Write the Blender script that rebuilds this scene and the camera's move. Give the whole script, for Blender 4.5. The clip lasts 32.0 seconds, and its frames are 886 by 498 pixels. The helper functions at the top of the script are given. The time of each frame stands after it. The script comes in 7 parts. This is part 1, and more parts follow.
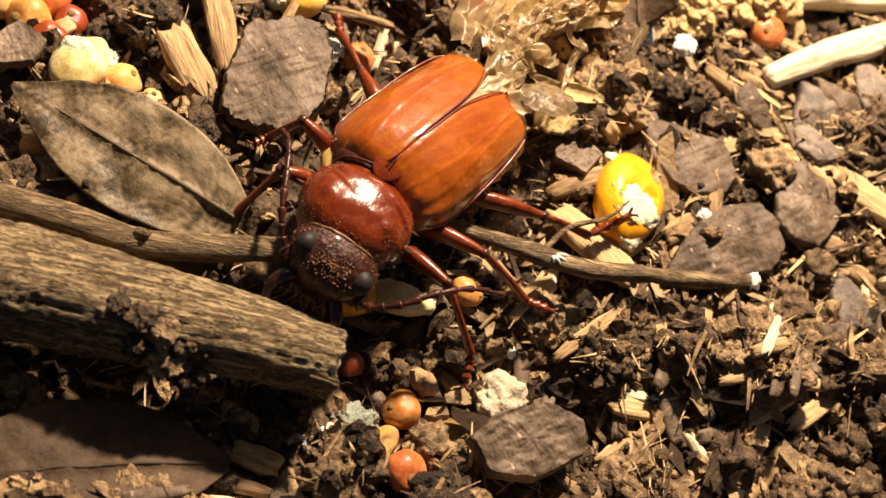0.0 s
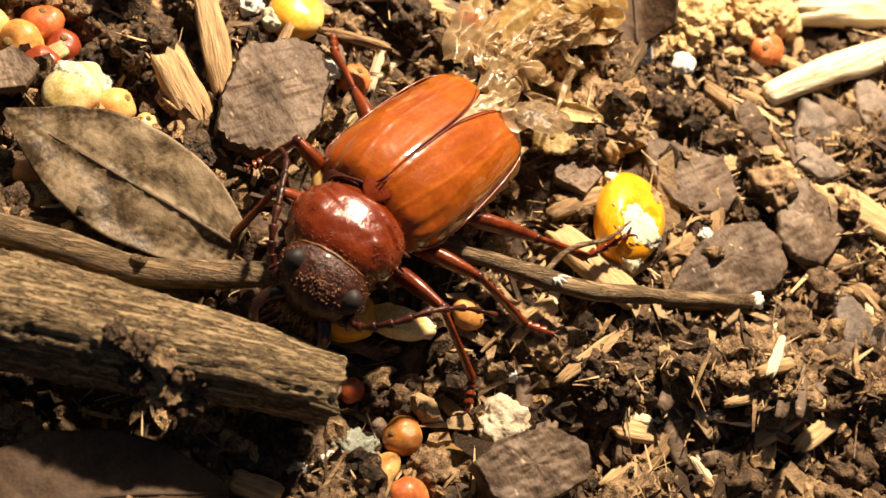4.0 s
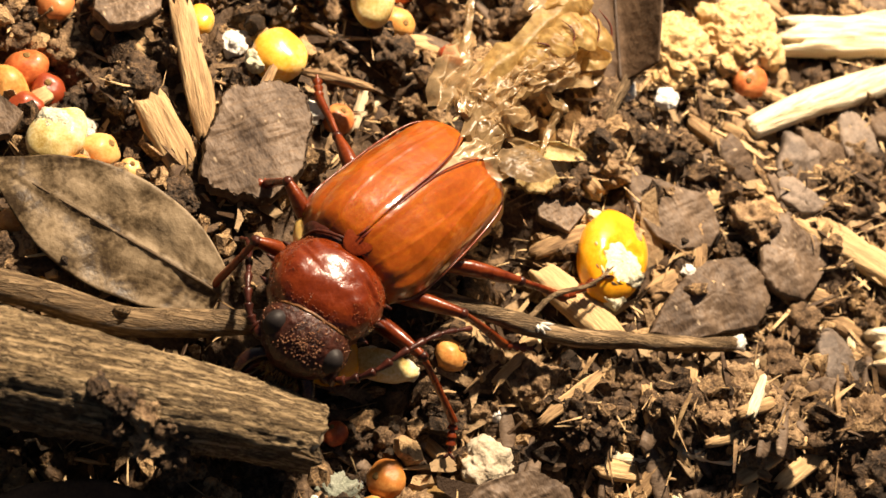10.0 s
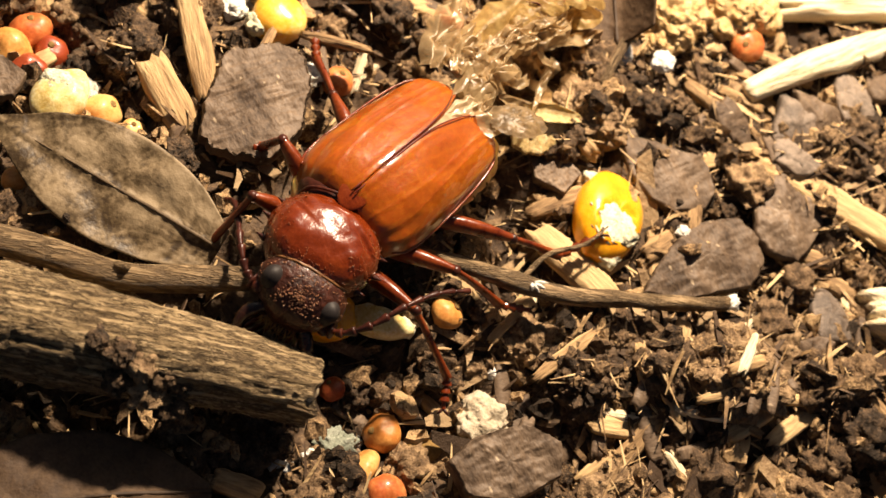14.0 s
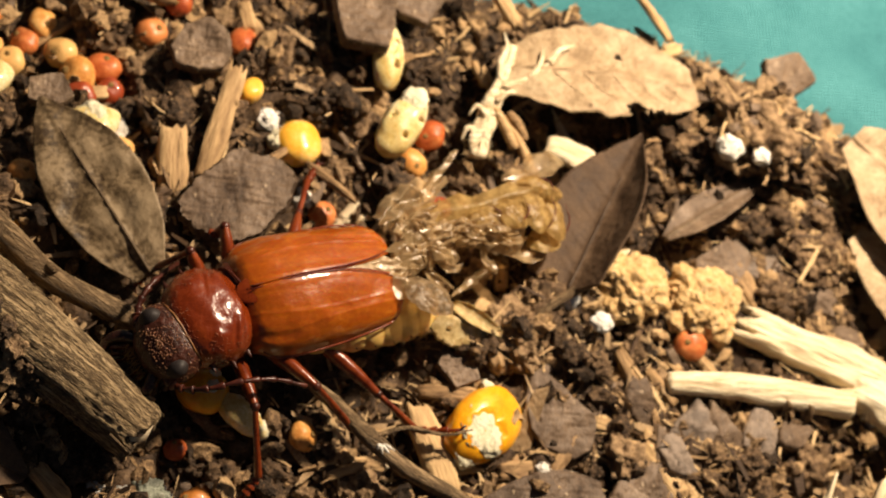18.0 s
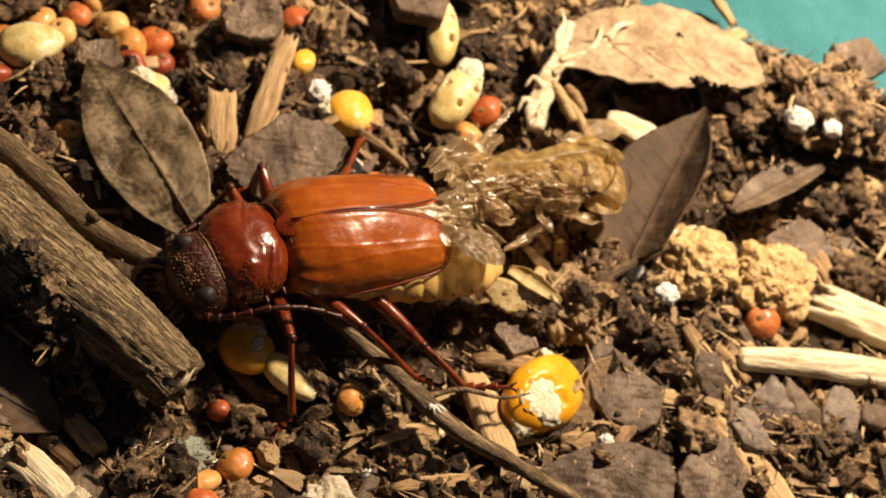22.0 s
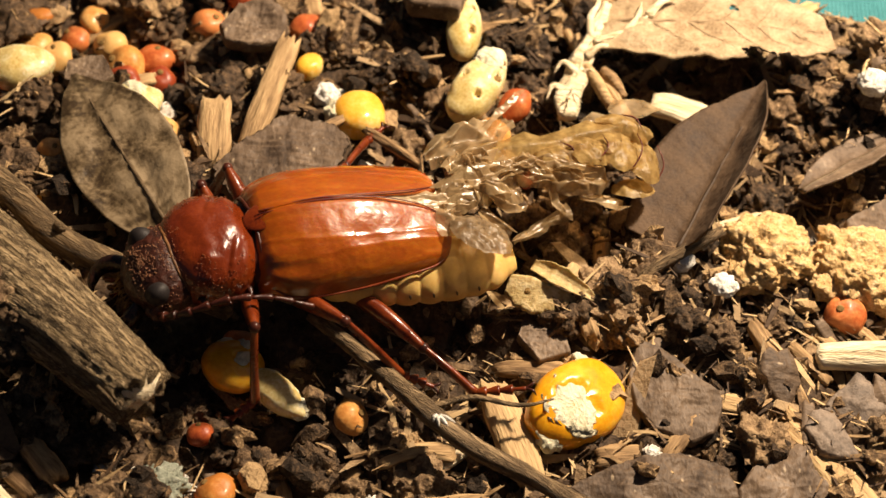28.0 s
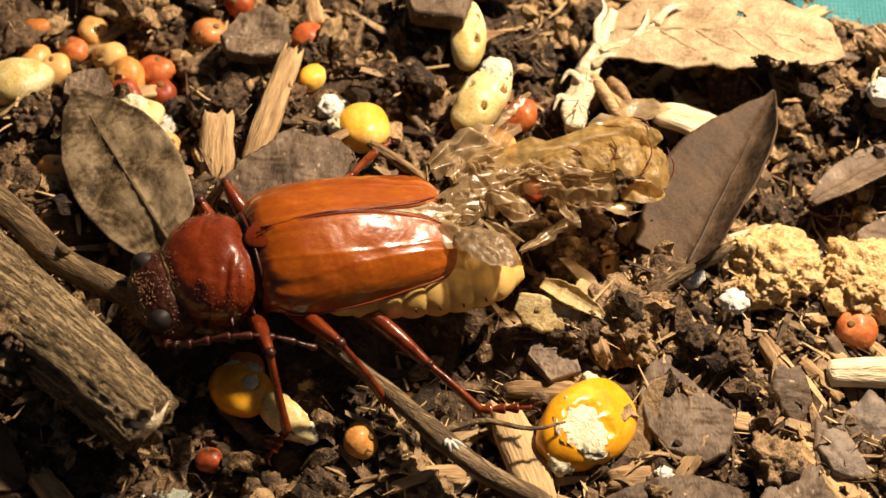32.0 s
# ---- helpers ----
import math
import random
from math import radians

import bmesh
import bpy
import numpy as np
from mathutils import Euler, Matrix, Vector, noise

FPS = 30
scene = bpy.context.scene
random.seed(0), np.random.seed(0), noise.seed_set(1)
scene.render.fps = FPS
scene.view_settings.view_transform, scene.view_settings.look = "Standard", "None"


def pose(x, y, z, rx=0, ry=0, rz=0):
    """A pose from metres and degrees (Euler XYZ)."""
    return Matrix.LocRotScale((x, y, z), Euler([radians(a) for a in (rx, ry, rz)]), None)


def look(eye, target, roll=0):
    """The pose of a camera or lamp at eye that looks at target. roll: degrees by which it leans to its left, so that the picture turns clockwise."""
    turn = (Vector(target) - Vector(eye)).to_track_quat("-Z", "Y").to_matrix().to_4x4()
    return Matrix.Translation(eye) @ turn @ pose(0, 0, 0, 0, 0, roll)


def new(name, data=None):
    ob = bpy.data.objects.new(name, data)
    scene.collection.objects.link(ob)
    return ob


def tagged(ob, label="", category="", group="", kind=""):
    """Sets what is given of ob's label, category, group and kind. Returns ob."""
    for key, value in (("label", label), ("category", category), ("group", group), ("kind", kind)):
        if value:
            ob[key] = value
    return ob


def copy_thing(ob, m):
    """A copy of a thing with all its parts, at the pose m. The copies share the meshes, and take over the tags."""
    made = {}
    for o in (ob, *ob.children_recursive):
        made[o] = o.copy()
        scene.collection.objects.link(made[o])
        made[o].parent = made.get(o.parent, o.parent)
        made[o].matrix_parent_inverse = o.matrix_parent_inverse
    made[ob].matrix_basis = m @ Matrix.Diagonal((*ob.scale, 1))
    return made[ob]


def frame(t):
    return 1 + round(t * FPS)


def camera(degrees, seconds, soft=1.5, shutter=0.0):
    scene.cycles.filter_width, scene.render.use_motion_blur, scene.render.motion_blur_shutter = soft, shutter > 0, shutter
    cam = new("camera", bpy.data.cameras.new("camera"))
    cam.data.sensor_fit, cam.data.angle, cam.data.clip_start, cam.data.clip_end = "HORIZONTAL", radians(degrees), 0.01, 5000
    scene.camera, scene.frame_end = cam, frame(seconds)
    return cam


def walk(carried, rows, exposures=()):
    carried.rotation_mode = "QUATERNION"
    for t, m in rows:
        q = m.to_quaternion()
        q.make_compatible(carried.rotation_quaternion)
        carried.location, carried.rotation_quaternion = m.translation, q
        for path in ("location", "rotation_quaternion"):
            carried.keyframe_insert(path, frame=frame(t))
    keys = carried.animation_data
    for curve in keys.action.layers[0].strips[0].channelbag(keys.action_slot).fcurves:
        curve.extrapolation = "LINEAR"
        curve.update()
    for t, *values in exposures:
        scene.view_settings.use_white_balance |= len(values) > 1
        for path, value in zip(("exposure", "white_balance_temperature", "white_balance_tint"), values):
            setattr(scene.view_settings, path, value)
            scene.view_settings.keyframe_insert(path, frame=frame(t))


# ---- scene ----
from mathutils.bvhtree import BVHTree

cam = camera(35.84, 32.0)
walk(cam, [
    (0, look((-0.05210, -0.03563, 0.10073), (-0.01192, -0.00992, 0.01284), 33.05)),
    (0.5, look((-0.05196, -0.03511, 0.10005), (-0.01135, -0.00943, 0.01235), 33.22)),
    (1, look((-0.05147, -0.03527, 0.10006), (-0.01068, -0.00936, 0.01251), 32.92)),
    (1.5, look((-0.05127, -0.03510, 0.09988), (-0.01031, -0.00895, 0.01248), 32.78)),
    (2, look((-0.05157, -0.03489, 0.09966), (-0.01063, -0.00871, 0.01225), 32.64)),
    (2.5, look((-0.05161, -0.03497, 0.09952), (-0.01076, -0.00856, 0.01215), 32.38)),
    (4.5, look((-0.05190, -0.03394, 0.09962), (-0.01075, -0.00749, 0.01240), 32.24)),
    (5, look((-0.05194, -0.03254, 0.09991), (-0.01056, -0.00621, 0.01277), 32.46)),
    (5.5, look((-0.05156, -0.03202, 0.10057), (-0.01043, -0.00576, 0.01329), 32.36)),
    (6, look((-0.05137, -0.03128, 0.10089), (-0.01020, -0.00528, 0.01355), 32.59)),
    (6.5, look((-0.05137, -0.03106, 0.10087), (-0.01029, -0.00513, 0.01347), 32.58)),
    (7, look((-0.05112, -0.03140, 0.10099), (-0.01025, -0.00527, 0.01354), 32.19)),
    (7.5, look((-0.05112, -0.03135, 0.10129), (-0.01029, -0.00539, 0.01378), 32.29)),
    (8, look((-0.05124, -0.03215, 0.10094), (-0.01052, -0.00602, 0.01343), 32.00)),
    (8.5, look((-0.05099, -0.03267, 0.10052), (-0.01023, -0.00677, 0.01295), 32.33)),
    (9, look((-0.05041, -0.03252, 0.10093), (-0.00969, -0.00659, 0.01336), 32.24)),
    (9.5, look((-0.04953, -0.03245, 0.10197), (-0.00916, -0.00656, 0.01421), 32.05)),
    (10, look((-0.04895, -0.03118, 0.10281), (-0.00861, -0.00573, 0.01492), 32.43)),
    (10.5, look((-0.04863, -0.03133, 0.10294), (-0.00878, -0.00583, 0.01484), 32.02)),
    (11, look((-0.04871, -0.03159, 0.10301), (-0.00907, -0.00602, 0.01483), 31.81)),
    (11.5, look((-0.04845, -0.03358, 0.10355), (-0.00909, -0.00778, 0.01531), 31.41)),
    (12, look((-0.04884, -0.03505, 0.10341), (-0.00954, -0.00965, 0.01503), 31.81)),
    (12.5, look((-0.04928, -0.03473, 0.10359), (-0.00989, -0.00942, 0.01524), 32.00)),
    (13, look((-0.04922, -0.03422, 0.10369), (-0.00984, -0.00905, 0.01529), 32.16)),
    (13.5, look((-0.04897, -0.03391, 0.10391), (-0.00969, -0.00874, 0.01546), 32.11)),
    (15.5, look((-0.04042, -0.04229, 0.11489), (-0.00553, -0.01845, 0.02426), 33.12)),
    (16, look((-0.03636, -0.04687, 0.12252), (-0.00114, -0.01830, 0.03339), 38.28)),
    (16.5, look((-0.03754, -0.04404, 0.12425), (-0.00462, -0.00921, 0.03648), 36.96)),
    (17, look((-0.03205, -0.04694, 0.12396), (-0.00143, -0.00875, 0.03676), 36.31)),
    (17.5, look((-0.02937, -0.04779, 0.12450), (-0.00079, -0.00655, 0.03800), 35.95)),
    (18, look((-0.02868, -0.04849, 0.12215), (-0.00197, -0.00658, 0.03537), 35.36)),
    (18.5, look((-0.02782, -0.04782, 0.12219), (-0.00197, -0.00567, 0.03527), 34.80)),
    (19, look((-0.02631, -0.04881, 0.12204), (-0.00136, -0.00613, 0.03512), 33.92)),
    (19.5, look((-0.02608, -0.04953, 0.12198), (-0.00153, -0.00682, 0.03496), 33.81)),
    (20, look((-0.02550, -0.04887, 0.12203), (-0.00131, -0.00609, 0.03494), 33.57)),
    (20.5, look((-0.02511, -0.04883, 0.12203), (-0.00137, -0.00617, 0.03476), 33.37)),
    (21, look((-0.02030, -0.05290, 0.11956), (0.00108, -0.00849, 0.03256), 30.40)),
    (21.5, look((-0.01922, -0.05077, 0.11949), (0.00142, -0.00462, 0.03321), 28.61)),
    (22, look((-0.02288, -0.06228, 0.10991), (-0.00308, -0.01058, 0.02664), 25.08)),
    (22.5, look((-0.01681, -0.06413, 0.10599), (0.00022, -0.01202, 0.02236), 21.82)),
    (23, look((-0.01257, -0.06324, 0.10567), (0.00176, -0.01043, 0.02197), 17.48)),
    (23.5, look((-0.00860, -0.06599, 0.10099), (0.00201, -0.01067, 0.01836), 13.31)),
    (24, look((-0.00657, -0.06507, 0.09607), (0.00187, -0.00753, 0.01472), 11.31)),
    (24.5, look((-0.00423, -0.06443, 0.09325), (0.00275, -0.00553, 0.01273), 10.07)),
    (25, look((-0.00182, -0.06438, 0.09336), (0.00403, -0.00524, 0.01293), 9.12)),
    (25.5, look((-0.00005, -0.06383, 0.09462), (0.00458, -0.00457, 0.01420), 7.93)),
    (27.5, look((-0.00207, -0.06406, 0.09357), (0.00163, -0.00425, 0.01351), 7.12)),
    (28, look((-0.00211, -0.06412, 0.09339), (0.00141, -0.00424, 0.01338), 7.04)),
    (28.5, look((-0.00216, -0.06388, 0.09359), (0.00121, -0.00410, 0.01350), 6.93)),
    (29, look((-0.00239, -0.06372, 0.09374), (0.00106, -0.00403, 0.01358), 7.03)),
    (29.5, look((-0.00315, -0.06317, 0.09370), (0.00050, -0.00366, 0.01342), 7.22)),
    (30, look((-0.00374, -0.06248, 0.09403), (0.00004, -0.00333, 0.01349), 7.28)),
    (30.5, look((-0.00357, -0.06160, 0.09489), (-0.00010, -0.00300, 0.01393), 6.90)),
    (31, look((-0.00463, -0.06091, 0.09476), (-0.00050, -0.00274, 0.01353), 7.37)),
    (31.5, look((-0.00384, -0.06011, 0.09505), (0.00015, -0.00214, 0.01365), 7.16)),
    (32, look((-0.00399, -0.05981, 0.09486), (0.00053, -0.00197, 0.01342), 7.50)),
], [(0, 0.44), (13.5, 0.42), (16.5, 0.1), (17.5, -0.25), (21, -0.2), (24, -0.27), (28, -0.12), (32, -0.08)])
cam.data.dof.use_dof = True
cam.data.dof.focus_distance = 0.111
cam.data.dof.aperture_fstop = 47.0

# ---- light ----
SUN_FROM = Vector((0.48, 0.52, 0.71)).normalized()
world = bpy.data.worlds.new("world")
scene.world = world
world.use_nodes = True
wn = world.node_tree.nodes
sky = wn.new("ShaderNodeTexSky")
sky.sky_type = "NISHITA"
sky.sun_disc = False
sky.dust_density = 6.0
sky.sun_elevation = math.asin(SUN_FROM.z)
sky.sun_rotation = math.atan2(SUN_FROM.x, SUN_FROM.y)
world.node_tree.links.new(sky.outputs[0], wn["Background"].inputs[0])
wn["Background"].inputs[1].default_value = 0.019
LAMP_AT = Vector((0.066, 0.065, 0.119))
lamp = new("work_lamp", bpy.data.lights.new("work_lamp", "POINT"))
lamp.data.energy = 2.6
lamp.data.shadow_soft_size = 0.0055
lamp.data.color = (1.0, 0.79, 0.57)
lamp.location = LAMP_AT
scene.view_settings.exposure = 0.0

# ---- helpers ----
S = 0.001  # all shapes are written in millimetres
RNG = random.Random(11)


def mm(x, y, z, rx=0, ry=0, rz=0):
    return pose(x * S, y * S, z * S, rx, ry, rz)


def smooth(bm, on=True):
    for f in bm.faces:
        f.smooth = on


def part(name, bm, material, parent=None, label="", flat=False):
    """One mesh object of its own, from a bmesh in millimetres."""
    smooth(bm, not flat)
    bmesh.ops.scale(bm, vec=(S, S, S), verts=bm.verts)
    me = bpy.data.meshes.new(name)
    bm.to_mesh(me)
    bm.free()
    me.materials.append(material)
    ob = new(name, me)
    if parent is not None:
        ob.parent = parent
    if label:
        tagged(ob, label)
    return ob


def raw(name, verts, faces, material, parent=None, flat=False):
    me = bpy.data.meshes.new(name)
    me.from_pydata((np.asarray(verts) * S).tolist(), [], faces)
    me.materials.append(material)
    me.polygons.foreach_set("use_smooth", [not flat] * len(me.polygons))
    ob = new(name, me)
    if parent is not None:
        ob.parent = parent
    return ob


def lerp(a, b, t):
    return a + (b - a) * t


def nz(x, y, z=0.0):
    return noise.noise(Vector((x, y, z)))


def rnd_grid(seed):
    return np.random.RandomState(seed).rand(64, 64)


def vnoise(x, y, seed):
    """Smooth value noise on arrays, 0 to 1."""
    g = rnd_grid(seed)
    xi, yi = np.floor(x).astype(int), np.floor(y).astype(int)
    fx, fy = x - xi, y - yi
    fx, fy = fx * fx * (3 - 2 * fx), fy * fy * (3 - 2 * fy)
    a, b = g[xi % 64, yi % 64], g[(xi + 1) % 64, yi % 64]
    c, d = g[xi % 64, (yi + 1) % 64], g[(xi + 1) % 64, (yi + 1) % 64]
    return (a * (1 - fx) + b * fx) * (1 - fy) + (c * (1 - fx) + d * fx) * fy


def spline(pts, n):
    """n + 1 points on a smooth curve through pts."""
    pts = [Vector(p) for p in pts]
    q = [2 * pts[0] - pts[1]] + pts + [2 * pts[-1] - pts[-2]]
    out = []
    for i in range(n + 1):
        u = i / n * (len(pts) - 1)
        k = min(int(u), len(pts) - 2)
        t = u - k
        a, b, c, d = q[k:k + 4]
        out.append(0.5 * (2 * b + (c - a) * t + (2 * a - 5 * b + 4 * c - d) * t * t + (3 * b - a - 3 * c + d) * t ** 3))
    return out


def along(vals, u):
    """Smooth interpolation in a short list of values, u from 0 to 1."""
    u = max(0.0, min(1.0, u)) * (len(vals) - 1)
    k = min(int(u), len(vals) - 2)
    t = u - k
    b, c = vals[k], vals[k + 1]
    a = vals[k - 1] if k else 2 * b - c
    d = vals[k + 2] if k + 2 < len(vals) else 2 * c - b
    v = 0.5 * (2 * b + (c - a) * t + (2 * a - 5 * b + 4 * c - d) * t * t + (3 * b - a - 3 * c + d) * t ** 3)
    return max(min(b, c) * 0.9, min(max(b, c) * 1.05, v))


def tube(pts, radii, n=24, sides=10, flat=1.0, rough=0.0, seed=0.0, bm=None, hollow=0.0, groove=0):
    """A tapered, capped tube along a curve; flat squashes it across, rough makes it knobbly."""
    bm = bm or bmesh.new()
    c = spline(pts, n)
    rings = []
    side = None
    run, wide = 0.0, max(radii)
    for i, p in enumerate(c):
        d = (c[min(i + 1, n)] - c[max(i - 1, 0)]).normalized()
        if side is None:
            side = d.cross(Vector((0, 0, 1)))
            if side.length < 1e-3:
                side = Vector((1, 0, 0))
        side = (side - d * side.dot(d)).normalized()
        up = side.cross(d).normalized()
        r = along(radii, i / n)
        run += (p - c[max(i - 1, 0)]).length
        ring = []
        for k in range(sides):
            a = 2 * math.pi * k / sides
            rr = r * (1 + rough * (nz(math.cos(a) * 1.5 + seed, math.sin(a) * 1.5, run * 0.30 / wide) + 0.6 * nz(math.cos(a) * 5 + seed, math.sin(a) * 5, run * 0.42 / wide)))
            if groove:
                rr *= 1 + 0.05 * math.cos(a * groove + 3 * nz(i * 0.12, seed))
            ring.append(bm.verts.new(p + side * math.cos(a) * rr * flat + up * math.sin(a) * rr))
        rings.append(ring)
    for a, b in zip(rings, rings[1:]):
        for k in range(sides):
            bm.faces.new((a[k], a[(k + 1) % sides], b[(k + 1) % sides], b[k]))
    for ring, back in ((rings[0], True), (rings[-1], False)):
        mid = sum((v.co for v in ring), Vector()) / sides
        d = (c[0] - c[1]).normalized() if back else (c[-1] - c[-2]).normalized()
        m = bm.verts.new(mid + d * radii[0 if back else -1] * (0.35 - hollow))
        for k in range(sides):
            f = (ring[k], ring[(k + 1) % sides], m)
            bm.faces.new(f[::-1] if back else f)
    bmesh.ops.recalc_face_normals(bm, faces=bm.faces)
    return bm


def ball(rx, ry, rz, seg=20, rings=12, centre=(0, 0, 0), power=1.0, bm=None):
    """An ellipsoid; power under 1 makes it boxier."""
    bm = bm or bmesh.new()

    def sp(v):
        return math.copysign(abs(v) ** power, v)
    rows = []
    for i in range(1, rings):
        a = math.pi * i / rings
        rows.append([bm.verts.new((centre[0] + rx * sp(math.sin(a)) * sp(math.cos(2 * math.pi * k / seg)), centre[1] + ry * sp(math.sin(a)) * sp(math.sin(2 * math.pi * k / seg)), centre[2] + rz * sp(math.cos(a)))) for k in range(seg)])
    top, bot = bm.verts.new((centre[0], centre[1], centre[2] + rz)), bm.verts.new((centre[0], centre[1], centre[2] - rz))
    for a, b in zip(rows, rows[1:]):
        for k in range(seg):
            bm.faces.new((a[k], b[k], b[(k + 1) % seg], a[(k + 1) % seg]))
    for k in range(seg):
        bm.faces.new((top, rows[0][k], rows[0][(k + 1) % seg]))
        bm.faces.new((bot, rows[-1][(k + 1) % seg], rows[-1][k]))
    return bm


def clod(r, seed, sub=4, rough=0.35, squash=0.75, fine=1.0, grains=0.0, gain=1.0):
    """A crumbly lump."""
    bm = bmesh.new()
    bmesh.ops.create_icosphere(bm, subdivisions=sub, radius=1.0)
    for v in bm.verts:
        p = v.co.copy()
        k = 1 + rough * (0.9 * nz(p.x * 1.4 + seed, p.y * 1.4, p.z * 1.4) + 0.55 * nz(p.x * 3.6, p.y * 3.6 + seed, p.z * 3.6) + 0.4 * fine * nz(p.x * 8, p.y * 8, p.z * 8 + seed) + 0.28 * fine * nz(p.x * 17 + seed, p.y * 17, p.z * 17))
        if grains:
            d = noise.voronoi(p * grains + Vector((seed, 0, seed)))[0]
            e = noise.voronoi(p * grains * 2.3 + Vector((0, seed, 0)))[0]
            k += gain * (0.34 * min(0.9, d[1] - d[0]) + 0.16 * min(0.9, e[1] - e[0]) - 0.16)
        v.co = Vector((p.x, p.y, p.z * squash)) * (r * k)
    return bm


def flake(poly, thick, z=0.0, rings=7, n=64, rough=0.25, dome=0.0, seed=0.0, tilt=(0.0, 0.0), jag=0.10, ridges=0.0, sharp=False):
    """A thick piece with a free outline: top, broken rim and underside."""
    P = [Vector((*p, 0)) for p in poly]
    m = sum(P, Vector()) / len(P)
    q = spline(P + [P[0]], n)[:n]
    if sharp:
        ring0 = P + [P[0]]
        q = [q[i].lerp(ring0[int(i / n * len(P))].lerp(ring0[int(i / n * len(P)) + 1], i / n * len(P) % 1.0), 0.85) for i in range(n)]
    bm = bmesh.new()

    def ring(s, level, side):
        out = []
        for i, p in enumerate(q):
            w = p - m
            w = w * (1 + jag * 0.12 * nz(p.x * 1.3 + seed, p.y * 1.3) + jag * 0.06 * nz(p.x * 4 + seed, p.y * 4)) * s
            x, y = m.x + w.x, m.y + w.y
            h = z + level * thick * 0.5 + dome * (1 - s * s) + tilt[0] * (x - m.x) + tilt[1] * (y - m.y)
            h += rough * (0.7 * nz(x * 0.45 + seed, y * 0.45) + 0.4 * nz(x * 1.2, y * 1.2 + seed) + 0.2 * nz(x * 3.5 + seed, y * 3.5, side))
            if ridges:
                h += ridges * nz(x * 0.4 + seed, y * 2.6) * (level > 0)
            out.append(bm.verts.new((x, y, h)))
        return out
    top = [ring(s, 1, 1) for s in [k / rings for k in range(1, rings)] + [0.96]]
    rim = [ring(1.0, 0.55, 1), ring(1.0, -0.55, 2)]
    bot = [ring(s, -1, 3) for s in (0.95, 0.5)]
    rows = top + rim + bot
    for a, b in zip(rows, rows[1:]):
        for k in range(n):
            bm.faces.new((a[k], b[k], b[(k + 1) % n], a[(k + 1) % n]))
    for row, up in ((rows[0], True), (rows[-1], False)):
        c = bm.verts.new(sum((v.co for v in row), Vector()) / n)
        for k in range(n):
            f = (c, row[k], row[(k + 1) % n])
            bm.faces.new(f if up else f[::-1])
    bmesh.ops.recalc_face_normals(bm, faces=bm.faces)
    return bm


def chip(length, width, thick, seed, n=14, m=6, bend=0.0, split=0.22):
    """A splintered piece of wood along x, resting on z = 0, its ends torn along the grain."""
    bm = bmesh.new()
    rows = []
    for layer in (1, 0):
        for i in range(n + 1):
            row = []
            for j in range(m + 1):
                u, v = i / n * 2 - 1, j / m * 2 - 1
                e = split * (nz(v * 2.3 + seed, u * 0.2) + 0.6 * nz(v * 6 + seed, 3))
                x = u * length / 2 * (1 + e * abs(u) ** 4)
                y = v * width / 2 * (1 - 0.25 * abs(u) ** 3 + 0.25 * nz(u * 1.7 + seed, v, 5))
                zz = layer * thick * (1 - 0.3 * abs(v) ** 4) * (1 - 0.35 * abs(u) ** 5)
                zz += layer * thick * 0.35 * nz(x * 0.25, y * 4 / max(width, 0.5) * 2 + seed, 7) + bend * u * u
                row.append(bm.verts.new((x, y, zz)))
            rows.append(row)
    k = n + 1
    for i in range(n):
        for j in range(m):
            bm.faces.new((rows[i][j], rows[i + 1][j], rows[i + 1][j + 1], rows[i][j + 1]))
            bm.faces.new((rows[k + i][j], rows[k + i][j + 1], rows[k + i + 1][j + 1], rows[k + i + 1][j]))
        bm.faces.new((rows[i][0], rows[k + i][0], rows[k + i + 1][0], rows[i + 1][0]))
        bm.faces.new((rows[i][m], rows[i + 1][m], rows[k + i + 1][m], rows[k + i][m]))
    for j in range(m):
        bm.faces.new((rows[0][j], rows[0][j + 1], rows[k][j + 1], rows[k][j]))
        bm.faces.new((rows[n][j], rows[k + n][j], rows[k + n][j + 1], rows[n][j + 1]))
    bmesh.ops.recalc_face_normals(bm, faces=bm.faces)
    return bm


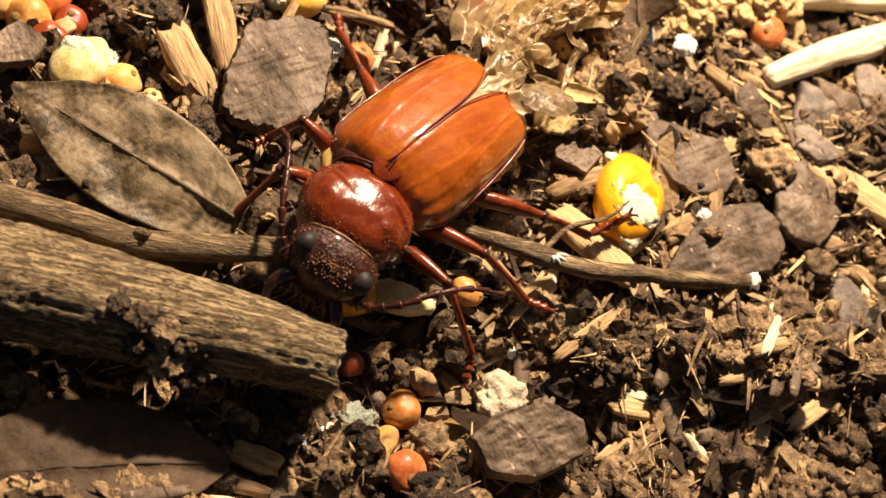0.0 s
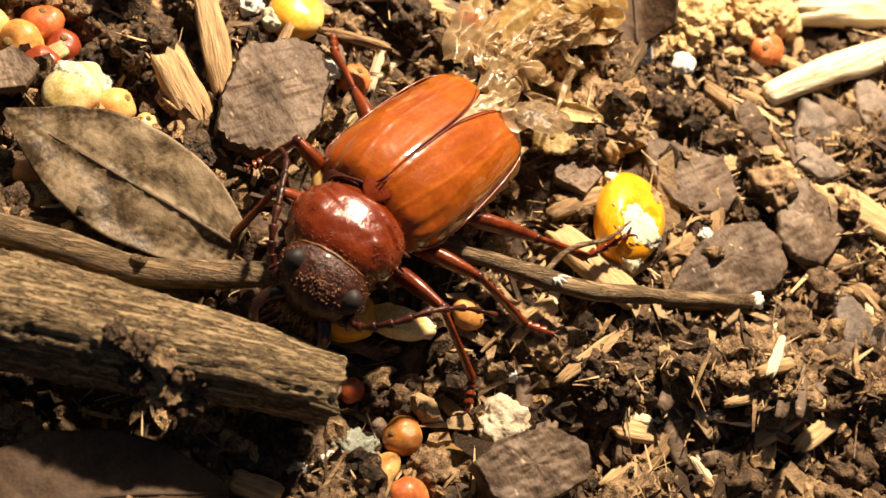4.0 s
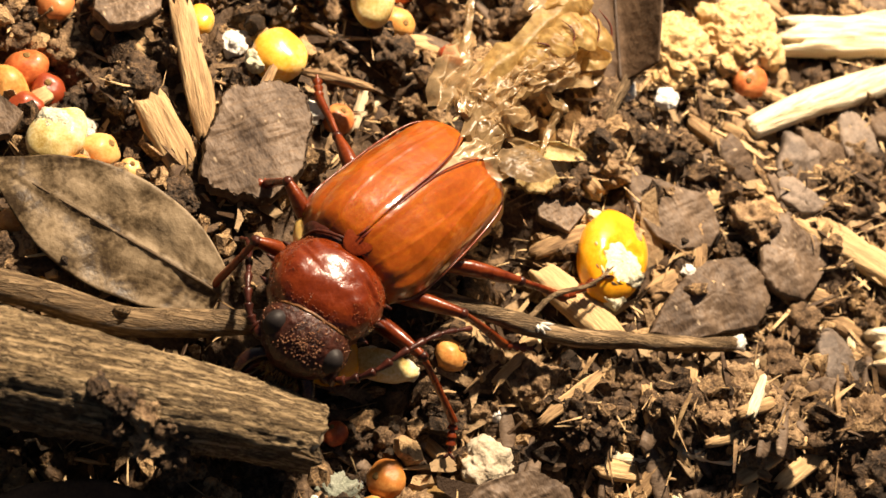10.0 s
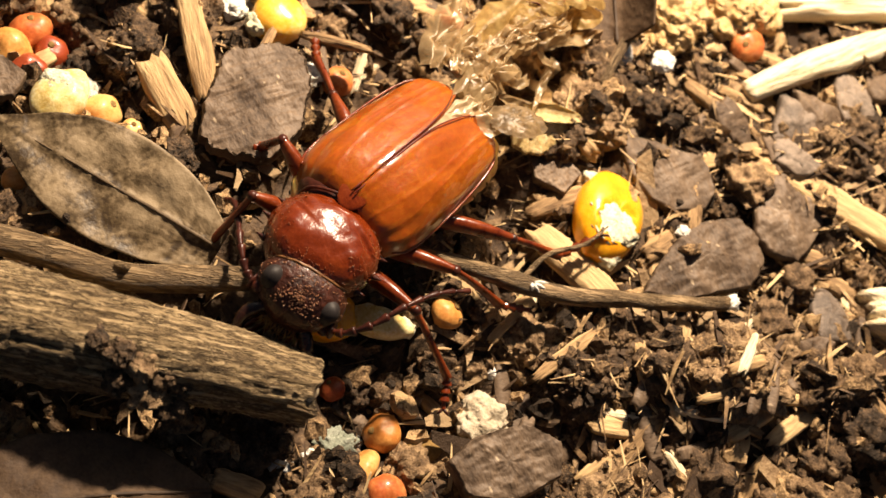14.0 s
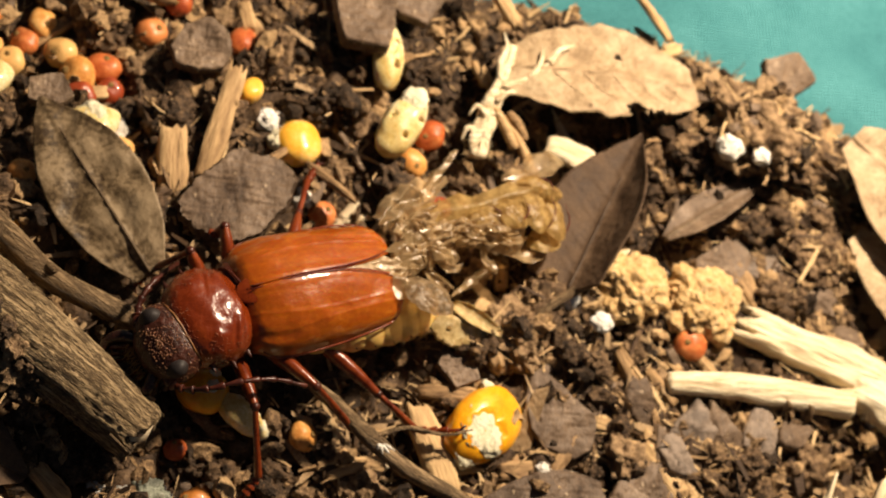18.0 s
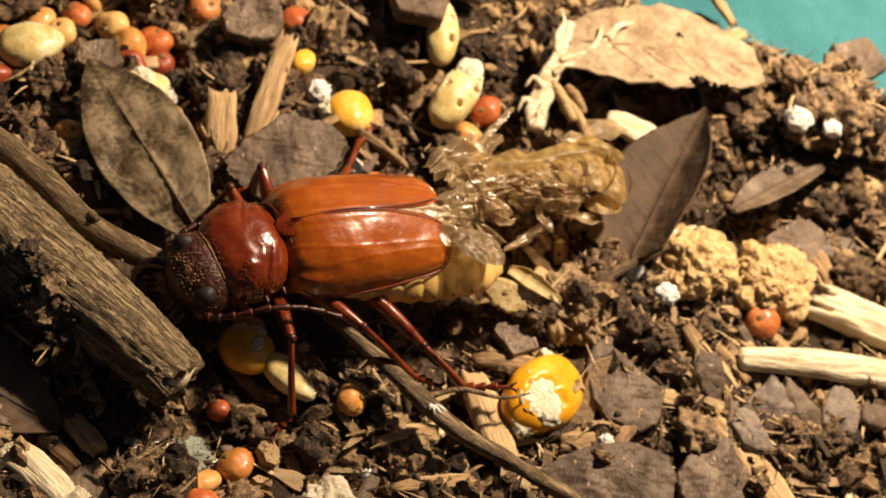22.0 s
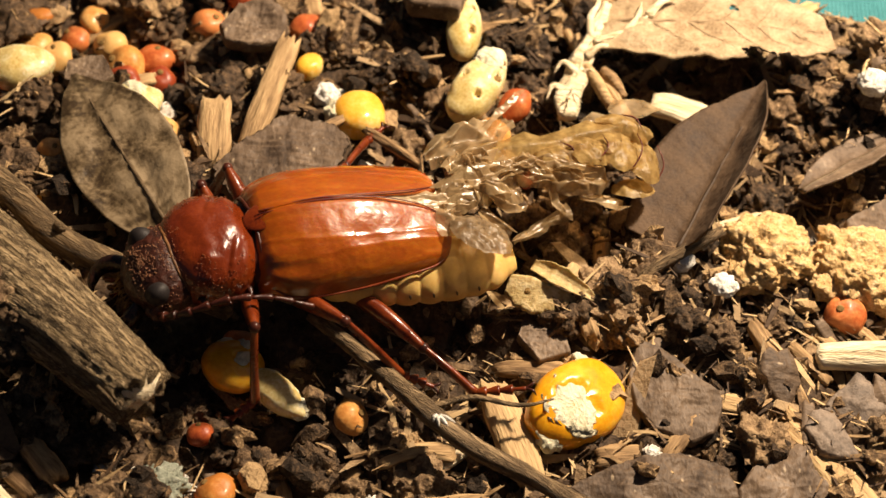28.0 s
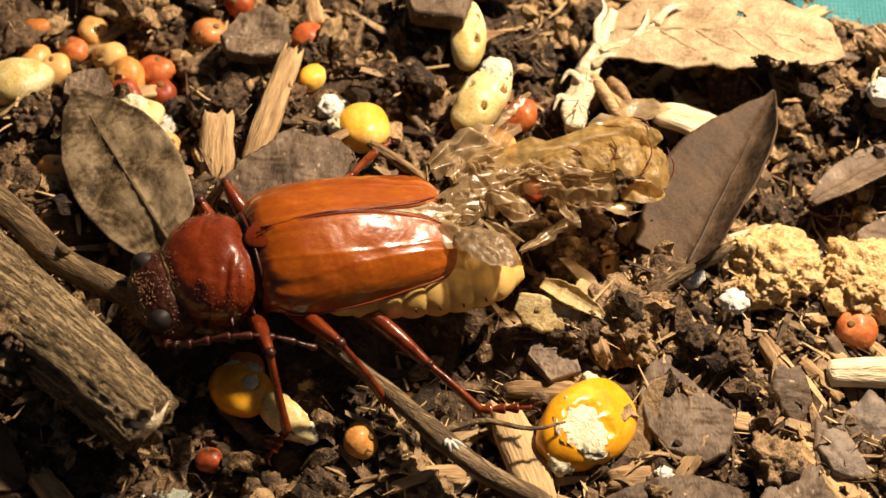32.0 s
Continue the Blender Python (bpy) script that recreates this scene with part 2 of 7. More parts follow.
def leaf(length, widths, thick=0.22, curl=0.0, arch=0.0, fold=0.0, seed=0.0, n=110, m=34, wave=0.4, torn=0.0):
    """A leaf along x with its midrib on top; widths: half widths from base to tip; fold: how far the halves rise."""
    bm = bmesh.new()
    rows = []
    for layer in (1, 0):
        for i in range(n + 1):
            row = []
            for j in range(m + 1):
                u, v = i / n, j / m * 2 - 1
                w = along(widths, u)
                w *= 1 + torn * (0.5 * nz(u * 9 + seed, v * 0.6, 1) + 0.3 * nz(u * 23 + seed, v * 0.6))
                x, y = u * length, v * w
                z = arch * 4 * u * (1 - u) + fold * abs(v) ** 1.4 * min(1, w / max(widths)) + curl * v * u
                z += wave * (nz(x * 0.14 + seed, y * 0.2) + 0.5 * nz(x * 0.45 + seed, y * 0.45))
                z += 0.22 * math.exp(-(v * w / 0.35) ** 2) * layer
                vein = abs(((x * 0.30 - abs(y) * 0.22) % 1.0) - 0.5)
                z += 0.06 * max(0, 1 - vein * 9) * layer * (abs(v) < 0.93)
                z += 0.05 * nz(x * 1.6 + seed, y * 1.6, 9.0)
                row.append(bm.verts.new((x, y, z + thick * (layer - 0.5))))
            rows.append(row)
    k = n + 1
    for i in range(n):
        for j in range(m):
            bm.faces.new((rows[i][j], rows[i + 1][j], rows[i + 1][j + 1], rows[i][j + 1]))
            bm.faces.new((rows[k + i][j], rows[k + i][j + 1], rows[k + i + 1][j + 1], rows[k + i + 1][j]))
        bm.faces.new((rows[i][0], rows[k + i][0], rows[k + i + 1][0], rows[i + 1][0]))
        bm.faces.new((rows[i][m], rows[i + 1][m], rows[k + i + 1][m], rows[k + i][m]))
    for j in range(m):
        bm.faces.new((rows[0][j], rows[0][j + 1], rows[k][j + 1], rows[k][j]))
        bm.faces.new((rows[n][j], rows[k + n][j], rows[k + n][j + 1], rows[n][j + 1]))
    bmesh.ops.recalc_face_normals(bm, faces=bm.faces)
    return bm


# ---- materials ----
def material(name, colours, size=1.0, rough=0.6, bump=0.15, grain=0.25, metal=0.0, coat=0.0, trans=0.0, sss=0.0, sss_colour=(1, 0.6, 0.3), stretch=(1, 1, 1), alpha=1.0, vary=0.0, spread=(0.3, 0.7), rough2=None, spots=None, ior=1.36, cracks=None, island=False):
    """Colour from two scales of noise (size, grain: millimetres), relief of the same two scales."""
    mt = bpy.data.materials.new(name)
    mt.use_nodes = True
    n, li = mt.node_tree.nodes, mt.node_tree.links
    b = n["Principled BSDF"]
    co = n.new("ShaderNodeTexCoord")
    mp = n.new("ShaderNodeMapping")
    mp.inputs["Scale"].default_value = stretch
    li.new(co.outputs["Object"], mp.inputs[0])
    big, fine = n.new("ShaderNodeTexNoise"), n.new("ShaderNodeTexNoise")
    big.inputs["Scale"].default_value, fine.inputs["Scale"].default_value = 1000 / size, 1000 / grain
    big.inputs["Detail"].default_value, fine.inputs["Detail"].default_value = 5, 3
    big.inputs["Roughness"].default_value = 0.62
    for t in (big, fine):
        li.new(mp.outputs[0], t.inputs["Vector"])
    mixf = n.new("ShaderNodeMath")
    mixf.operation = "MULTIPLY_ADD"
    mixf.inputs[1].default_value = 0.35
    li.new(fine.outputs["Fac"], mixf.inputs[0])
    sub = n.new("ShaderNodeMath")
    sub.operation = "MULTIPLY_ADD"
    sub.inputs[1].default_value = 0.8
    sub.inputs[2].default_value = -0.075
    li.new(big.outputs["Fac"], sub.inputs[0])
    li.new(sub.outputs[0], mixf.inputs[2])
    fac = mixf.outputs[0]
    if vary:
        oi = n.new("ShaderNodeNewGeometry") if island else n.new("ShaderNodeObjectInfo")
        ad = n.new("ShaderNodeMath")
        ad.operation = "MULTIPLY_ADD"
        ad.inputs[1].default_value = vary
        li.new(oi.outputs["Random Per Island" if island else "Random"], ad.inputs[0])
        li.new(fac, ad.inputs[2])
        sh = n.new("ShaderNodeMath")
        sh.operation = "SUBTRACT"
        sh.inputs[1].default_value = vary / 2
        li.new(ad.outputs[0], sh.inputs[0])
        fac = sh.outputs[0]
    ramp = n.new("ShaderNodeValToRGB")
    e = ramp.color_ramp.elements
    while len(e) < len(colours):
        e.new(0.5)
    for k, c in enumerate(colours):
        e[k].position = lerp(spread[0], spread[1], k / max(1, len(colours) - 1))
        e[k].color = (*c, 1)
    li.new(fac, ramp.inputs[0])
    colour = ramp.outputs[0]
    if spots:
        sc, th, c2 = spots
        vo = n.new("ShaderNodeTexVoronoi")
        vo.inputs["Scale"].default_value = 1000 / sc
        li.new(mp.outputs[0], vo.inputs["Vector"])
        lt = n.new("ShaderNodeMapRange")
        lt.inputs[1].default_value, lt.inputs[2].default_value = th * 1.4, th * 0.6
        li.new(vo.outputs["Distance"], lt.inputs[0])
        mx = n.new("ShaderNodeMix")
        mx.data_type = "RGBA"
        li.new(lt.outputs[0], mx.inputs[0])
        li.new(colour, mx.inputs[6])
        mx.inputs[7].default_value = (*c2, 1)
        colour = mx.outputs[2]
    gap = None
    if cracks:
        sc, st, c3 = cracks
        m2, vo = n.new("ShaderNodeMapping"), n.new("ShaderNodeTexVoronoi")
        m2.inputs["Scale"].default_value = (st, 1, 1)
        vo.feature = "DISTANCE_TO_EDGE"
        vo.inputs["Scale"].default_value = 1000 / sc
        bend = n.new("ShaderNodeMix")
        bend.data_type = "VECTOR"
        bend.inputs[0].default_value = 0.0006
        li.new(co.outputs["Object"], m2.inputs[0])
        li.new(m2.outputs[0], bend.inputs[4])
        li.new(fine.outputs["Color"], bend.inputs[5])
        li.new(bend.outputs[1], vo.inputs["Vector"])
        gap = n.new("ShaderNodeMapRange")
        gap.inputs[1].default_value, gap.inputs[2].default_value = 0.0, 0.16
        li.new(vo.outputs["Distance"], gap.inputs[0])
        mx = n.new("ShaderNodeMix")
        mx.data_type = "RGBA"
        li.new(gap.outputs[0], mx.inputs[0])
        li.new(colour, mx.inputs[7])
        mx.inputs[6].default_value = (*c3, 1)
        colour = mx.outputs[2]
    li.new(colour, b.inputs["Base Color"])
    rr = n.new("ShaderNodeMapRange")
    rr.inputs[1].default_value, rr.inputs[2].default_value = 0.3, 0.7
    rr.inputs[3].default_value, rr.inputs[4].default_value = rough, rough if rough2 is None else rough2
    li.new(big.outputs["Fac"], rr.inputs[0])
    li.new(rr.outputs[0], b.inputs["Roughness"])
    b.inputs["Metallic"].default_value = metal
    b.inputs["IOR"].default_value = ior
    b.inputs["Coat Weight"].default_value = coat
    b.inputs["Coat Roughness"].default_value = 0.07
    b.inputs["Transmission Weight"].default_value = trans
    b.inputs["Alpha"].default_value = alpha
    if sss:
        b.inputs["Subsurface Weight"].default_value = sss
        b.inputs["Subsurface Radius"].default_value = sss_colour
        b.inputs["Subsurface Scale"].default_value = 0.0012
    if bump:
        b1, b2 = n.new("ShaderNodeBump"), n.new("ShaderNodeBump")
        b1.inputs["Distance"].default_value, b2.inputs["Distance"].default_value = bump * size * S, bump * grain * S
        b1.inputs["Strength"].default_value = b2.inputs["Strength"].default_value = 0.8
        li.new(big.outputs["Fac"], b1.inputs["Height"])
        li.new(fine.outputs["Fac"], b2.inputs["Height"])
        li.new(b1.outputs[0], b2.inputs["Normal"])
        if gap:
            b3 = n.new("ShaderNodeBump")
            b3.inputs["Distance"].default_value, b3.inputs["Strength"].default_value = 0.14 * S, 0.9
            li.new(gap.outputs[0], b3.inputs["Height"])
            li.new(b2.outputs[0], b3.inputs["Normal"])
            li.new(b3.outputs[0], b.inputs["Normal"])
        else:
            li.new(b2.outputs[0], b.inputs["Normal"])
    return mt


SOIL = material("soil", [(0.012, 0.007, 0.004), (0.048, 0.029, 0.016), (0.11, 0.068, 0.036), (0.22, 0.145, 0.075)], 2.2, 0.85, 0.45, 0.35, rough2=0.6, spread=(0.28, 0.76))
CLOD = material("crumbly_soil", [(0.022, 0.014, 0.008), (0.085, 0.052, 0.028), (0.18, 0.112, 0.058), (0.35, 0.235, 0.125)], 1.0, 0.85, 0.8, 0.2, vary=0.3, rough2=0.65)
CRUMBS = material("soil_crumbs", [(0.022, 0.014, 0.008), (0.085, 0.052, 0.028), (0.19, 0.12, 0.06), (0.42, 0.28, 0.14)], 0.8, 0.85, 0.5, 0.2, vary=0.5, island=True)
FIBRE = material("fibres", [(0.06, 0.034, 0.017), (0.19, 0.115, 0.052), (0.34, 0.22, 0.105), (0.52, 0.37, 0.19)], 1.5, 0.7, 0.25, 0.2, vary=0.7, island=True, stretch=(0.3, 1, 1))
SHRED = material("shreds", [(0.04, 0.023, 0.012), (0.11, 0.067, 0.034), (0.20, 0.128, 0.066), (0.33, 0.23, 0.125)], 1.4, 0.75, 0.35, 0.2, vary=0.75, island=True)
STICK = material("stick_bark", [(0.06, 0.038, 0.019), (0.185, 0.128, 0.064), (0.34, 0.245, 0.132), (0.53, 0.405, 0.24)], 0.42, 0.85, 1.2, 0.12, stretch=(0.16, 1.0, 1.0), spread=(0.28, 0.70), cracks=(0.50, 0.09, (0.075, 0.048, 0.025)))
TWIG = material("twig_bark", [(0.05, 0.031, 0.015), (0.19, 0.125, 0.062), (0.38, 0.27, 0.15)], 0.55, 0.7, 0.7, 0.16, stretch=(0.16, 1, 1), cracks=(0.6, 0.14, (0.10, 0.065, 0.033)))
WOOD = material("wood_chip", [(0.13, 0.075, 0.035), (0.36, 0.23, 0.11), (0.58, 0.40, 0.20)], 1.2, 0.75, 0.4, 0.25, stretch=(0.18, 1.4, 1), vary=0.3)
PALE = material("pale_wood", [(0.42, 0.29, 0.15), (0.74, 0.62, 0.41), (0.86, 0.79, 0.62)], 0.9, 0.75, 0.7, 0.18, stretch=(0.10, 1.3, 1.2))
BARK = material("bark_flake", [(0.045, 0.028, 0.017), (0.105, 0.070, 0.044), (0.155, 0.107, 0.070), (0.26, 0.185, 0.12)], 2.6, 0.72, 0.22, 0.22, vary=0.15, rough2=0.5, spots=(1.1, 0.10, (0.34, 0.26, 0.17)), stretch=(1.0, 0.45, 1.0))
LEAFB = material("brown_leaf", [(0.040, 0.025, 0.012), (0.095, 0.065, 0.033), (0.175, 0.125, 0.070), (0.24, 0.178, 0.105)], 4.2, 0.42, 0.10, 0.5, rough2=0.65, spread=(0.40, 0.60))
LEAFD = material("dark_leaf", [(0.035, 0.019, 0.010), (0.072, 0.043, 0.023), (0.115, 0.072, 0.041)], 2.6, 0.68, 0.14, 0.25, rough2=0.8)
VEIN = material("leaf_vein", [(0.045, 0.028, 0.014), (0.10, 0.066, 0.034), (0.17, 0.118, 0.064)], 1.2, 0.6, 0.1, 0.25)
VEINT = material("tan_leaf_vein", [(0.17, 0.11, 0.056), (0.28, 0.195, 0.108), (0.38, 0.28, 0.17)], 1.2, 0.6, 0.1, 0.25)
VEIND = material("dark_leaf_vein", [(0.022, 0.012, 0.006), (0.045, 0.026, 0.014), (0.07, 0.043, 0.024)], 1.2, 0.6, 0.1, 0.25)
LEAFT = material("tan_leaf", [(0.18, 0.115, 0.058), (0.34, 0.245, 0.14), (0.48, 0.37, 0.235)], 2.0, 0.65, 0.22, 0.25, spots=(2.8, 0.09, (0.13, 0.078, 0.038)), spread=(0.32, 0.68))
CORN = material("corn_skin", [(0.62, 0.24, 0.006), (0.78, 0.35, 0.010), (0.84, 0.48, 0.05)], 3.0, 0.28, 0.04, 0.3, coat=0.4, sss=0.25, sss_colour=(1, 0.55, 0.1))
CORNL = material("pale_corn_skin", [(0.72, 0.32, 0.012), (0.79, 0.45, 0.06), (0.83, 0.62, 0.26)], 4.0, 0.28, 0.04, 0.3, coat=0.4, sss=0.25, sss_colour=(1, 0.6, 0.2))
CORNW = material("corn_starch", [(0.48, 0.43, 0.25), (0.68, 0.63, 0.45), (0.80, 0.76, 0.60)], 0.9, 0.85, 0.5, 0.25)
CORNP = material("pale_kernel", [(0.46, 0.31, 0.08), (0.64, 0.51, 0.22), (0.78, 0.70, 0.46)], 2.6, 0.40, 0.07, 0.25, coat=0.15, sss=0.15, sss_colour=(1, 0.7, 0.3), spread=(0.34, 0.66))
HUSK = material("husk", [(0.26, 0.17, 0.06), (0.46, 0.34, 0.15), (0.66, 0.54, 0.32)], 1.2, 0.55, 0.3, 0.22, sss=0.1, spread=(0.3, 0.7))
HOLE = material("kernel_hole", [(0.15, 0.085, 0.025), (0.28, 0.175, 0.06)], 0.8, 0.9, 0.3, 0.2)
SEEDR = material("red_seed", [(0.26, 0.045, 0.015), (0.45, 0.11, 0.03), (0.60, 0.22, 0.07)], 1.6, 0.4, 0.08, 0.25, coat=0.2, vary=0.5)
SEEDO = material("orange_seed", [(0.46, 0.17, 0.035), (0.62, 0.30, 0.08), (0.72, 0.44, 0.16)], 1.6, 0.42, 0.08, 0.25, coat=0.2, vary=0.5)
CRUMB = material("golden_crumb", [(0.44, 0.26, 0.09), (0.66, 0.44, 0.195), (0.79, 0.61, 0.36)], 0.7, 0.9, 1.0, 0.2)
PERLITE = material("perlite", [(0.45, 0.42, 0.36), (0.72, 0.69, 0.62), (0.85, 0.84, 0.80)], 0.8, 0.8, 0.4, 0.2, vary=0.2)
LICHEN = material("lichen", [(0.13, 0.14, 0.11), (0.25, 0.27, 0.21), (0.42, 0.43, 0.36)], 0.9, 0.85, 0.5, 0.15)
GREYST = material("grey_shell", [(0.06, 0.046, 0.036), (0.13, 0.10, 0.078), (0.24, 0.185, 0.14)], 1.6, 0.62, 0.25, 0.25, vary=0.25)
STONE = material("pale_stone", [(0.30, 0.24, 0.16), (0.50, 0.42, 0.30), (0.62, 0.54, 0.42)], 1.3, 0.85, 0.4, 0.25)
ELYTRON = material("elytron", [(0.15, 0.021, 0.001), (0.265, 0.058, 0.002), (0.43, 0.124, 0.003)], 5.0, 0.30, 0.05, 0.38, coat=1.0, sss=0.3, sss_colour=(1, 0.28, 0.04), stretch=(0.7, 1, 1), rough2=0.38, ior=1.4, spread=(0.15, 0.85))


def veined(mt):
    """Faint paler veins that run lengthwise under the shell."""
    n, li = mt.node_tree.nodes, mt.node_tree.links
    b = n["Principled BSDF"]
    old = b.inputs["Base Color"].links[0].from_socket
    co, mp, wv, pw, mx = (n.new("ShaderNode" + k) for k in ("TexCoord", "Mapping", "TexWave", "Math", "Mix"))
    mp.inputs["Rotation"].default_value = (0, 0, radians(9))
    wv.bands_direction = "Y"
    wv.inputs["Scale"].default_value, wv.inputs["Distortion"].default_value = 205, 2.2
    wv.inputs["Detail"].default_value, wv.inputs["Detail Scale"].default_value = 2.0, 0.6
    pw.operation, pw.inputs[1].default_value = "POWER", 9.0
    mx.data_type = "RGBA"
    mx.inputs[7].default_value = (0.50, 0.15, 0.006, 1)
    li.new(co.outputs["Object"], mp.inputs[0])
    li.new(mp.outputs[0], wv.inputs["Vector"])
    li.new(wv.outputs["Fac"], pw.inputs[0])
    half = n.new("ShaderNodeMath")
    half.operation, half.inputs[1].default_value = "MULTIPLY", 0.15
    li.new(pw.outputs[0], half.inputs[0])
    li.new(half.outputs[0], mx.inputs[0])
    li.new(old, mx.inputs[6])
    li.new(mx.outputs[2], b.inputs["Base Color"])


veined(ELYTRON)
ELYTRON.node_tree.nodes["Principled BSDF"].inputs["Specular IOR Level"].default_value = 0.3
ELYTRON.node_tree.nodes["Principled BSDF"].inputs["Coat Roughness"].default_value = 0.11
PRONOT = material("pronotum", [(0.07, 0.009, 0.002), (0.135, 0.019, 0.002), (0.21, 0.037, 0.004)], 2.0, 0.22, 0.09, 0.22, coat=0.6, rough2=0.34, ior=1.4, spread=(0.2, 0.8))
HEADM = material("head_shell", [(0.014, 0.005, 0.003), (0.036, 0.010, 0.005), (0.075, 0.020, 0.010)], 1.1, 0.42, 0.3, 0.28, coat=0.2)
GRAINP = material("pronotum_grain", [(0.12, 0.022, 0.006), (0.28, 0.09, 0.03)], 1.1, 0.3, 0.1, 0.28, coat=0.3)
# head grains: far paler than the shell, glints put into their colour
GRAINM = material("head_grain", [(0.13, 0.048, 0.022), (0.28, 0.14, 0.07)], 1.1, 0.3, 0.1, 0.28, coat=0.3)
EYEM = material("eye_lens", [(0.014, 0.011, 0.011), (0.030, 0.024, 0.022)], 1.0, 0.55, 0.05, 0.1, ior=1.3)
RIMM = material("collar_rim", [(0.10, 0.035, 0.012), (0.21, 0.10, 0.036)], 0.9, 0.45, 0.1, 0.25)
LEGM = material("leg_shell", [(0.06, 0.008, 0.002), (0.14, 0.023, 0.004), (0.24, 0.050, 0.008)], 2.2, 0.24, 0.08, 0.25, coat=0.3, rough2=0.36, ior=1.4)
DARKLEG = material("dark_joint", [(0.012, 0.004, 0.003), (0.040, 0.010, 0.006), (0.08, 0.02, 0.01)], 1.2, 0.34, 0.08, 0.25, coat=0.1)
ABDOMEN = material("abdomen_skin", [(0.50, 0.30, 0.08), (0.60, 0.395, 0.125), (0.68, 0.49, 0.19)], 2.6, 0.42, 0.04, 0.3, sss=0.35, sss_colour=(1, 0.6, 0.25), spread=(0.2, 0.8))
JAW = material("jaw_shell", [(0.008, 0.004, 0.003), (0.020, 0.008, 0.005), (0.04, 0.014, 0.008)], 1.0, 0.25, 0.15, 0.2, coat=0.3)
SEAM = material("seam_shell", [(0.06, 0.010, 0.009), (0.11, 0.020, 0.014), (0.16, 0.034, 0.018)], 1.2, 0.4, 0.05, 0.25)


def film(name, colours, opaque, rough, size=1.6, shine=0.35):
    """Thin clear membrane: part of the light goes straight through, part is scattered, and it glints."""
    mt = bpy.data.materials.new(name)
    mt.use_nodes = True
    n, li = mt.node_tree.nodes, mt.node_tree.links
    n.remove(n["Principled BSDF"])
    co = n.new("ShaderNodeTexCoord")
    big, fine = n.new("ShaderNodeTexNoise"), n.new("ShaderNodeTexNoise")
    big.inputs["Scale"].default_value, fine.inputs["Scale"].default_value = 1000 / size, 1000 / 0.22
    big.inputs["Detail"].default_value = 4
    for t in (big, fine):
        li.new(co.outputs["Object"], t.inputs["Vector"])
    ramp = n.new("ShaderNodeValToRGB")
    e = ramp.color_ramp.elements
    e[0].position, e[1].position = 0.3, 0.7
    e[0].color, e[1].color = (*colours[0], 1), (*colours[1], 1)
    li.new(big.outputs["Fac"], ramp.inputs[0])
    bump = n.new("ShaderNodeBump")
    bump.inputs["Distance"].default_value, bump.inputs["Strength"].default_value = 0.06 * S, 0.9
    li.new(fine.outputs["Fac"], bump.inputs["Height"])
    clear, lit, back, gloss = n.new("ShaderNodeBsdfTransparent"), n.new("ShaderNodeBsdfDiffuse"), n.new("ShaderNodeBsdfTranslucent"), n.new("ShaderNodeBsdfGlossy")
    clear.inputs[0].default_value = (*colours[2], 1)
    for sh in (lit, back):
        li.new(ramp.outputs[0], sh.inputs["Color"])
    gloss.inputs["Color"].default_value = (0.9, 0.88, 0.84, 1)
    gloss.inputs["Roughness"].default_value = rough
    for sh in (lit, back, gloss):
        li.new(bump.outputs[0], sh.inputs["Normal"])
    m1, m2, m3 = (n.new("ShaderNodeMixShader") for k in range(3))
    m1.inputs[0].default_value = 0.4
    li.new(lit.outputs[0], m1.inputs[1])
    li.new(back.outputs[0], m1.inputs[2])
    op = n.new("ShaderNodeMapRange")
    op.inputs[1].default_value, op.inputs[2].default_value = 0.35, 0.7
    op.inputs[3].default_value, op.inputs[4].default_value = opaque - 0.12, opaque + 0.12
    li.new(big.outputs["Fac"], op.inputs[0])
    li.new(op.outputs[0], m2.inputs[0])
    li.new(clear.outputs[0], m2.inputs[1])
    li.new(m1.outputs[0], m2.inputs[2])
    lw = n.new("ShaderNodeLayerWeight")
    sq, ad = n.new("ShaderNodeMath"), n.new("ShaderNodeMath")
    sq.operation, ad.operation = "POWER", "MULTIPLY_ADD"
    sq.inputs[1].default_value = 3.0
    ad.inputs[1].default_value, ad.inputs[2].default_value = shine, shine * 0.2
    li.new(lw.outputs["Facing"], sq.inputs[0])
    li.new(sq.outputs[0], ad.inputs[0])
    li.new(ad.outputs[0], m3.inputs[0])
    li.new(m2.outputs[0], m3.inputs[1])
    li.new(gloss.outputs[0], m3.inputs[2])
    li.new(m3.outputs[0], n["Material Output"].inputs[0])
    return mt


WINGD = film("wing_film", [(0.26, 0.17, 0.08), (0.50, 0.36, 0.185), (0.86, 0.74, 0.55)], 0.76, 0.22, shine=0.25)
WING = film("wing_membrane", [(0.36, 0.24, 0.115), (0.58, 0.43, 0.24), (0.90, 0.79, 0.60)], 0.62, 0.2, shine=0.22)
ROOTF = film("wing_root_film", [(0.42, 0.29, 0.15), (0.62, 0.47, 0.28), (0.85, 0.75, 0.6)], 0.85, 0.3, 0.8)
FANF = film("wing_fan", [(0.15, 0.10, 0.05), (0.32, 0.225, 0.12), (0.7, 0.56, 0.38)], 0.84, 0.4, 0.9, shine=0.14)
WINGO = film("wing_fold", [(0.27, 0.16, 0.045), (0.52, 0.36, 0.135), (0.86, 0.64, 0.34)], 0.76, 0.38, 0.9, shine=0.08)
HAIR = material("bristle", [(0.22, 0.11, 0.025), (0.42, 0.25, 0.07)], 1.0, 0.5, 0.0, 0.3)


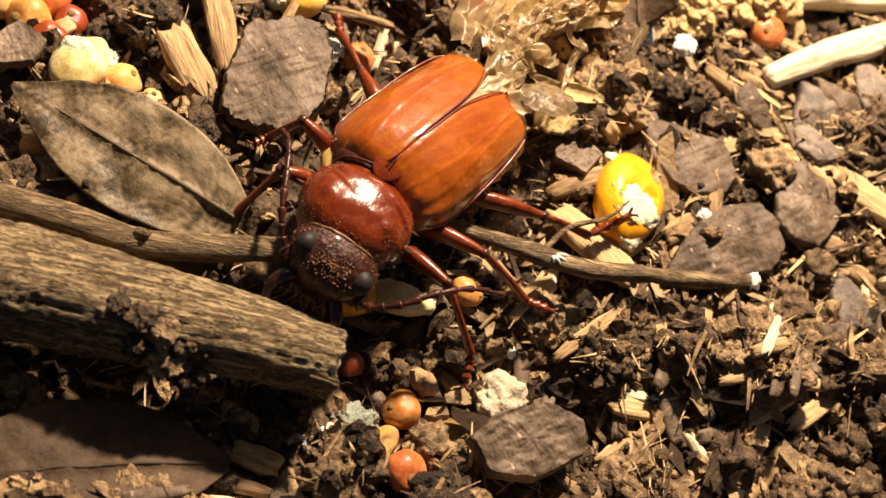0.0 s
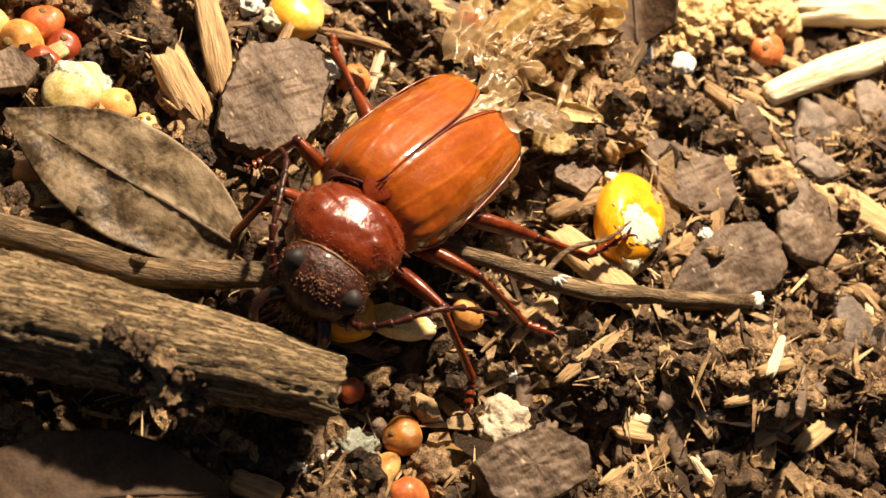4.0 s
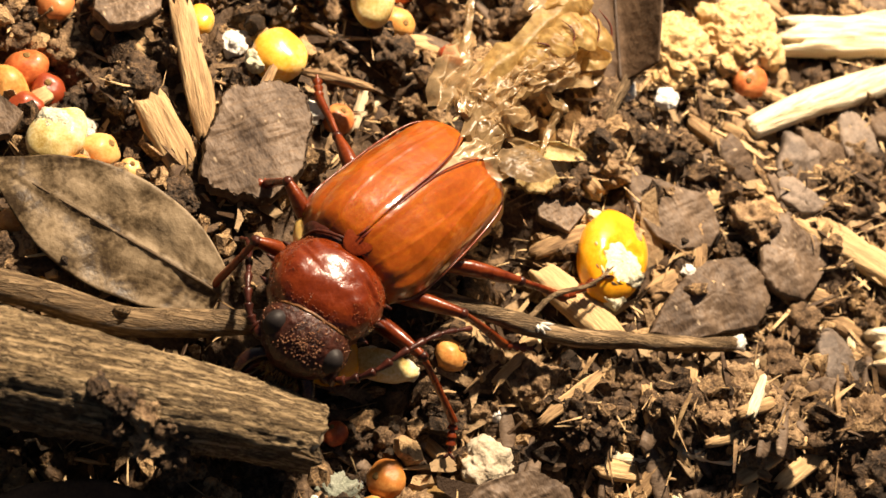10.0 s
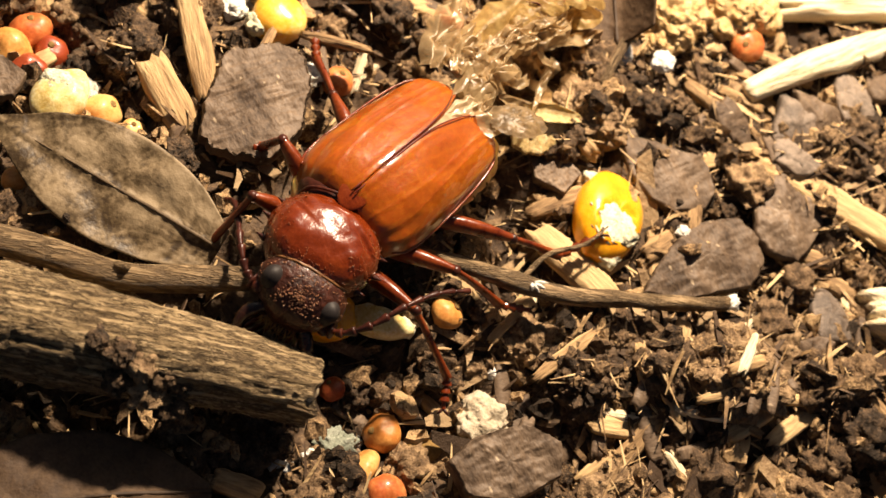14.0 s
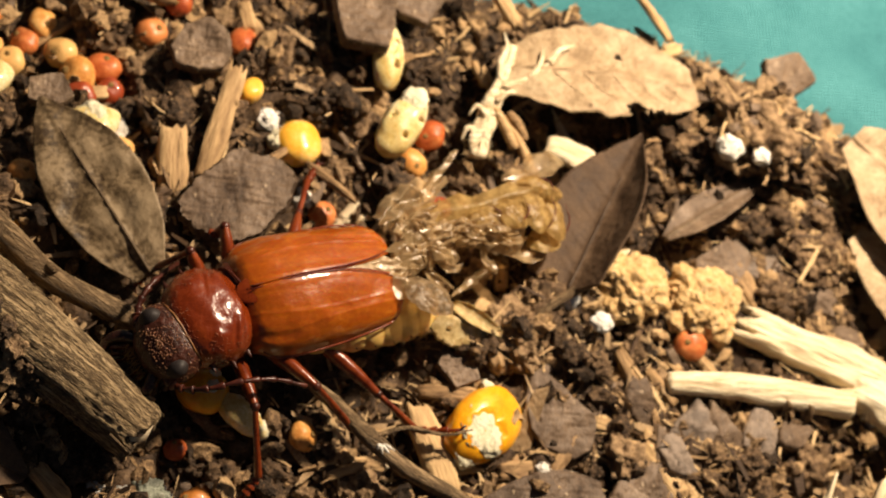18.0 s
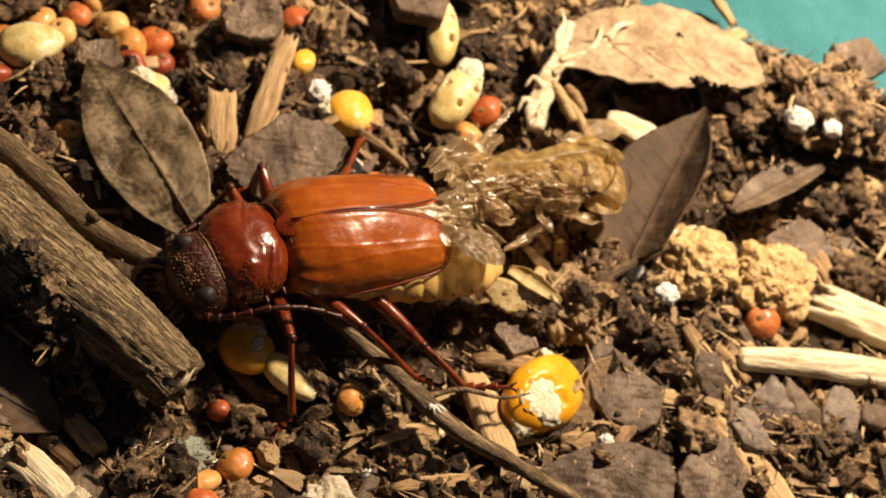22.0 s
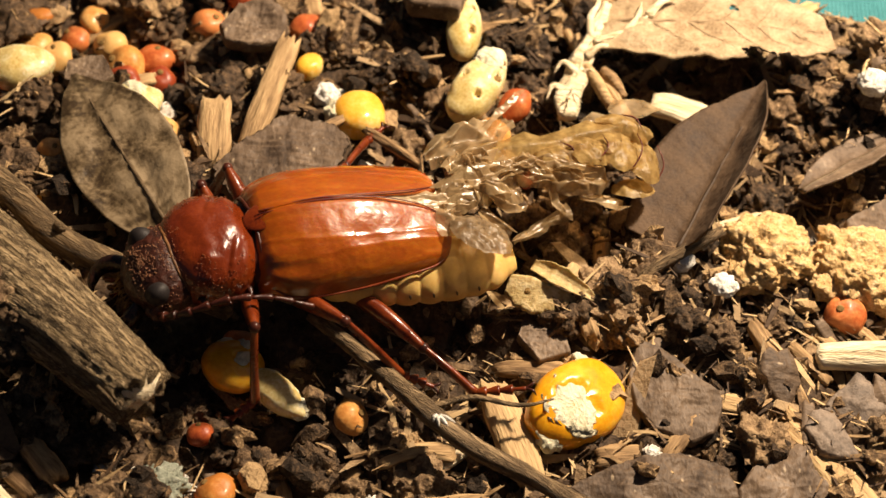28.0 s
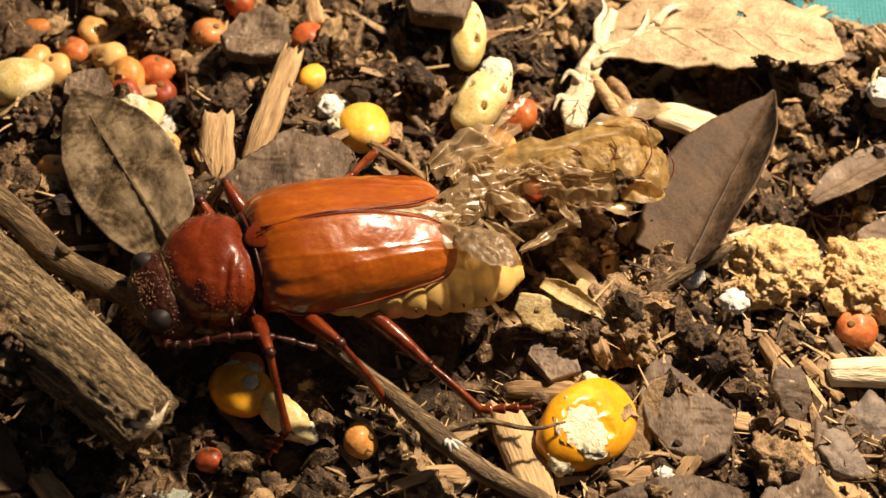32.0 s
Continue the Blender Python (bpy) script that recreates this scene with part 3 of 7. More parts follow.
def cloth_material():
    mt = material("teal_cloth", [(0.032, 0.155, 0.18), (0.052, 0.215, 0.24), (0.08, 0.28, 0.31)], 14.0, 0.85, 0.02, 0.5)
    n, li = mt.node_tree.nodes, mt.node_tree.links
    b = n["Principled BSDF"]
    co, wv, wv2 = n.new("ShaderNodeTexCoord"), n.new("ShaderNodeTexWave"), n.new("ShaderNodeTexWave")
    wv.bands_direction, wv2.bands_direction = "X", "Y"
    ad, bp = n.new("ShaderNodeMath"), n.new("ShaderNodeBump")
    for w in (wv, wv2):
        w.inputs["Scale"].default_value = 700
        w.inputs["Distortion"].default_value = 0.6
        li.new(co.outputs["Object"], w.inputs["Vector"])
    li.new(wv.outputs["Fac"], ad.inputs[0])
    li.new(wv2.outputs["Fac"], ad.inputs[1])
    li.new(ad.outputs[0], bp.inputs["Height"])
    bp.inputs["Distance"].default_value = 0.00012
    li.new(bp.outputs[0], b.inputs["Normal"])
    return mt


CLOTH = cloth_material()

# ---- ground and cloth ----
EDGE_X = [-75, 23, 40, 54, 63, 72, 95]
EDGE_Y = [52, 45.5, 41.5, 37.5, 32.5, 26, 4]


def ground_h(x, y):
    x, y = np.asarray(x, float), np.asarray(y, float)
    h = -3.0 + 4.2 * (vnoise(x / 13 + 31, y / 13 + 31, 1) - 0.5)
    h += 3.4 * (vnoise(x / 4.8 + 31, y / 4.8 + 31, 2) - 0.5)
    h += 2.0 * (vnoise(x / 2.1 + 90, y / 2.1 + 90, 3) - 0.5)
    h += 1.1 * (vnoise(x / 0.95 + 200, y / 0.95 + 200, 4) - 0.5)
    h += 5.0 * np.exp(-((x - 46) ** 2 / 70 + (y - 27) ** 2 / 50))
    h += 1.0 * np.exp(-((x - 12) ** 2 / 90 + (y + 27) ** 2 / 50))
    h += 1.6 * np.exp(-((x - 14) ** 2 / 40 + (y - 1) ** 2 / 20))
    h -= 4.5 * np.exp(-((x + 36) ** 2 / 70 + (y + 7) ** 2 / 28))
    h -= 2.5 * np.exp(-((x + 16) ** 2 / 25 + (y + 7) ** 2 / 30))
    body = np.exp(-(((x + 8) * 0.94 + (y - 3) * 0.34) ** 2 / 170 + (-(x + 8) * 0.34 + (y - 3) * 0.94) ** 2 / 60))
    h = h * (1 - 0.55 * body) - 2.2 * body
    over = np.clip((y - np.interp(x, EDGE_X, EDGE_Y)) / 7.0 + 0.35, 0, 1)
    return h - 7.5 * over * over * (3 - 2 * over)


def level(x, y, r=2.0):
    """The height at which a thing of radius r comes to rest."""
    a = np.linspace(0, 2 * math.pi, 9)[:-1]
    return float(np.sort(ground_h(x + np.append(r * 0.6 * np.cos(a), 0), y + np.append(r * 0.6 * np.sin(a), 0)))[5])


def sheet(name, x0, x1, y0, y1, step, height, mat):
    xs, ys = np.arange(x0, x1 + step / 2, step), np.arange(y0, y1 + step / 2, step)
    X, Y = np.meshgrid(xs, ys, indexing="ij")
    Z = height(X, Y)
    v = np.stack([X, Y, Z], -1).reshape(-1, 3) * S
    nx, ny = len(xs), len(ys)
    a = (np.arange(nx - 1)[:, None] * ny + np.arange(ny - 1)[None, :]).ravel()
    f = np.stack([a, a + ny, a + ny + 1, a + 1], -1)
    me = bpy.data.meshes.new(name)
    me.vertices.add(len(v))
    me.vertices.foreach_set("co", v.ravel())
    me.loops.add(f.size)
    me.loops.foreach_set("vertex_index", f.ravel())
    me.polygons.add(len(f))
    me.polygons.foreach_set("loop_start", np.arange(0, f.size, 4))
    me.polygons.foreach_set("loop_total", np.full(len(f), 4))
    me.polygons.foreach_set("use_smooth", np.ones(len(f), bool))
    me.update()
    me.validate()
    me.materials.append(mat)
    return new(name, me)


tagged(sheet("ground", -78, 96, -72, 62, 0.38, ground_h, SOIL), "dark brown crumbly potting soil full of bark and wood fibre", "soil", kind="structure")


def cloth_h(x, y):
    under = np.clip((np.interp(x, EDGE_X, EDGE_Y) - y - 3) / 10.0, 0, 1)
    z = -5.5 - 9.0 * under + 2.2 * (vnoise(x / 40 + 30, y / 40 + 30, 7) - 0.5) + 0.004 * np.maximum(0, y - 40) ** 1.2
    z += 2.6 * np.exp(-((y - 41.5 + 0.10 * (x - 60)) / 2.2) ** 2) - 2.0 * np.exp(-((y - 37.5 + 0.10 * (x - 60)) / 2.0) ** 2)
    z += 1.5 * np.exp(-((y - 66 - 0.25 * (x - 40)) / 5.0) ** 2)
    return z


tagged(sheet("backdrop", -600, 600, -600, 600, 8.0, cloth_h, CLOTH), "teal woven cloth spread under the soil", "cloth", kind="structure")


# ---- loose stuff of the soil ----
CLUMPS = [(16.4, 2.0, 3.4), (13.0, 1.0, 2.6), (20.0, 6.2, 3.0), (3.8, -19.8, 3.4), (15.6, -25.4, 4.0), (10.5, -22.5, 2.6), (45.5, 27.5, 5.6), (40.2, 24.5, 3.4), (51, 26, 3.2), (-19.5, 22.6, 2.8), (-16.5, 31.2, 3.2), (-9.2, 30.4, 3.4), (7.6, 32.6, 3.8), (12.5, 36.8, 4.4), (-2.6, 26.4, 2.8), (-7.4, -13.6, 2.3), (-11.6, -14.2, 2.2), (1.4, -14.6, 2.2), (-21.5, -19.4, 3.2), (-24.4, -26, 3.6), (-16.0, -26.4, 3.2), (-37.5, -17.5, 3.8), (-44, -14, 3.2), (-7.0, -33, 3.4), (24, -30, 3.0), (-14.2, 23.8, 2.0), (29.5, 30.5, 3.2), (25.6, 41.6, 3.0), (53.5, 14.6, 3.4), (-36.4, 20.6, 2.6), (-41.8, 31, 3.2), (-15.8, 10.6, 1.6), (-21.0, 11.2, 1.8), (-27.4, 33.2, 2.8), (31.4, 14.8, 2.2), (37.4, 27.6, 2.8), (57.5, -16, 3.2), (46.5, -18, 3.0), (1.5, -30, 3.0), (30, -44, 3.4), (-43.8, -4.2, 3.6), (-29.8, -11.2, 2.5), (-26.4, -13.6, 2.3), (-23.4, -13.0, 2.1), (-21.6, -17.6, 2.0)]


def piled(x, y, z, least=0.0):
    """Heights z raised to the top of the soil clumps."""
    for cx, cy, r in CLUMPS:
        if r < least:
            continue
        d = ((x - cx) ** 2 + (y - cy) ** 2) / (r * 0.98) ** 2
        top = level(cx, cy, r) + r * 0.72 * (0.30 + np.sqrt(np.maximum(0, 1 - d)))
        z = np.where(d < 1, np.maximum(z, top), z)
    return z


def scatter_stuff():
    rs = np.random.RandomState(5)
    bm = bmesh.new()
    bmesh.ops.create_icosphere(bm, subdivisions=2, radius=1.0)
    base = np.array([v.co[:] for v in bm.verts])
    tri = np.array([[v.index for v in f.verts] for f in bm.faces])
    bm.free()
    shapes = []
    for k in range(14):
        d = np.array([1 + 0.55 * nz(p[0] * 1.6 + k * 9, p[1] * 1.6, p[2] * 1.6) + 0.55 * nz(p[0] * 4.5 + k * 9, p[1] * 4.5, p[2] * 4.5) for p in base])
        shapes.append(base * d[:, None] * (1.25, 0.95 - 0.02 * k, 0.62 + 0.02 * k))

    def turn(n):
        q = rs.normal(size=(n, 4))
        q /= np.linalg.norm(q, axis=1)[:, None]
        w, x, y, z = q.T
        return np.stack([np.stack([1 - 2 * (y * y + z * z), 2 * (x * y - z * w), 2 * (x * z + y * w)], -1), np.stack([2 * (x * y + z * w), 1 - 2 * (x * x + z * z), 2 * (y * z - x * w)], -1), np.stack([2 * (x * z - y * w), 2 * (y * z + x * w), 1 - 2 * (x * x + y * y)], -1)], 1)

    def inside(x, y):
        return (((x + 8) * 0.94 + (y - 3) * 0.34) / 15) ** 2 + ((-(x + 8) * 0.34 + (y - 3) * 0.94) / 6.0) ** 2 < 1

    # crumbs
    n = 6000
    x, y = rs.uniform(-52, 70, n), rs.uniform(-48, 50, n)
    r = 0.22 + 1.15 * rs.rand(n) ** 3.2
    keep = (y < np.interp(x, EDGE_X, EDGE_Y) - 1) & ~(inside(x, y) & (r > 0.6))
    x, y, r = x[keep], y[keep], r[keep]
    n = len(x)
    z = piled(x, y, ground_h(x, y)) + r * 0.35
    rot = turn(n)
    pick = rs.randint(0, 14, n)
    V = np.concatenate([(shapes[pick[i]] * r[i]) @ rot[i].T + (x[i], y[i], z[i]) for i in range(n)])
    F = np.concatenate([tri + i * len(base) for i in range(n)])
    tagged(raw("soil_crumbs", V, F.tolist(), CRUMBS, flat=True), "small dark and tan soil crumbs scattered over the soil", "soil", kind="stuff")
    # fibres, splinters and flat shreds
    quads = [(0, 1, 5, 4), (1, 2, 6, 5), (2, 3, 7, 6), (3, 0, 4, 7), (4, 5, 9, 8), (5, 6, 10, 9), (6, 7, 11, 10), (7, 4, 8, 11), (3, 2, 1, 0), (8, 9, 10, 11)]

    def shreds(name, label, n, length, width, share, mat):
        x, y = rs.uniform(-52, 74, n), rs.uniform(-50, 50, n)
        rich = np.clip(0.30 + 0.22 * ((y < -5) & (x > -6)) + 0.55 * (x > 20) * (y > -34), 0, 1)
        keep = (rs.rand(n) < rich) & (y < np.interp(x, EDGE_X, EDGE_Y) + 1) & ~inside(x, y)
        x, y = x[keep], y[keep]
        n = len(x)
        ln = length[0] + (length[1] - length[0]) * rs.rand(n) ** 3.0
        wd = (width[0] + (width[1] - width[0]) * rs.rand(n) ** 2.2) * (0.6 + ln * 0.14)
        th = wd * rs.uniform(*share, n)
        yaw, pitch, roll = rs.uniform(0, 2 * math.pi, n), rs.normal(0, 0.30, n), rs.normal(0, 0.35, n)
        V, F = [], []
        for i in range(n):
            b = rs.normal(0, 0.08) * ln[i]
            v = []
            for u, k in ((-0.5, rs.uniform(0.25, 0.9)), (rs.uniform(-0.2, 0.2), 1.0), (0.5, rs.uniform(0.1, 0.7))):
                for sy, sz in ((-1, -1), (1, -1), (1, 1), (-1, 1)):
                    v.append((u * ln[i] + 0.3 * wd[i] * rs.normal(), sy * wd[i] * k / 2 + b * (0.5 - 2 * u * u), sz * th[i] * k / 2))
            v = np.array(v)
            cr, sr = math.cos(roll[i]), math.sin(roll[i])
            v[:, 1], v[:, 2] = v[:, 1] * cr - v[:, 2] * sr, v[:, 1] * sr + v[:, 2] * cr
            cp, sp, cy, sy_ = math.cos(pitch[i]), math.sin(pitch[i]), math.cos(yaw[i]), math.sin(yaw[i])
            X = v[:, 0] * cp - v[:, 2] * sp
            Z = v[:, 0] * sp + v[:, 2] * cp
            V.append(np.stack([X * cy - v[:, 1] * sy_, X * sy_ + v[:, 1] * cy, Z], -1))
            F += [[q + 12 * i for q in f] for f in quads]
        z = np.maximum(ground_h(x, y), 0.5 * (ground_h(x + ln * 0.3 * np.cos(yaw), y + ln * 0.3 * np.sin(yaw)) + ground_h(x - ln * 0.3 * np.cos(yaw), y - ln * 0.3 * np.sin(yaw))))
        z = piled(x, y, z, 5.0 if width[1] > 1 else 2.4)
        V = np.stack(V) + np.stack([x, y, z + th * 0.6 + 0.2], -1)[:, None, :]
        tagged(raw(name, V.reshape(-1, 3), F, mat, flat=True), label, "bark fibre", kind="stuff")

    shreds("bark_fibres", "fine tan and brown bark fibres strewn on the soil", 18000, (0.8, 6.6), (0.10, 0.42), (0.25, 0.7), FIBRE)
    shreds("bark_shreds", "flat tan and brown shreds of bark strewn on the soil", 3000, (1.6, 7.5), (0.5, 1.5), (0.12, 0.3), SHRED)


scatter_stuff()

# ---- sticks and twigs ----
def straighten(root, deg):
    """Lay the parts' own x axis along the wood, so that its grain follows it."""
    root.matrix_basis = pose(0, 0, 0, 0, 0, deg)
    for c in root.children:
        m = pose(0, 0, 0, 0, 0, -deg) @ c.matrix_basis
        c.data.transform(m)
        c.matrix_basis = Matrix.Identity(4)


def thick_stick():
    root = new("stick")
    tagged(root, "thick grey-brown dry stick with fibrous bark, lying on the soil", "stick")
    pts = [(-66, 19, 3), (-52, 10.5, 2.6), (-41, 3.5, 3.0), (-33, -2.6, 3.4), (-26.5, -7.4, 3.6), (-20.1, -12.6, 3.4)]
    bm = tube([Vector(p) for p in pts], [4.5, 4.3, 4.1, 3.6, 3.2, 2.75], n=420, sides=88, rough=0.10, seed=4.0, hollow=0.35)
    bm.normal_update()
    axis = (Vector(pts[-1]) - Vector(pts[1])).normalized()
    for v in bm.verts:
        if v.normal.dot(axis) < 0.7:
            a = v.co.dot(axis)
            c = v.co - axis * a
            ridge = nz(c.x * 1.7, c.y * 1.7 + c.z * 1.7, a * 0.22)
            fibre = nz(c.x * 5.2 + 7, c.y * 5.2 - c.z * 3.1, a * 0.7)
            flaky = nz(c.x * 2.4 + 3, c.y * 2.4, a * 1.3 + c.z)
            v.co += v.normal * (0.34 * (0.35 - abs(ridge)) + 0.26 * (0.3 - abs(fibre)) + 0.22 * max(0, flaky - 0.15))
    end = Vector(pts[-1])
    d = (end - Vector(pts[-2])).normalized()
    for v in bm.verts:
        k = (v.co - end).dot(d)
        if k > -1.0:
            v.co += d * (1.0 * nz(v.co.y * 0.9, v.co.z * 0.9, 2.0) + 0.5 * nz(v.co.y * 2.5, v.co.z * 2.5))
    part("bark", bm, STICK, root)
    bm = tube([end - d * 2.5, end - d * 0.2], [2.3, 2.0], n=4, sides=20, rough=0.2)
    part("core", bm, PALE, root, "pale torn wood core")
    for k in range(14):
        u = RNG.uniform(0.50, 0.93)
        p = Vector(spline(pts, 60)[int(u * 60)]) + Vector((RNG.uniform(-1, 1), RNG.uniform(-3, -1.2), RNG.uniform(1.2, 2.6)))
        run = RNG.uniform(0.8, 1.8)
        bm = tube([p, p + Vector((0.5 * run, -0.45 * run, 0.15)), p + Vector((run, -0.75 * run - 0.2, RNG.uniform(-0.2, 0.3)))], [0.16, 0.14, 0.04], n=8, sides=5, rough=0.2, seed=k)
        part("bark_shred", bm, TWIG, root)
    for k, (x, y, z, r) in enumerate([(-33.6, -3.4, 6.8, 0.9), (-32.5, -4.8, 6.5, 1.2), (-31.3, -6.2, 6.1, 1.3), (-30.1, -7.5, 5.6, 1.2), (-29.1, -8.4, 5.0, 1.1), (-31.8, -7.8, 4.6, 1.5), (-30.6, -9.2, 3.6, 1.4), (-33.4, -6.2, 5.2, 1.1), (-28.2, -9.4, 4.2, 0.8)]):
        part("soil_patch", clod(r, k * 3.3, 4, 0.5, 0.6, 0.6, 2.0), CLOD, root, "soil stuck to the bark").matrix_basis = mm(x, y, z)
    straighten(root, -34.5)


def twigs():
    root = new("twig")
    tagged(root, "slender brown twig lying along the thick stick", "twig")
    bm = tube([(-60, 24, 1.5), (-46, 14.5, 1.6), (-36, 8.2, 1.8), (-29.8, 2.6, 2.0), (-24.3, -0.2, 2.4), (-19.5, -2.0, 2.2), (-15, -2.6, 0.6)], [1.3, 1.3, 1.25, 1.2, 1.1, 1.0, 0.8], n=70, sides=16, rough=0.14, seed=8)
    part("bark", bm, TWIG, root)
    bm = tube([(-29.5, 2.8, 3.0), (-29, 2.2, 3.6)], [0.5, 0.3], n=4, sides=8, rough=0.3)
    part("knot", bm, TWIG, root)
    straighten(root, -33)
    root = new("twig")
    tagged(root, "thin grey-brown broken twig with a frayed pale tip", "twig")
    moving["twig"] = root
    bm = tube([(-8.5, -2.0, 0.2), (-3.0, -6.4, 0.2), (1.5, -10.4, 0.3), (4.6, -12.9, 0.2), (10, -15.4, -0.2), (15.6, -18.0, -0.6), (19.4, -19.3, -1.0)], [0.55, 0.7, 0.85, 0.8, 0.72, 0.68, 0.6], n=60, sides=12, rough=0.22, seed=15)
    part("bark", bm, TWIG, root)
    part("tip", clod(0.75, 5.0, 3, 0.5), PERLITE, root, "frayed pale tip").matrix_basis = mm(19.7, -19.4, -1.0)
    bm = tube([(1.6, -10.2, 0.7), (4.8, -9.2, 1.0), (8.6, -9.6, 1.0), (11.2, -9.0, 1.3)], [0.30, 0.24, 0.18, 0.08], n=20, sides=8, rough=0.3, seed=3)
    part("side_shoot", bm, TWIG, root)
    for k in range(4):
        a = k * 0.83 + 0.3
        bm = tube([(2.2, -10.8, 0.8), (2.4 + 0.5 * math.cos(a), -11.1 - 0.4 * math.sin(a), 1.1), (2.7 + 0.9 * math.cos(a), -11.3 - 0.7 * math.sin(a), 0.9)], [0.22, 0.18, 0.06], n=6, sides=4)
        part("frayed_fibre", bm, PERLITE, root)
    straighten(root, -32)


moving = {}
thick_stick()
twigs()

# ---- leaves ----
def lay_leaf(name, label, mat, base, tip, zb, zt, widths, roll=0, gaps=(), **kw):
    b, t = Vector((*base, zb)), Vector((*tip, zt))
    d = t - b
    root = new(name)
    tagged(root, label, "leaf", "dry leaves on the soil")
    blade = leaf(d.length, widths, **kw)
    gone = [f for f in blade.faces for gx, gy, gr in gaps if math.hypot(f.calc_center_median().x - gx, f.calc_center_median().y - gy) < gr * (1 + 0.4 * nz(f.calc_center_median().x * 2, f.calc_center_median().y * 2))]
    bmesh.ops.delete(blade, geom=list(set(gone)), context="FACES")
    part("blade", blade, mat, root)
    line = []
    for i in range(13):
        u = i / 12 * 0.97
        x = u * d.length
        line.append((x, 0, kw.get("arch", 0) * 4 * u * (1 - u) + kw.get("wave", 0.4) * (nz(x * 0.14 + kw["seed"], 0) + 0.5 * nz(x * 0.45 + kw["seed"], 0)) + 0.24))
    kn = tube(line, [0.22, 0.16, 0.05], n=36, sides=6)
    part("midrib", kn, VEINT if mat is LEAFT else VEIND if mat is LEAFD else VEIN, root)
    sd, wide = kw["seed"], max(widths)
    for k in range(1, int(d.length * 0.30) if mat is LEAFT else 1):
        for s in (1, -1):
            x0 = (k + 0.5) / 0.30
            run = []
            for i in range(8):
                y = i / 7 * along(widths, min(1, x0 / d.length)) * 0.86
                x = x0 + y * 0.733
                u = x / d.length
                if u > 0.95:
                    break
                wd = along(widths, u)
                v = min(1, y / max(0.3, wd))
                if v > 0.92:
                    break
                z = kw.get("arch", 0) * 4 * u * (1 - u) + kw.get("fold", 0) * v ** 1.4 * min(1, wd / wide)
                z += kw.get("wave", 0.4) * (nz(x * 0.14 + sd, s * y * 0.2) + 0.5 * nz(x * 0.45 + sd, s * y * 0.45)) + 0.05 * nz(x * 1.6 + sd, s * y * 1.6, 9.0)
                run.append((x, s * y, z + 0.24))
            if len(run) > 3:
                part("side_vein", tube(run, [0.05, 0.03, 0.01], n=14, sides=5), VEINT if mat is LEAFT else VEIN, root)
    yaw, pitch = math.degrees(math.atan2(d.y, d.x)), -math.degrees(math.asin(d.z / d.length))
    root.matrix_basis = mm(*b) @ pose(0, 0, 0, 0, 0, yaw) @ pose(0, 0, 0, 0, pitch, 0) @ pose(0, 0, 0, roll, 0, 0)
    return root


moving["leaf"] = lay_leaf("dry_leaf", "mottled brown dry leaf propped against the twig", LEAFB, (-21.3, 1.6), (-33.2, 19.3), 1.2, 0.6, [1.6, 3.6, 4.5, 4.7, 4.0, 2.4, 0.25], roll=-15, fold=0.5, wave=0.7, seed=3, arch=0.9)
lay_leaf("dry_leaf", "dark brown lance-shaped dry leaf folded along its midrib", LEAFD, (22.2, 7.0), (31.2, 25.6), 0.8, 2.8, [4.2, 4.8, 5.2, 5.0, 3.9, 2.1, 0.10], roll=-36, fold=3.4, wave=0.35, seed=12)
lay_leaf("dry_leaf", "pale tan dry leaf with torn edges and a small hole", LEAFT, (15.6, 31.7), (38.0, 32.6), 2.2, 3.0, [3.4, 4.8, 6.2, 6.6, 6.0, 4.9, 2.8], roll=-10, gaps=((13.4, 2.6, 0.5), (14.2, -5.4, 1.3), (15.4, -6.6, 1.6), (17.0, -6.6, 2.0)), fold=0.5, wave=0.7, seed=21, torn=0.18, arch=1.0)
lay_leaf("dry_leaf", "smooth tan oval dry leaf at the edge of the soil", LEAFT, (57.2, 28.5), (78, 8), 4.0, 3.0, [2.0, 5.6, 7.6, 8.2, 7.5, 5.5, 0.6], roll=10, fold=0.6, wave=0.5, seed=33, arch=1.4)
lay_leaf("dry_leaf", "ochre dry leaf half under a larger tan one", LEAFT, (57.5, 17.5), (73, 0.5), 1.0, 0.5, [1.2, 3.8, 5.0, 5.2, 4.5, 3.0, 0.4], roll=6, fold=0.5, wave=0.5, seed=37, arch=0.8)
lay_leaf("dry_leaf", "broad light-brown dry leaf lying flat", LEAFT, (33.0, -38.5), (58.5, -39.5), 0.6, 1.4, [1.0, 4.5, 6.2, 6.8, 6.5, 4.6, 0.6], roll=6, fold=0.4, wave=0.5, seed=41, arch=1.2)
lay_leaf("dry_leaf", "dark brown dry leaf with a curled edge, in shade", LEAFD, (-29.5, -15.6), (-50, -8.5), -1.6, -0.6, [0.5, 3.2, 4.8, 5.2, 4.8, 3.4, 0.5], roll=12, fold=0.9, wave=0.6, seed=45, arch=1.0)
lay_leaf("dry_leaf", "grey-brown narrow curled dry leaf", BARK, (33.5, 13.8), (46, 22.6), 1.6, 2.6, [0.5, 1.7, 2.2, 2.2, 1.8, 1.2, 0.3], roll=-25, fold=0.9, wave=0.4, seed=48)


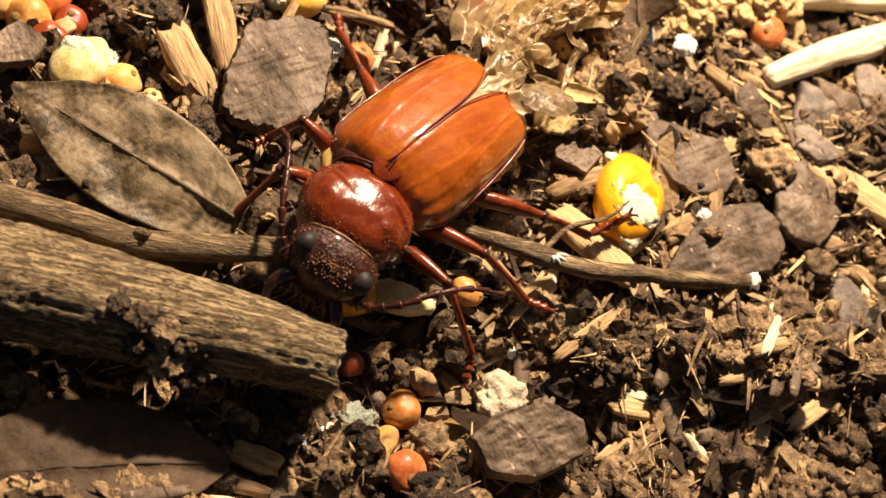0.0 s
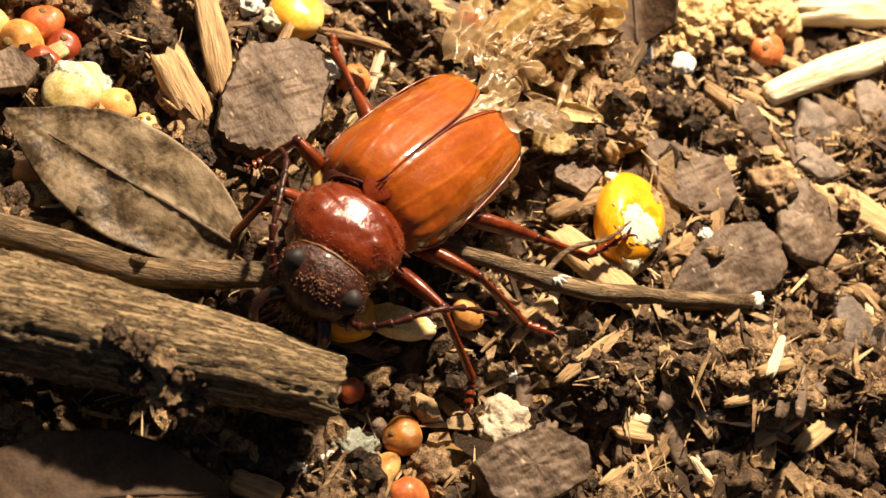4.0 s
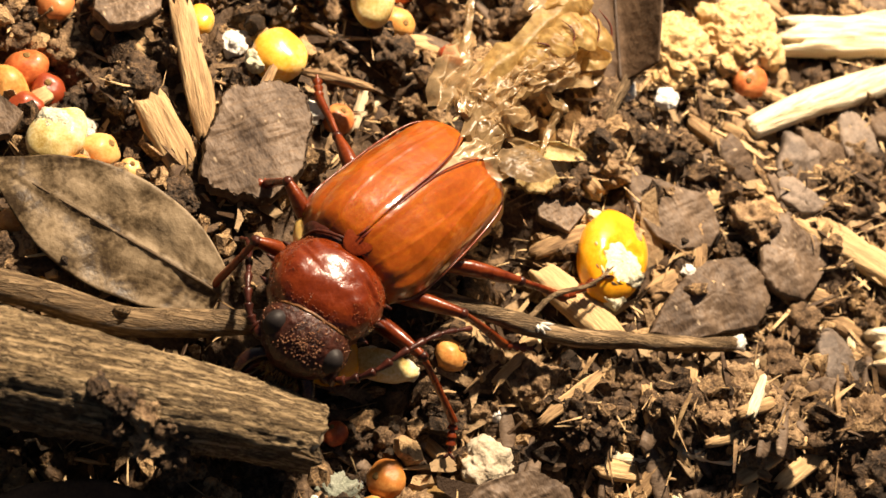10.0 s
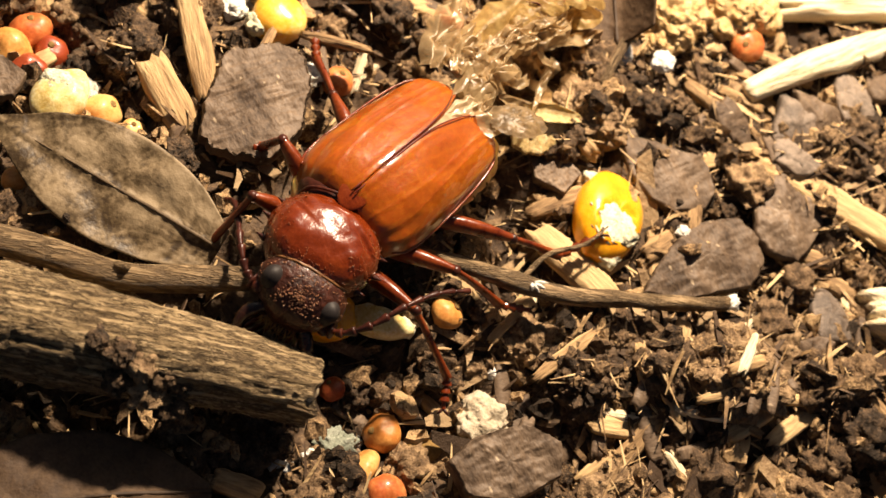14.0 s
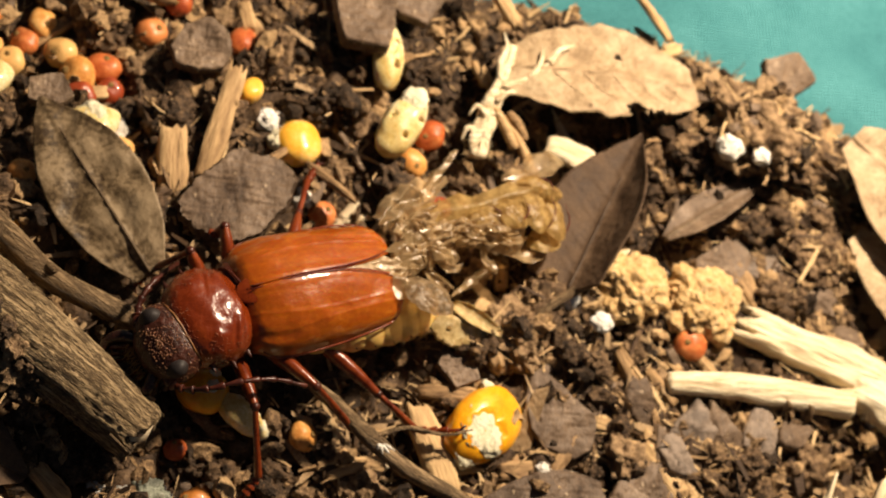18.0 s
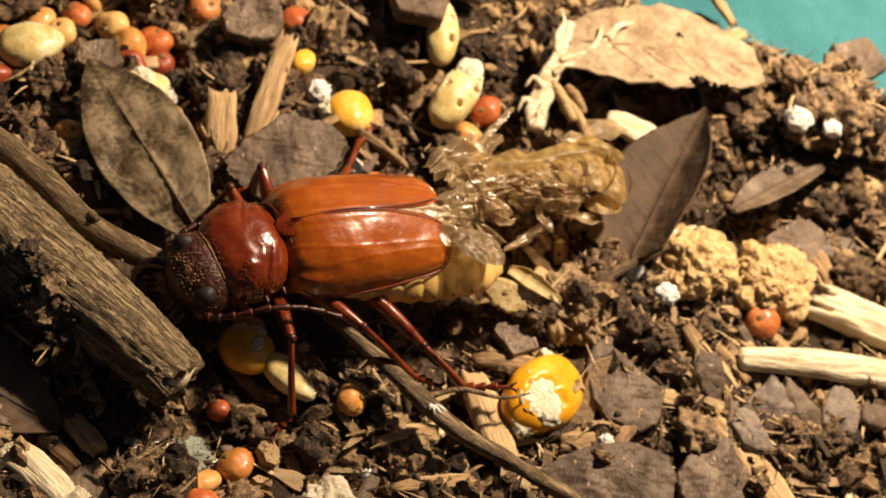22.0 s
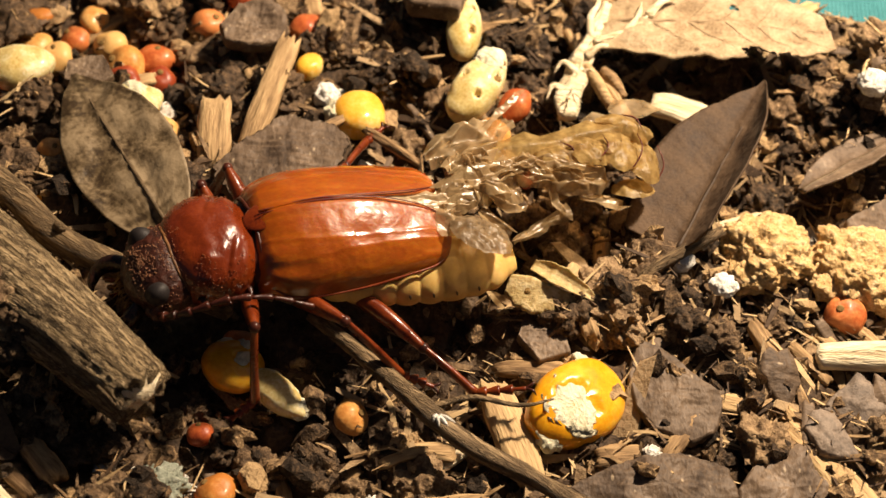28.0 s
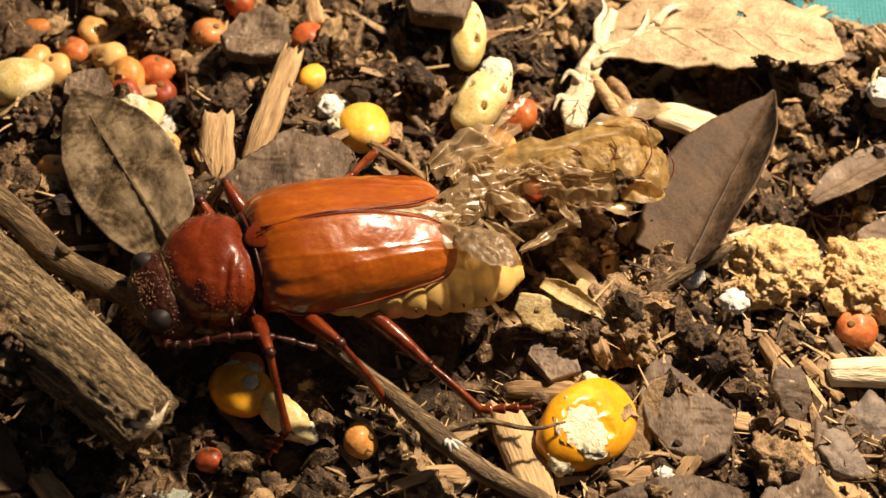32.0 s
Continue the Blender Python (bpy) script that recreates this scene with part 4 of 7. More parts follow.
# ---- bark flakes ----
def bark_piece(label, poly, thick, z, seed, mat=None, **kw):
    kw.setdefault("n", 96)
    kw.setdefault("jag", 0.3)
    kw.setdefault("sharp", True)
    kw.setdefault("ridges", 0.08)
    kw.setdefault("rings", 22)
    ob = part("bark_flake", flake(poly, thick, z, seed=seed, **kw), mat or BARK)
    tagged(ob, label, "bark", "bark flakes on the soil")
    return ob


bark_piece("flat grey-brown flake of bark with a rough face", [(-18.5, 11.7), (-16.9, 14.6), (-15.1, 16.3), (-13.2, 18.5), (-12.1, 18.8), (-10.6, 18.2), (-8.9, 18.3), (-7.2, 17.0), (-6.6, 15.6), (-7.5, 12.6), (-8.9, 11.0), (-10.1, 9.2), (-13.6, 7.6), (-16.4, 8.9), (-17.9, 10.4)], 1.3, 0.6, 2.0, rough=0.3, dome=0.15, ridges=0.18, jag=0.5, n=150, rings=30)
bark_piece("brown flat bark flake beside the corn kernel", [(18.6, -0.9), (20.7, -1.6), (22.8, -3.6), (25.4, -5.8), (25.3, -7.6), (24.6, -9.4), (22.6, -10.4), (19.6, -9.4), (18.2, -7.4), (17.7, -4.6)], 1.2, -1.9, 5.0, rough=0.4, dome=0.3, n=120)
bark_piece("broad thin grey-brown bark flake pressed into the soil", [(12.6, -15.2), (15.0, -13.6), (17.3, -12.4), (19.6, -11.7), (21.4, -11.3), (23.6, -11.8), (25.2, -12.4), (26.0, -15.0), (25.4, -17.2), (22.6, -18.8), (19.2, -18.0), (15.6, -17.4)], 1.0, -1.8, 8.0, rough=0.5, dome=0.5, n=140)
bark_piece("broad brown bark flake lapping over another", [(25.8, -14.6), (27.4, -12.2), (29.6, -10.8), (32.4, -9.4), (34.0, -11.6), (34.6, -13.8), (33.0, -16.2), (31.2, -17.4), (28.2, -18.6), (26.2, -17.0)], 1.1, -1.4, 9.5, rough=0.5, dome=0.4, n=120)
bark_piece("dark bark chunk half sunk in the soil", [(-12.2, -21.6), (-9.0, -20.8), (-5.0, -21.6), (-2.6, -24.2), (-4.0, -26.6), (-8.4, -26.8), (-11.8, -25.0)], 2.2, 0.6, 11.0, rough=0.5, tilt=(0.03, 0.12))
bark_piece("square dark brown block of bark", [(-3.6, 39.5), (0.2, 40.5), (3.4, 39.8), (3.0, 34.5), (2.2, 31.6), (-2.6, 32.0), (-3.4, 36)], 2.2, 2.0, 14.0, rough=0.4, tilt=(0, -0.15))
bark_piece("dark brown bark flake lying among seeds", [(-20.2, 29.6), (-18.8, 32.6), (-16.4, 34.0), (-14.4, 32.8), (-13.8, 30.2), (-14.6, 28.0), (-17.2, 27.2), (-19.4, 27.8)], 1.4, 0.2, 17.0, rough=0.5, ridges=0.2)
bark_piece("reddish-brown bark flake with a small knot hole", [(-33.5, 24.2), (-30.4, 25.2), (-29.0, 22.8), (-30.8, 21.2), (-33.4, 21.8)], 1.1, -0.4, 19.0, rough=0.3)
bark_piece("small dark flake of bark", [(9.4, 1.2), (12.4, 0.2), (13.0, -2.8), (10.4, -4.0), (8.6, -1.6)], 1.3, -1.8, 23.0, rough=0.4)
bark_piece("small dark flake of bark", [(25.4, -2.8), (28.5, -1.4), (29.6, -5.4), (27.0, -7.2)], 1.3, -2.6, 26.0, rough=0.4)
bark_piece("brown bark flake with a torn edge", [(38, 13), (43, 16.5), (45.5, 14.0), (42.0, 9.6), (38.6, 10.0)], 1.2, -1.2, 29.0, rough=0.4)
bark_piece("brown bark flake standing at the edge of the soil", [(49.0, 39.6), (53.5, 41.2), (56.0, 38.0), (52.5, 35.6), (49.6, 36.4)], 1.6, 0.0, 31.0, rough=0.4, tilt=(0.0, 0.3))
bark_piece("wide brown bark flake near the white wood", [(-2, 44.5), (6, 45), (9.5, 41), (7.0, 36.5), (3.8, 37.5), (-1, 41)], 1.4, 1.2, 35.0, rough=0.4)
bark_piece("brown bark flake lying flat", [(60, -2), (66, 1), (69, -4), (64, -9), (59, -7)], 1.6, -1.0, 39.0, rough=0.4)
bark_piece("dark bark flake in shade beside the stick", [(-31, -19), (-26, -18.4), (-24.5, -21.5), (-28, -24), (-31.5, -22.5)], 1.4, -2.4, 43.0, rough=0.4)


# ---- pieces of wood ----
def wood(label, a, b, width, thick, z, seed, mat=None, group="wood chips on the soil", **kw):
    a, b = Vector((*a, 0)), Vector((*b, 0))
    d = b - a
    ob = part("wood_chip", chip(d.length, width, thick, seed, **kw), mat or WOOD, flat=False)
    za, zb = (z, z) if not isinstance(z, tuple) else z
    pitch = -math.degrees(math.atan2(zb - za, d.length))
    m = (a + b) / 2
    ob.matrix_basis = mm(m.x, m.y, (za + zb) / 2) @ pose(0, 0, 0, 0, 0, math.degrees(math.atan2(d.y, d.x))) @ pose(0, 0, 0, 0, pitch, 0)
    tagged(ob, label, "wood chip", group)
    return ob


wood("short tan wood chip with straight grain", (-18.7, 13.4), (-19.3, 20.5), 3.0, 1.3, (-1.4, 0.2), 1.0)
wood("long tan wood splinter, one end under soil", (-15.9, 15.2), (-13.2, 27.8), 2.3, 1.0, (-0.6, 1.3), 3.0)
wood("small tan wood chip at the kernel", (6.6, -5.8), (9.9, -14.4), 3.0, 1.2, -2.8, 5.0)
wood("tan shred of wood under the corn kernel", (15.0, -12.0), (19.8, -11.4), 2.0, 0.6, -2.4, 6.0)
wood("long weathered wood strip running into the soil", (30.8, -8.0), (40.6, -24.0), 2.9, 1.4, (-2.0, -0.8), 8.0, n=26, m=8)
ob = part("stripped_twig", tube([(34.0, -1.3, -1.6), (40, -1.4, -0.6), (46, -2.0, 0.2), (54, -2.9, 0.8)], [0.9, 1.15, 1.25, 1.2], n=50, sides=18, flat=1.25, rough=0.12, seed=7), PALE)
tagged(ob, "bright white stripped twig lying on the soil", "twig")
wood("broad split piece of white wood with torn fibres", (43.2, 6.2), (60.5, -0.8), 4.6, 2.0, (-1.8, 0.3), 12.0, PALE, n=40, m=22, split=0.65)
wood("torn white wood fibres of a split piece", (54.5, 0.5), (63.5, -5.8), 5.6, 2.8, (-1.0, 0.4), 14.0, PALE, n=26, m=14, split=0.6)
wood("pale upright splinter of wood", (59.0, -10.5), (50.4, -26.0), 4.4, 2.0, (0.6, -1.2), 16.0, PALE, n=36, m=20, split=0.8)
wood("pale torn splinter of wood", (50.6, -14.0), (43.4, -28.6), 3.0, 1.5, (-0.4, -1.8), 18.0, PALE, n=30, m=16, split=0.9)
wood("square-cut tan chunk of wood", (32.0, -25.2), (41.2, -33.6), 5.0, 2.6, (-1.8, -1.0), 20.0, PALE, n=30, m=18, split=0.25)
wood("flat tan strip of wood on soil", (39.5, -25.4), (51.0, -32.4), 2.4, 1.2, (-1.6, -0.8), 22.0)
wood("straight tan splinter leaning over the edge", (31.5, 45.0), (37.0, 40.0), 1.0, 0.7, (3.0, 0.6), 28.0)
wood("tan wood splinter lying on the soil", (12.4, 46.0), (18.0, 38.6), 1.6, 1.0, (2.2, 0.6), 29.0)
wood("tan wood splinter lying on the soil", (16.2, 25.4), (20.0, 18.8), 1.0, 0.7, (1.4, 0.0), 31.0)
wood("tan wood splinter lying on the soil", (-27.6, 38.0), (-19.8, 36.0), 3.6, 1.6, 0.2, 33.0)
wood("narrow wood splinter lying on the soil", (-0.8, -18.1), (6.6, -16.6), 1.2, 0.6, -1.8, 35.0)
wood("tan wood splinter lying on the soil", (-28.8, -14.6), (-26.0, -17.4), 2.0, 1.4, -2.4, 37.0)
wood("pale stub of wood in shade", (-33.6, -17.4), (-27.8, -22.2), 3.0, 2.2, -2.8, 39.0, PALE)
wood("tan wood strip lying on the soil", (38.0, 2.2), (41.5, -2.8), 1.3, 0.8, -2.4, 41.0)
wood("tan wood strip lying on the soil", (42.2, 14.4), (45.6, 8.4), 2.2, 0.8, -1.4, 43.0)
wood("tan wood strip lying on the soil", (46.0, 12.8), (50.2, 7.0), 1.0, 0.6, -1.2, 45.0)
wood("pale wood chip under the tan leaf", (20.8, 24.2), (26.2, 22.4), 3.0, 1.0, 0.4, 47.0, PALE)
wood("brown wood strip pressed into the soil", (29.0, 2.0), (32.4, -6.0), 1.6, 0.9, -2.6, 49.0)
wood("brown wood strip pressed into the soil", (20.4, -12.0), (23.6, -7.4), 1.4, 0.8, -2.0, 51.0)
wood("brown wood strip pressed into the soil", (14.8, -1.8), (13.2, 3.6), 1.6, 0.9, -0.8, 53.0)
wood("dark splinter across the soil", (-16, 12.0), (-7.2, 20.2), 0.9, 0.7, (0.6, -0.4), 55.0)
wood("thin tan splinter on the soil", (-5.6, 18.4), (-0.6, 14.6), 0.8, 0.7, (0.0, 0.4), 57.0)
wood("dark twig-like splinter on the soil", (18.6, 4.0), (26.0, 9.0), 1.0, 0.8, (0.2, 1.2), 59.0, TWIG)


def more_chips():
    """Small loose chips over the wood-rich side, alike but for turn and size."""
    rs = random.Random(21)
    kinds = [part("wood_chip", chip(rs.uniform(3.2, 6.2), rs.uniform(0.9, 2.0), rs.uniform(0.35, 0.8), 70 + k * 3.1, n=8, m=4), (WOOD, WOOD, BARK, WOOD, PALE, BARK, WOOD, BARK)[k]) for k in range(8)]
    labels = ["small tan wood chip in the soil", "small tan wood chip in the soil", "small dark bark chip in the soil", "small tan wood chip in the soil", "small pale wood chip in the soil", "small dark bark chip in the soil", "small tan wood chip in the soil", "small dark bark chip in the soil"]
    spots = []
    while len(spots) < 230:
        x, y = rs.uniform(-46, 66), rs.uniform(-44, 42)
        if y > np.interp(x, EDGE_X, EDGE_Y) - 3 or ((x + 7) / 18) ** 2 + ((y - 2) / 13) ** 2 < 1 or (x < -16 and -16 < y < 22):
            continue
        spots.append((x, y))
    spots += [(rs.gauss(13, 4.5), rs.gauss(-28, 3.0)) for k in range(26)]
    for k, (x, y) in enumerate(spots):
        m = mm(x, y, float(piled(x, y, level(x, y, 1.6), 3.6)) + 0.1, rs.gauss(0, 9), rs.gauss(0, 9), rs.uniform(0, 360))
        if k < 8:
            ob = kinds[k]
            ob.matrix_basis = m
            tagged(ob, labels[k], "wood chip", "wood chips on the soil")
        else:
            copy_thing(kinds[k % 8], m)


more_chips()


def frayed_root():
    """A torn white root that splits into branches, with two tan stubs."""
    root = new("torn_root")
    tagged(root, "torn white plant root with frayed branches on dark soil", "root")
    part("core", tube([(12.7, 21.5, 0.6), (13.0, 24.5, 1.4), (14.5, 28.3, 2.2), (15.3, 30.8, 2.5), (16.6, 34.8, 2.7)], [0.85, 0.8, 0.55, 0.42, 0.25], n=60, sides=18, flat=1.4, rough=0.75, seed=3), PALE, root)
    for k, pts in enumerate(([(15.2, 29.4, 2.7), (17.0, 30.0, 3.2), (18.4, 30.8, 3.3), (20.9, 33.4, 3.5)], [(18.2, 30.6, 3.3), (19.3, 32.4, 3.6), (19.8, 34.6, 3.4)], [(18.6, 31.0, 3.2), (20.2, 31.8, 3.4), (22.0, 32.2, 3.2)], [(15.0, 30.0, 2.6), (14.8, 32.0, 3.2), (15.6, 34.0, 3.4), (15.4, 36.0, 3.2)], [(14.4, 27.6, 2.6), (15.6, 28.4, 3.2), (17.4, 28.6, 3.0)], [(13.6, 25.6, 2.2), (12.2, 26.6, 2.6), (11.4, 25.6, 2.0)], [(12.8, 23.6, 1.6), (11.4, 24.2, 1.8), (10.8, 23.0, 1.2)], [(20.4, 32.8, 3.5), (21.6, 34.4, 3.8), (23.4, 35.4, 3.8)])):
        part("branch", tube(pts, [0.34, 0.26, 0.17, 0.06], n=18, sides=7, flat=1.4, rough=0.35, seed=k), PALE, root)
    for k in range(16):
        a, u = RNG.uniform(0, 6.3), RNG.uniform(0, 1)
        p = Vector((12.6 + 2.6 * u, 22.0 + 8.5 * u, 1.6 + u))
        q = p + Vector((1.5 * math.cos(a), 1.5 * math.sin(a), RNG.uniform(-0.4, 0.9)))
        part("fibre", tube([p, lerp(p, q, 0.5) + Vector((0, 0, 0.3)), q], [0.09, 0.07, 0.02], n=6, sides=4), PALE, root)
    for pts in ([(14.4, 26.8, 1.9), (15.6, 24.8, 1.8), (16.8, 22.8, 1.2)], [(16.0, 26.6, 1.8), (17.0, 25.4, 1.8), (18.0, 24.0, 1.2)]):
        part("stub", tube(pts, [0.55, 0.62, 0.5], n=14, sides=10, rough=0.2), WOOD, root, "smooth tan stub")


frayed_root()


# ---- corn ----
def kernel(label, x, y, z, yaw, size=(4.6, 4.0, 2.3), skin=None, starch=None, tilt=(0, 0), holes=()):
    root = new("corn_kernel")
    tagged(root, label, "corn kernel", "corn kernels on the soil")
    bm = ball(*size, 72, 44, power=0.86)
    for v in bm.verts:
        u = v.co.x / size[0]
        v.co.y *= 1 - 0.22 * max(0, -u if skin is not CORNP else u) ** 1.4 * (1 if skin is not CORNP else 1.9)
        v.co.z *= 1 - 0.12 * max(0, u)
        v.co.z -= 0.14 * math.exp(-((u - 0.55) / 0.35) ** 2 - (v.co.y / 1.5) ** 2) * (v.co.z > 0)
        v.co += v.co.normalized() * (0.14 if skin is CORNP else 0.10) * nz(v.co.x * 0.7 + x, v.co.y * 0.7, v.co.z)
    spots = [(px, py, r * 0.86, 0.28) for px, py, pz, r, sq in starch or () if pz > 0.8] + [(px, py, r, 0.55) for px, py, r in holes]
    for v in bm.verts:
        if v.co.z > 0:
            for px, py, r, deep in spots:
                a = math.hypot(v.co.x - px, v.co.y - py) / (r * (1 + 0.25 * nz(v.co.x * 1.3 + px, v.co.y * 1.3)))
                if a < 1:
                    v.co.z -= deep * min(1, (1 - a) * 5)
                    break
    part("hull", bm, skin or CORN, root)
    for px, py, pz, r, sq in starch or ():
        part("starch", clod(r, px + x, 4, 0.28, sq), CORNW, root, "chalky white starch where the hull is gnawed away").matrix_basis = mm(px, py, pz - 0.25)
    for px, py, r in holes:
        zz = size[2] * math.sqrt(max(0.05, 1 - (px / size[0]) ** 2 - (py / size[1]) ** 2))
        part("bore_hole", clod(r * 0.95, px * 7 + py, 3, 0.3, 0.3), HOLE, root, "dark round bore hole").matrix_basis = mm(px, py, zz - 0.48)
    root.matrix_basis = mm(x, y, z, tilt[0], tilt[1], yaw)
    return root


moving["kernel"] = kernel("bright yellow corn kernel with a gnawed white patch", 13.4, -7.5, -1.9, 42, (4.8, 3.4, 2.2), CORN, ((-1.1, -0.2, 1.75, 2.55, 0.16), (-3.5, -1.0, 0.35, 1.4, 0.6), (2.9, 2.7, 0.2, 0.8, 0.8)), tilt=(16, 8))
kernel("yellow corn kernel half sunk in the soil", -6.4, 21.2, -1.0, 10, (2.5, 2.5, 1.8), CORNL, ((-1.9, 0.3, 0.4, 1.2, 0.8),))
kernel("small yellow bit of a corn kernel", -11.5, 26.6, -0.8, 60, (1.6, 1.2, 1.1), CORNL)
kernel("pale corn kernel riddled with bore holes", 4.5, 24.3, 1.0, 62, (4.5, 2.15, 1.8), CORNP, ((2.4, 0.2, 1.15, 1.5, 0.40),), tilt=(0, -10), holes=((3.5, 0.2, 0.42), (2.7, -0.9, 0.46), (1.8, 0.0, 0.40), (0.9, -1.4, 0.42), (2.8, 1.0, 0.36), (-0.4, 1.2, 0.34), (-1.8, -0.9, 0.36)))
kernel("pale gnawed corn kernel under a bark block", 3.0, 32.4, 0.4, 88, (3.8, 1.7, 1.6), CORNP, ((0.8, 0.1, 0.9, 1.1, 0.45),), tilt=(0, -8), holes=((-1.2, -0.7, 0.45), (1.4, -0.6, 0.4)))
kernel("yellow gnawed corn kernel under the beetle's head", -14.5, -5.9, -2.4, -20, (2.6, 2.2, 1.6), CORN, ((0.2, 1.3, 0.8, 1.0, 0.7), (-1.1, 1.2, 0.8, 0.8, 0.7), (0.7, 0.3, 1.3, 0.85, 0.45)))
kernel("pale broken corn kernel on dark soil", -10.5, -8.2, -2.4, -40, (2.9, 1.4, 1.2), CORNP, ((0.6, 0.2, 0.5, 1.0, 0.7), (2.1, 0.2, 0.2, 0.9, 0.8), (-1.3, 0.5, 0.5, 0.8, 0.8)))
kernel("white broken corn kernel among seeds", -27.0, 20.4, -1.2, 30, (2.9, 2.2, 1.6), CORNP, ((0.4, 0.6, 0.8, 1.5, 0.7),))
kernel("yellow corn kernel shaded by the leaf", -31.6, 9.4, -2.4, 70, (2.8, 2.2, 1.5), CORN)
kernel("pale yellow corn kernel among seeds", -38.0, 24.0, -1.2, 20, (3.2, 2.4, 1.7), CORNP)
kernel("yellow corn kernel lying by the splinters", -8.6, 44.5, 0.4, 40, (3.2, 2.7, 1.8), CORN)


# ---- round seeds ----
def seed(label, x, y, r, mat, z=None, turn=0.0, pit=True, long=1.0):
    root = new("seed")
    tagged(root, label, "seed", "round grain seeds on the soil")
    bm = ball(r * long * (1 + 0.12 * math.sin(x * 7)), r * 0.94, r * 0.76, 26, 16)
    for v in bm.verts:
        if pit:
            d = (v.co - Vector((r * 0.35, 0, r * 0.78))).length / r
            v.co *= 1 - 0.16 * max(0, 1 - d * 2.2)
        v.co += v.co.normalized() * 0.13 * r * nz(v.co.x / r * 1.4 + x, v.co.y / r * 1.4 + y, v.co.z / r)
    part("grain", bm, mat, root)
    if pit:
        part("hilum", ball(r * 0.2, r * 0.2, r * 0.08, 10, 6), HOLE, root, "dark hilum spot").matrix_basis = mm(r * 0.33 * long, 0, r * 0.66)
    root.matrix_basis = mm(x, y, (level(x, y, r) + r * 0.55) if z is None else z, RNG.uniform(-25, 25), RNG.uniform(-25, 25), turn)


RED, ORANGE = "glossy dark red round seed on the soil", "orange-tan round grain seed with a pit"
for k, (x, y, r, red) in enumerate([(-24.2, 18.4, 1.75, 0), (-22.6, 15.6, 1.2, 0), (-25.2, 15.6, 1.4, 1), (-26.8, 16.6, 1.5, 0), (-29.2, 18.6, 1.7, 1), (-26.6, 28.6, 1.9, 1), (-25.6, 26.0, 1.5, 1), (-29.0, 27.0, 2.2, 0), (-30.8, 29.4, 1.9, 0), (-28.4, 24.0, 1.4, 1), (-35.8, 27.6, 1.7, 0), (-34.6, 30.6, 1.6, 1), (-38.2, 29.0, 1.8, 0), (-33.0, 32.6, 1.5, 0), (-22.0, 33.5, 1.7, 1), (-12.4, 33.6, 1.8, 1), (36.9, 3.2, 1.75, 1), (8.2, 24.6, 1.7, 1), (6.4, 21.4, 1.6, 0), (-4.6, -9.6, 1.6, 0), (-16.4, -11.4, 1.2, 1), (-14.4, -16.6, 1.75, 0), (-17.1, -21.6, 1.8, 1), (-14.3, -3.5, 1.5, 1), (-3.0, 14.6, 1.6, 1), (9.1, 15.9, 1.3, 1), (-35.8, -19.2, 1.6, 0), (-19.5, 37.5, 1.7, 1), (-33.0, 14.4, 1.3, 0), (-40.8, 21.0, 1.7, 1), (-41.5, 25.5, 1.8, 0)]):
    seed(RED if red else ORANGE, x, y, r, SEEDR if red else SEEDO, turn=k * 77 % 360)
seed("split tan seed husk on the soil", -17.2, -18.6, 1.2, SEEDO, turn=30, pit=False, long=1.9)
seed("thin brown seed husk on the soil", -11.4, -19.6, 1.0, HOLE, turn=-40, pit=False, long=1.9)
seed("thin brown seed husk on the soil", -38.6, 32.4, 1.1, SEEDO, turn=15, pit=False, long=1.6)


# ---- clumps, crumbs, stones ----
def lump(name, label, category, x, y, r, mat, sd, z=None, rough=0.42, squash=0.72, sub=5, group=""):
    ob = part(name, clod(r, sd, sub, rough, squash, 0.5, (1.3 + 0.45 * r) if mat is CLOD else 7.0 if mat is CRUMB else 0.0, 0.6 if mat is CLOD else 0.24), mat)
    ob.matrix_basis = mm(x, y, (level(x, y, r) + r * squash * 0.35) if z is None else z, 0, 0, sd * 37 % 360)
    tagged(ob, label, category, group)


for k, (x, y, r) in enumerate(CLUMPS):
    lump("soil_clump", "dark crumbly clump of soil with fine fibres" if r < 4 else "large brown crumbly clump of soil with fibres", "soil clump", x, y, r, CLOD, k * 3.7 + 1, group="soil clumps", rough=0.5, sub=6 if r > 3.3 else 5)
husk = new("corn_husk")
tagged(husk, "torn pale hollow corn husk behind the beetle", "corn husk")
part("shell", leaf(6.2, [0.9, 1.7, 1.9, 1.6, 1.0, 0.2], thick=0.3, arch=0.5, fold=-1.5, seed=5, n=50, m=26, wave=0.5, torn=0.3), HUSK, husk).matrix_basis = mm(7.6, 2.6, 0.9, -18, 10, -14)
part("flap", leaf(6.6, [0.5, 0.9, 0.8, 0.5, 0.05], thick=0.22, arch=0.8, fold=0.8, seed=9, n=40, m=16, wave=0.4, torn=0.3), HUSK, husk, "curled pale flap").matrix_basis = mm(9.6, 4.2, 0.7, 20, 8, -26)
part("bore_hole", clod(0.5, 3.0, 3, 0.3, 0.5), HOLE, husk, "dark round bore hole").matrix_basis = mm(9.2, 1.7, 0.75)
lump("feed_crumb", "golden crumbly lump of feed on the soil", "crumb", 30.6, 8.9, 4.0, CRUMB, 5.5, -1.2, 0.34, 0.66, 6, group="golden feed crumbs")
lump("feed_crumb", "golden crumbly lump of feed on the soil", "crumb", 38.6, 8.1, 4.3, CRUMB, 8.5, -1.2, 0.34, 0.62, 6, group="golden feed crumbs")
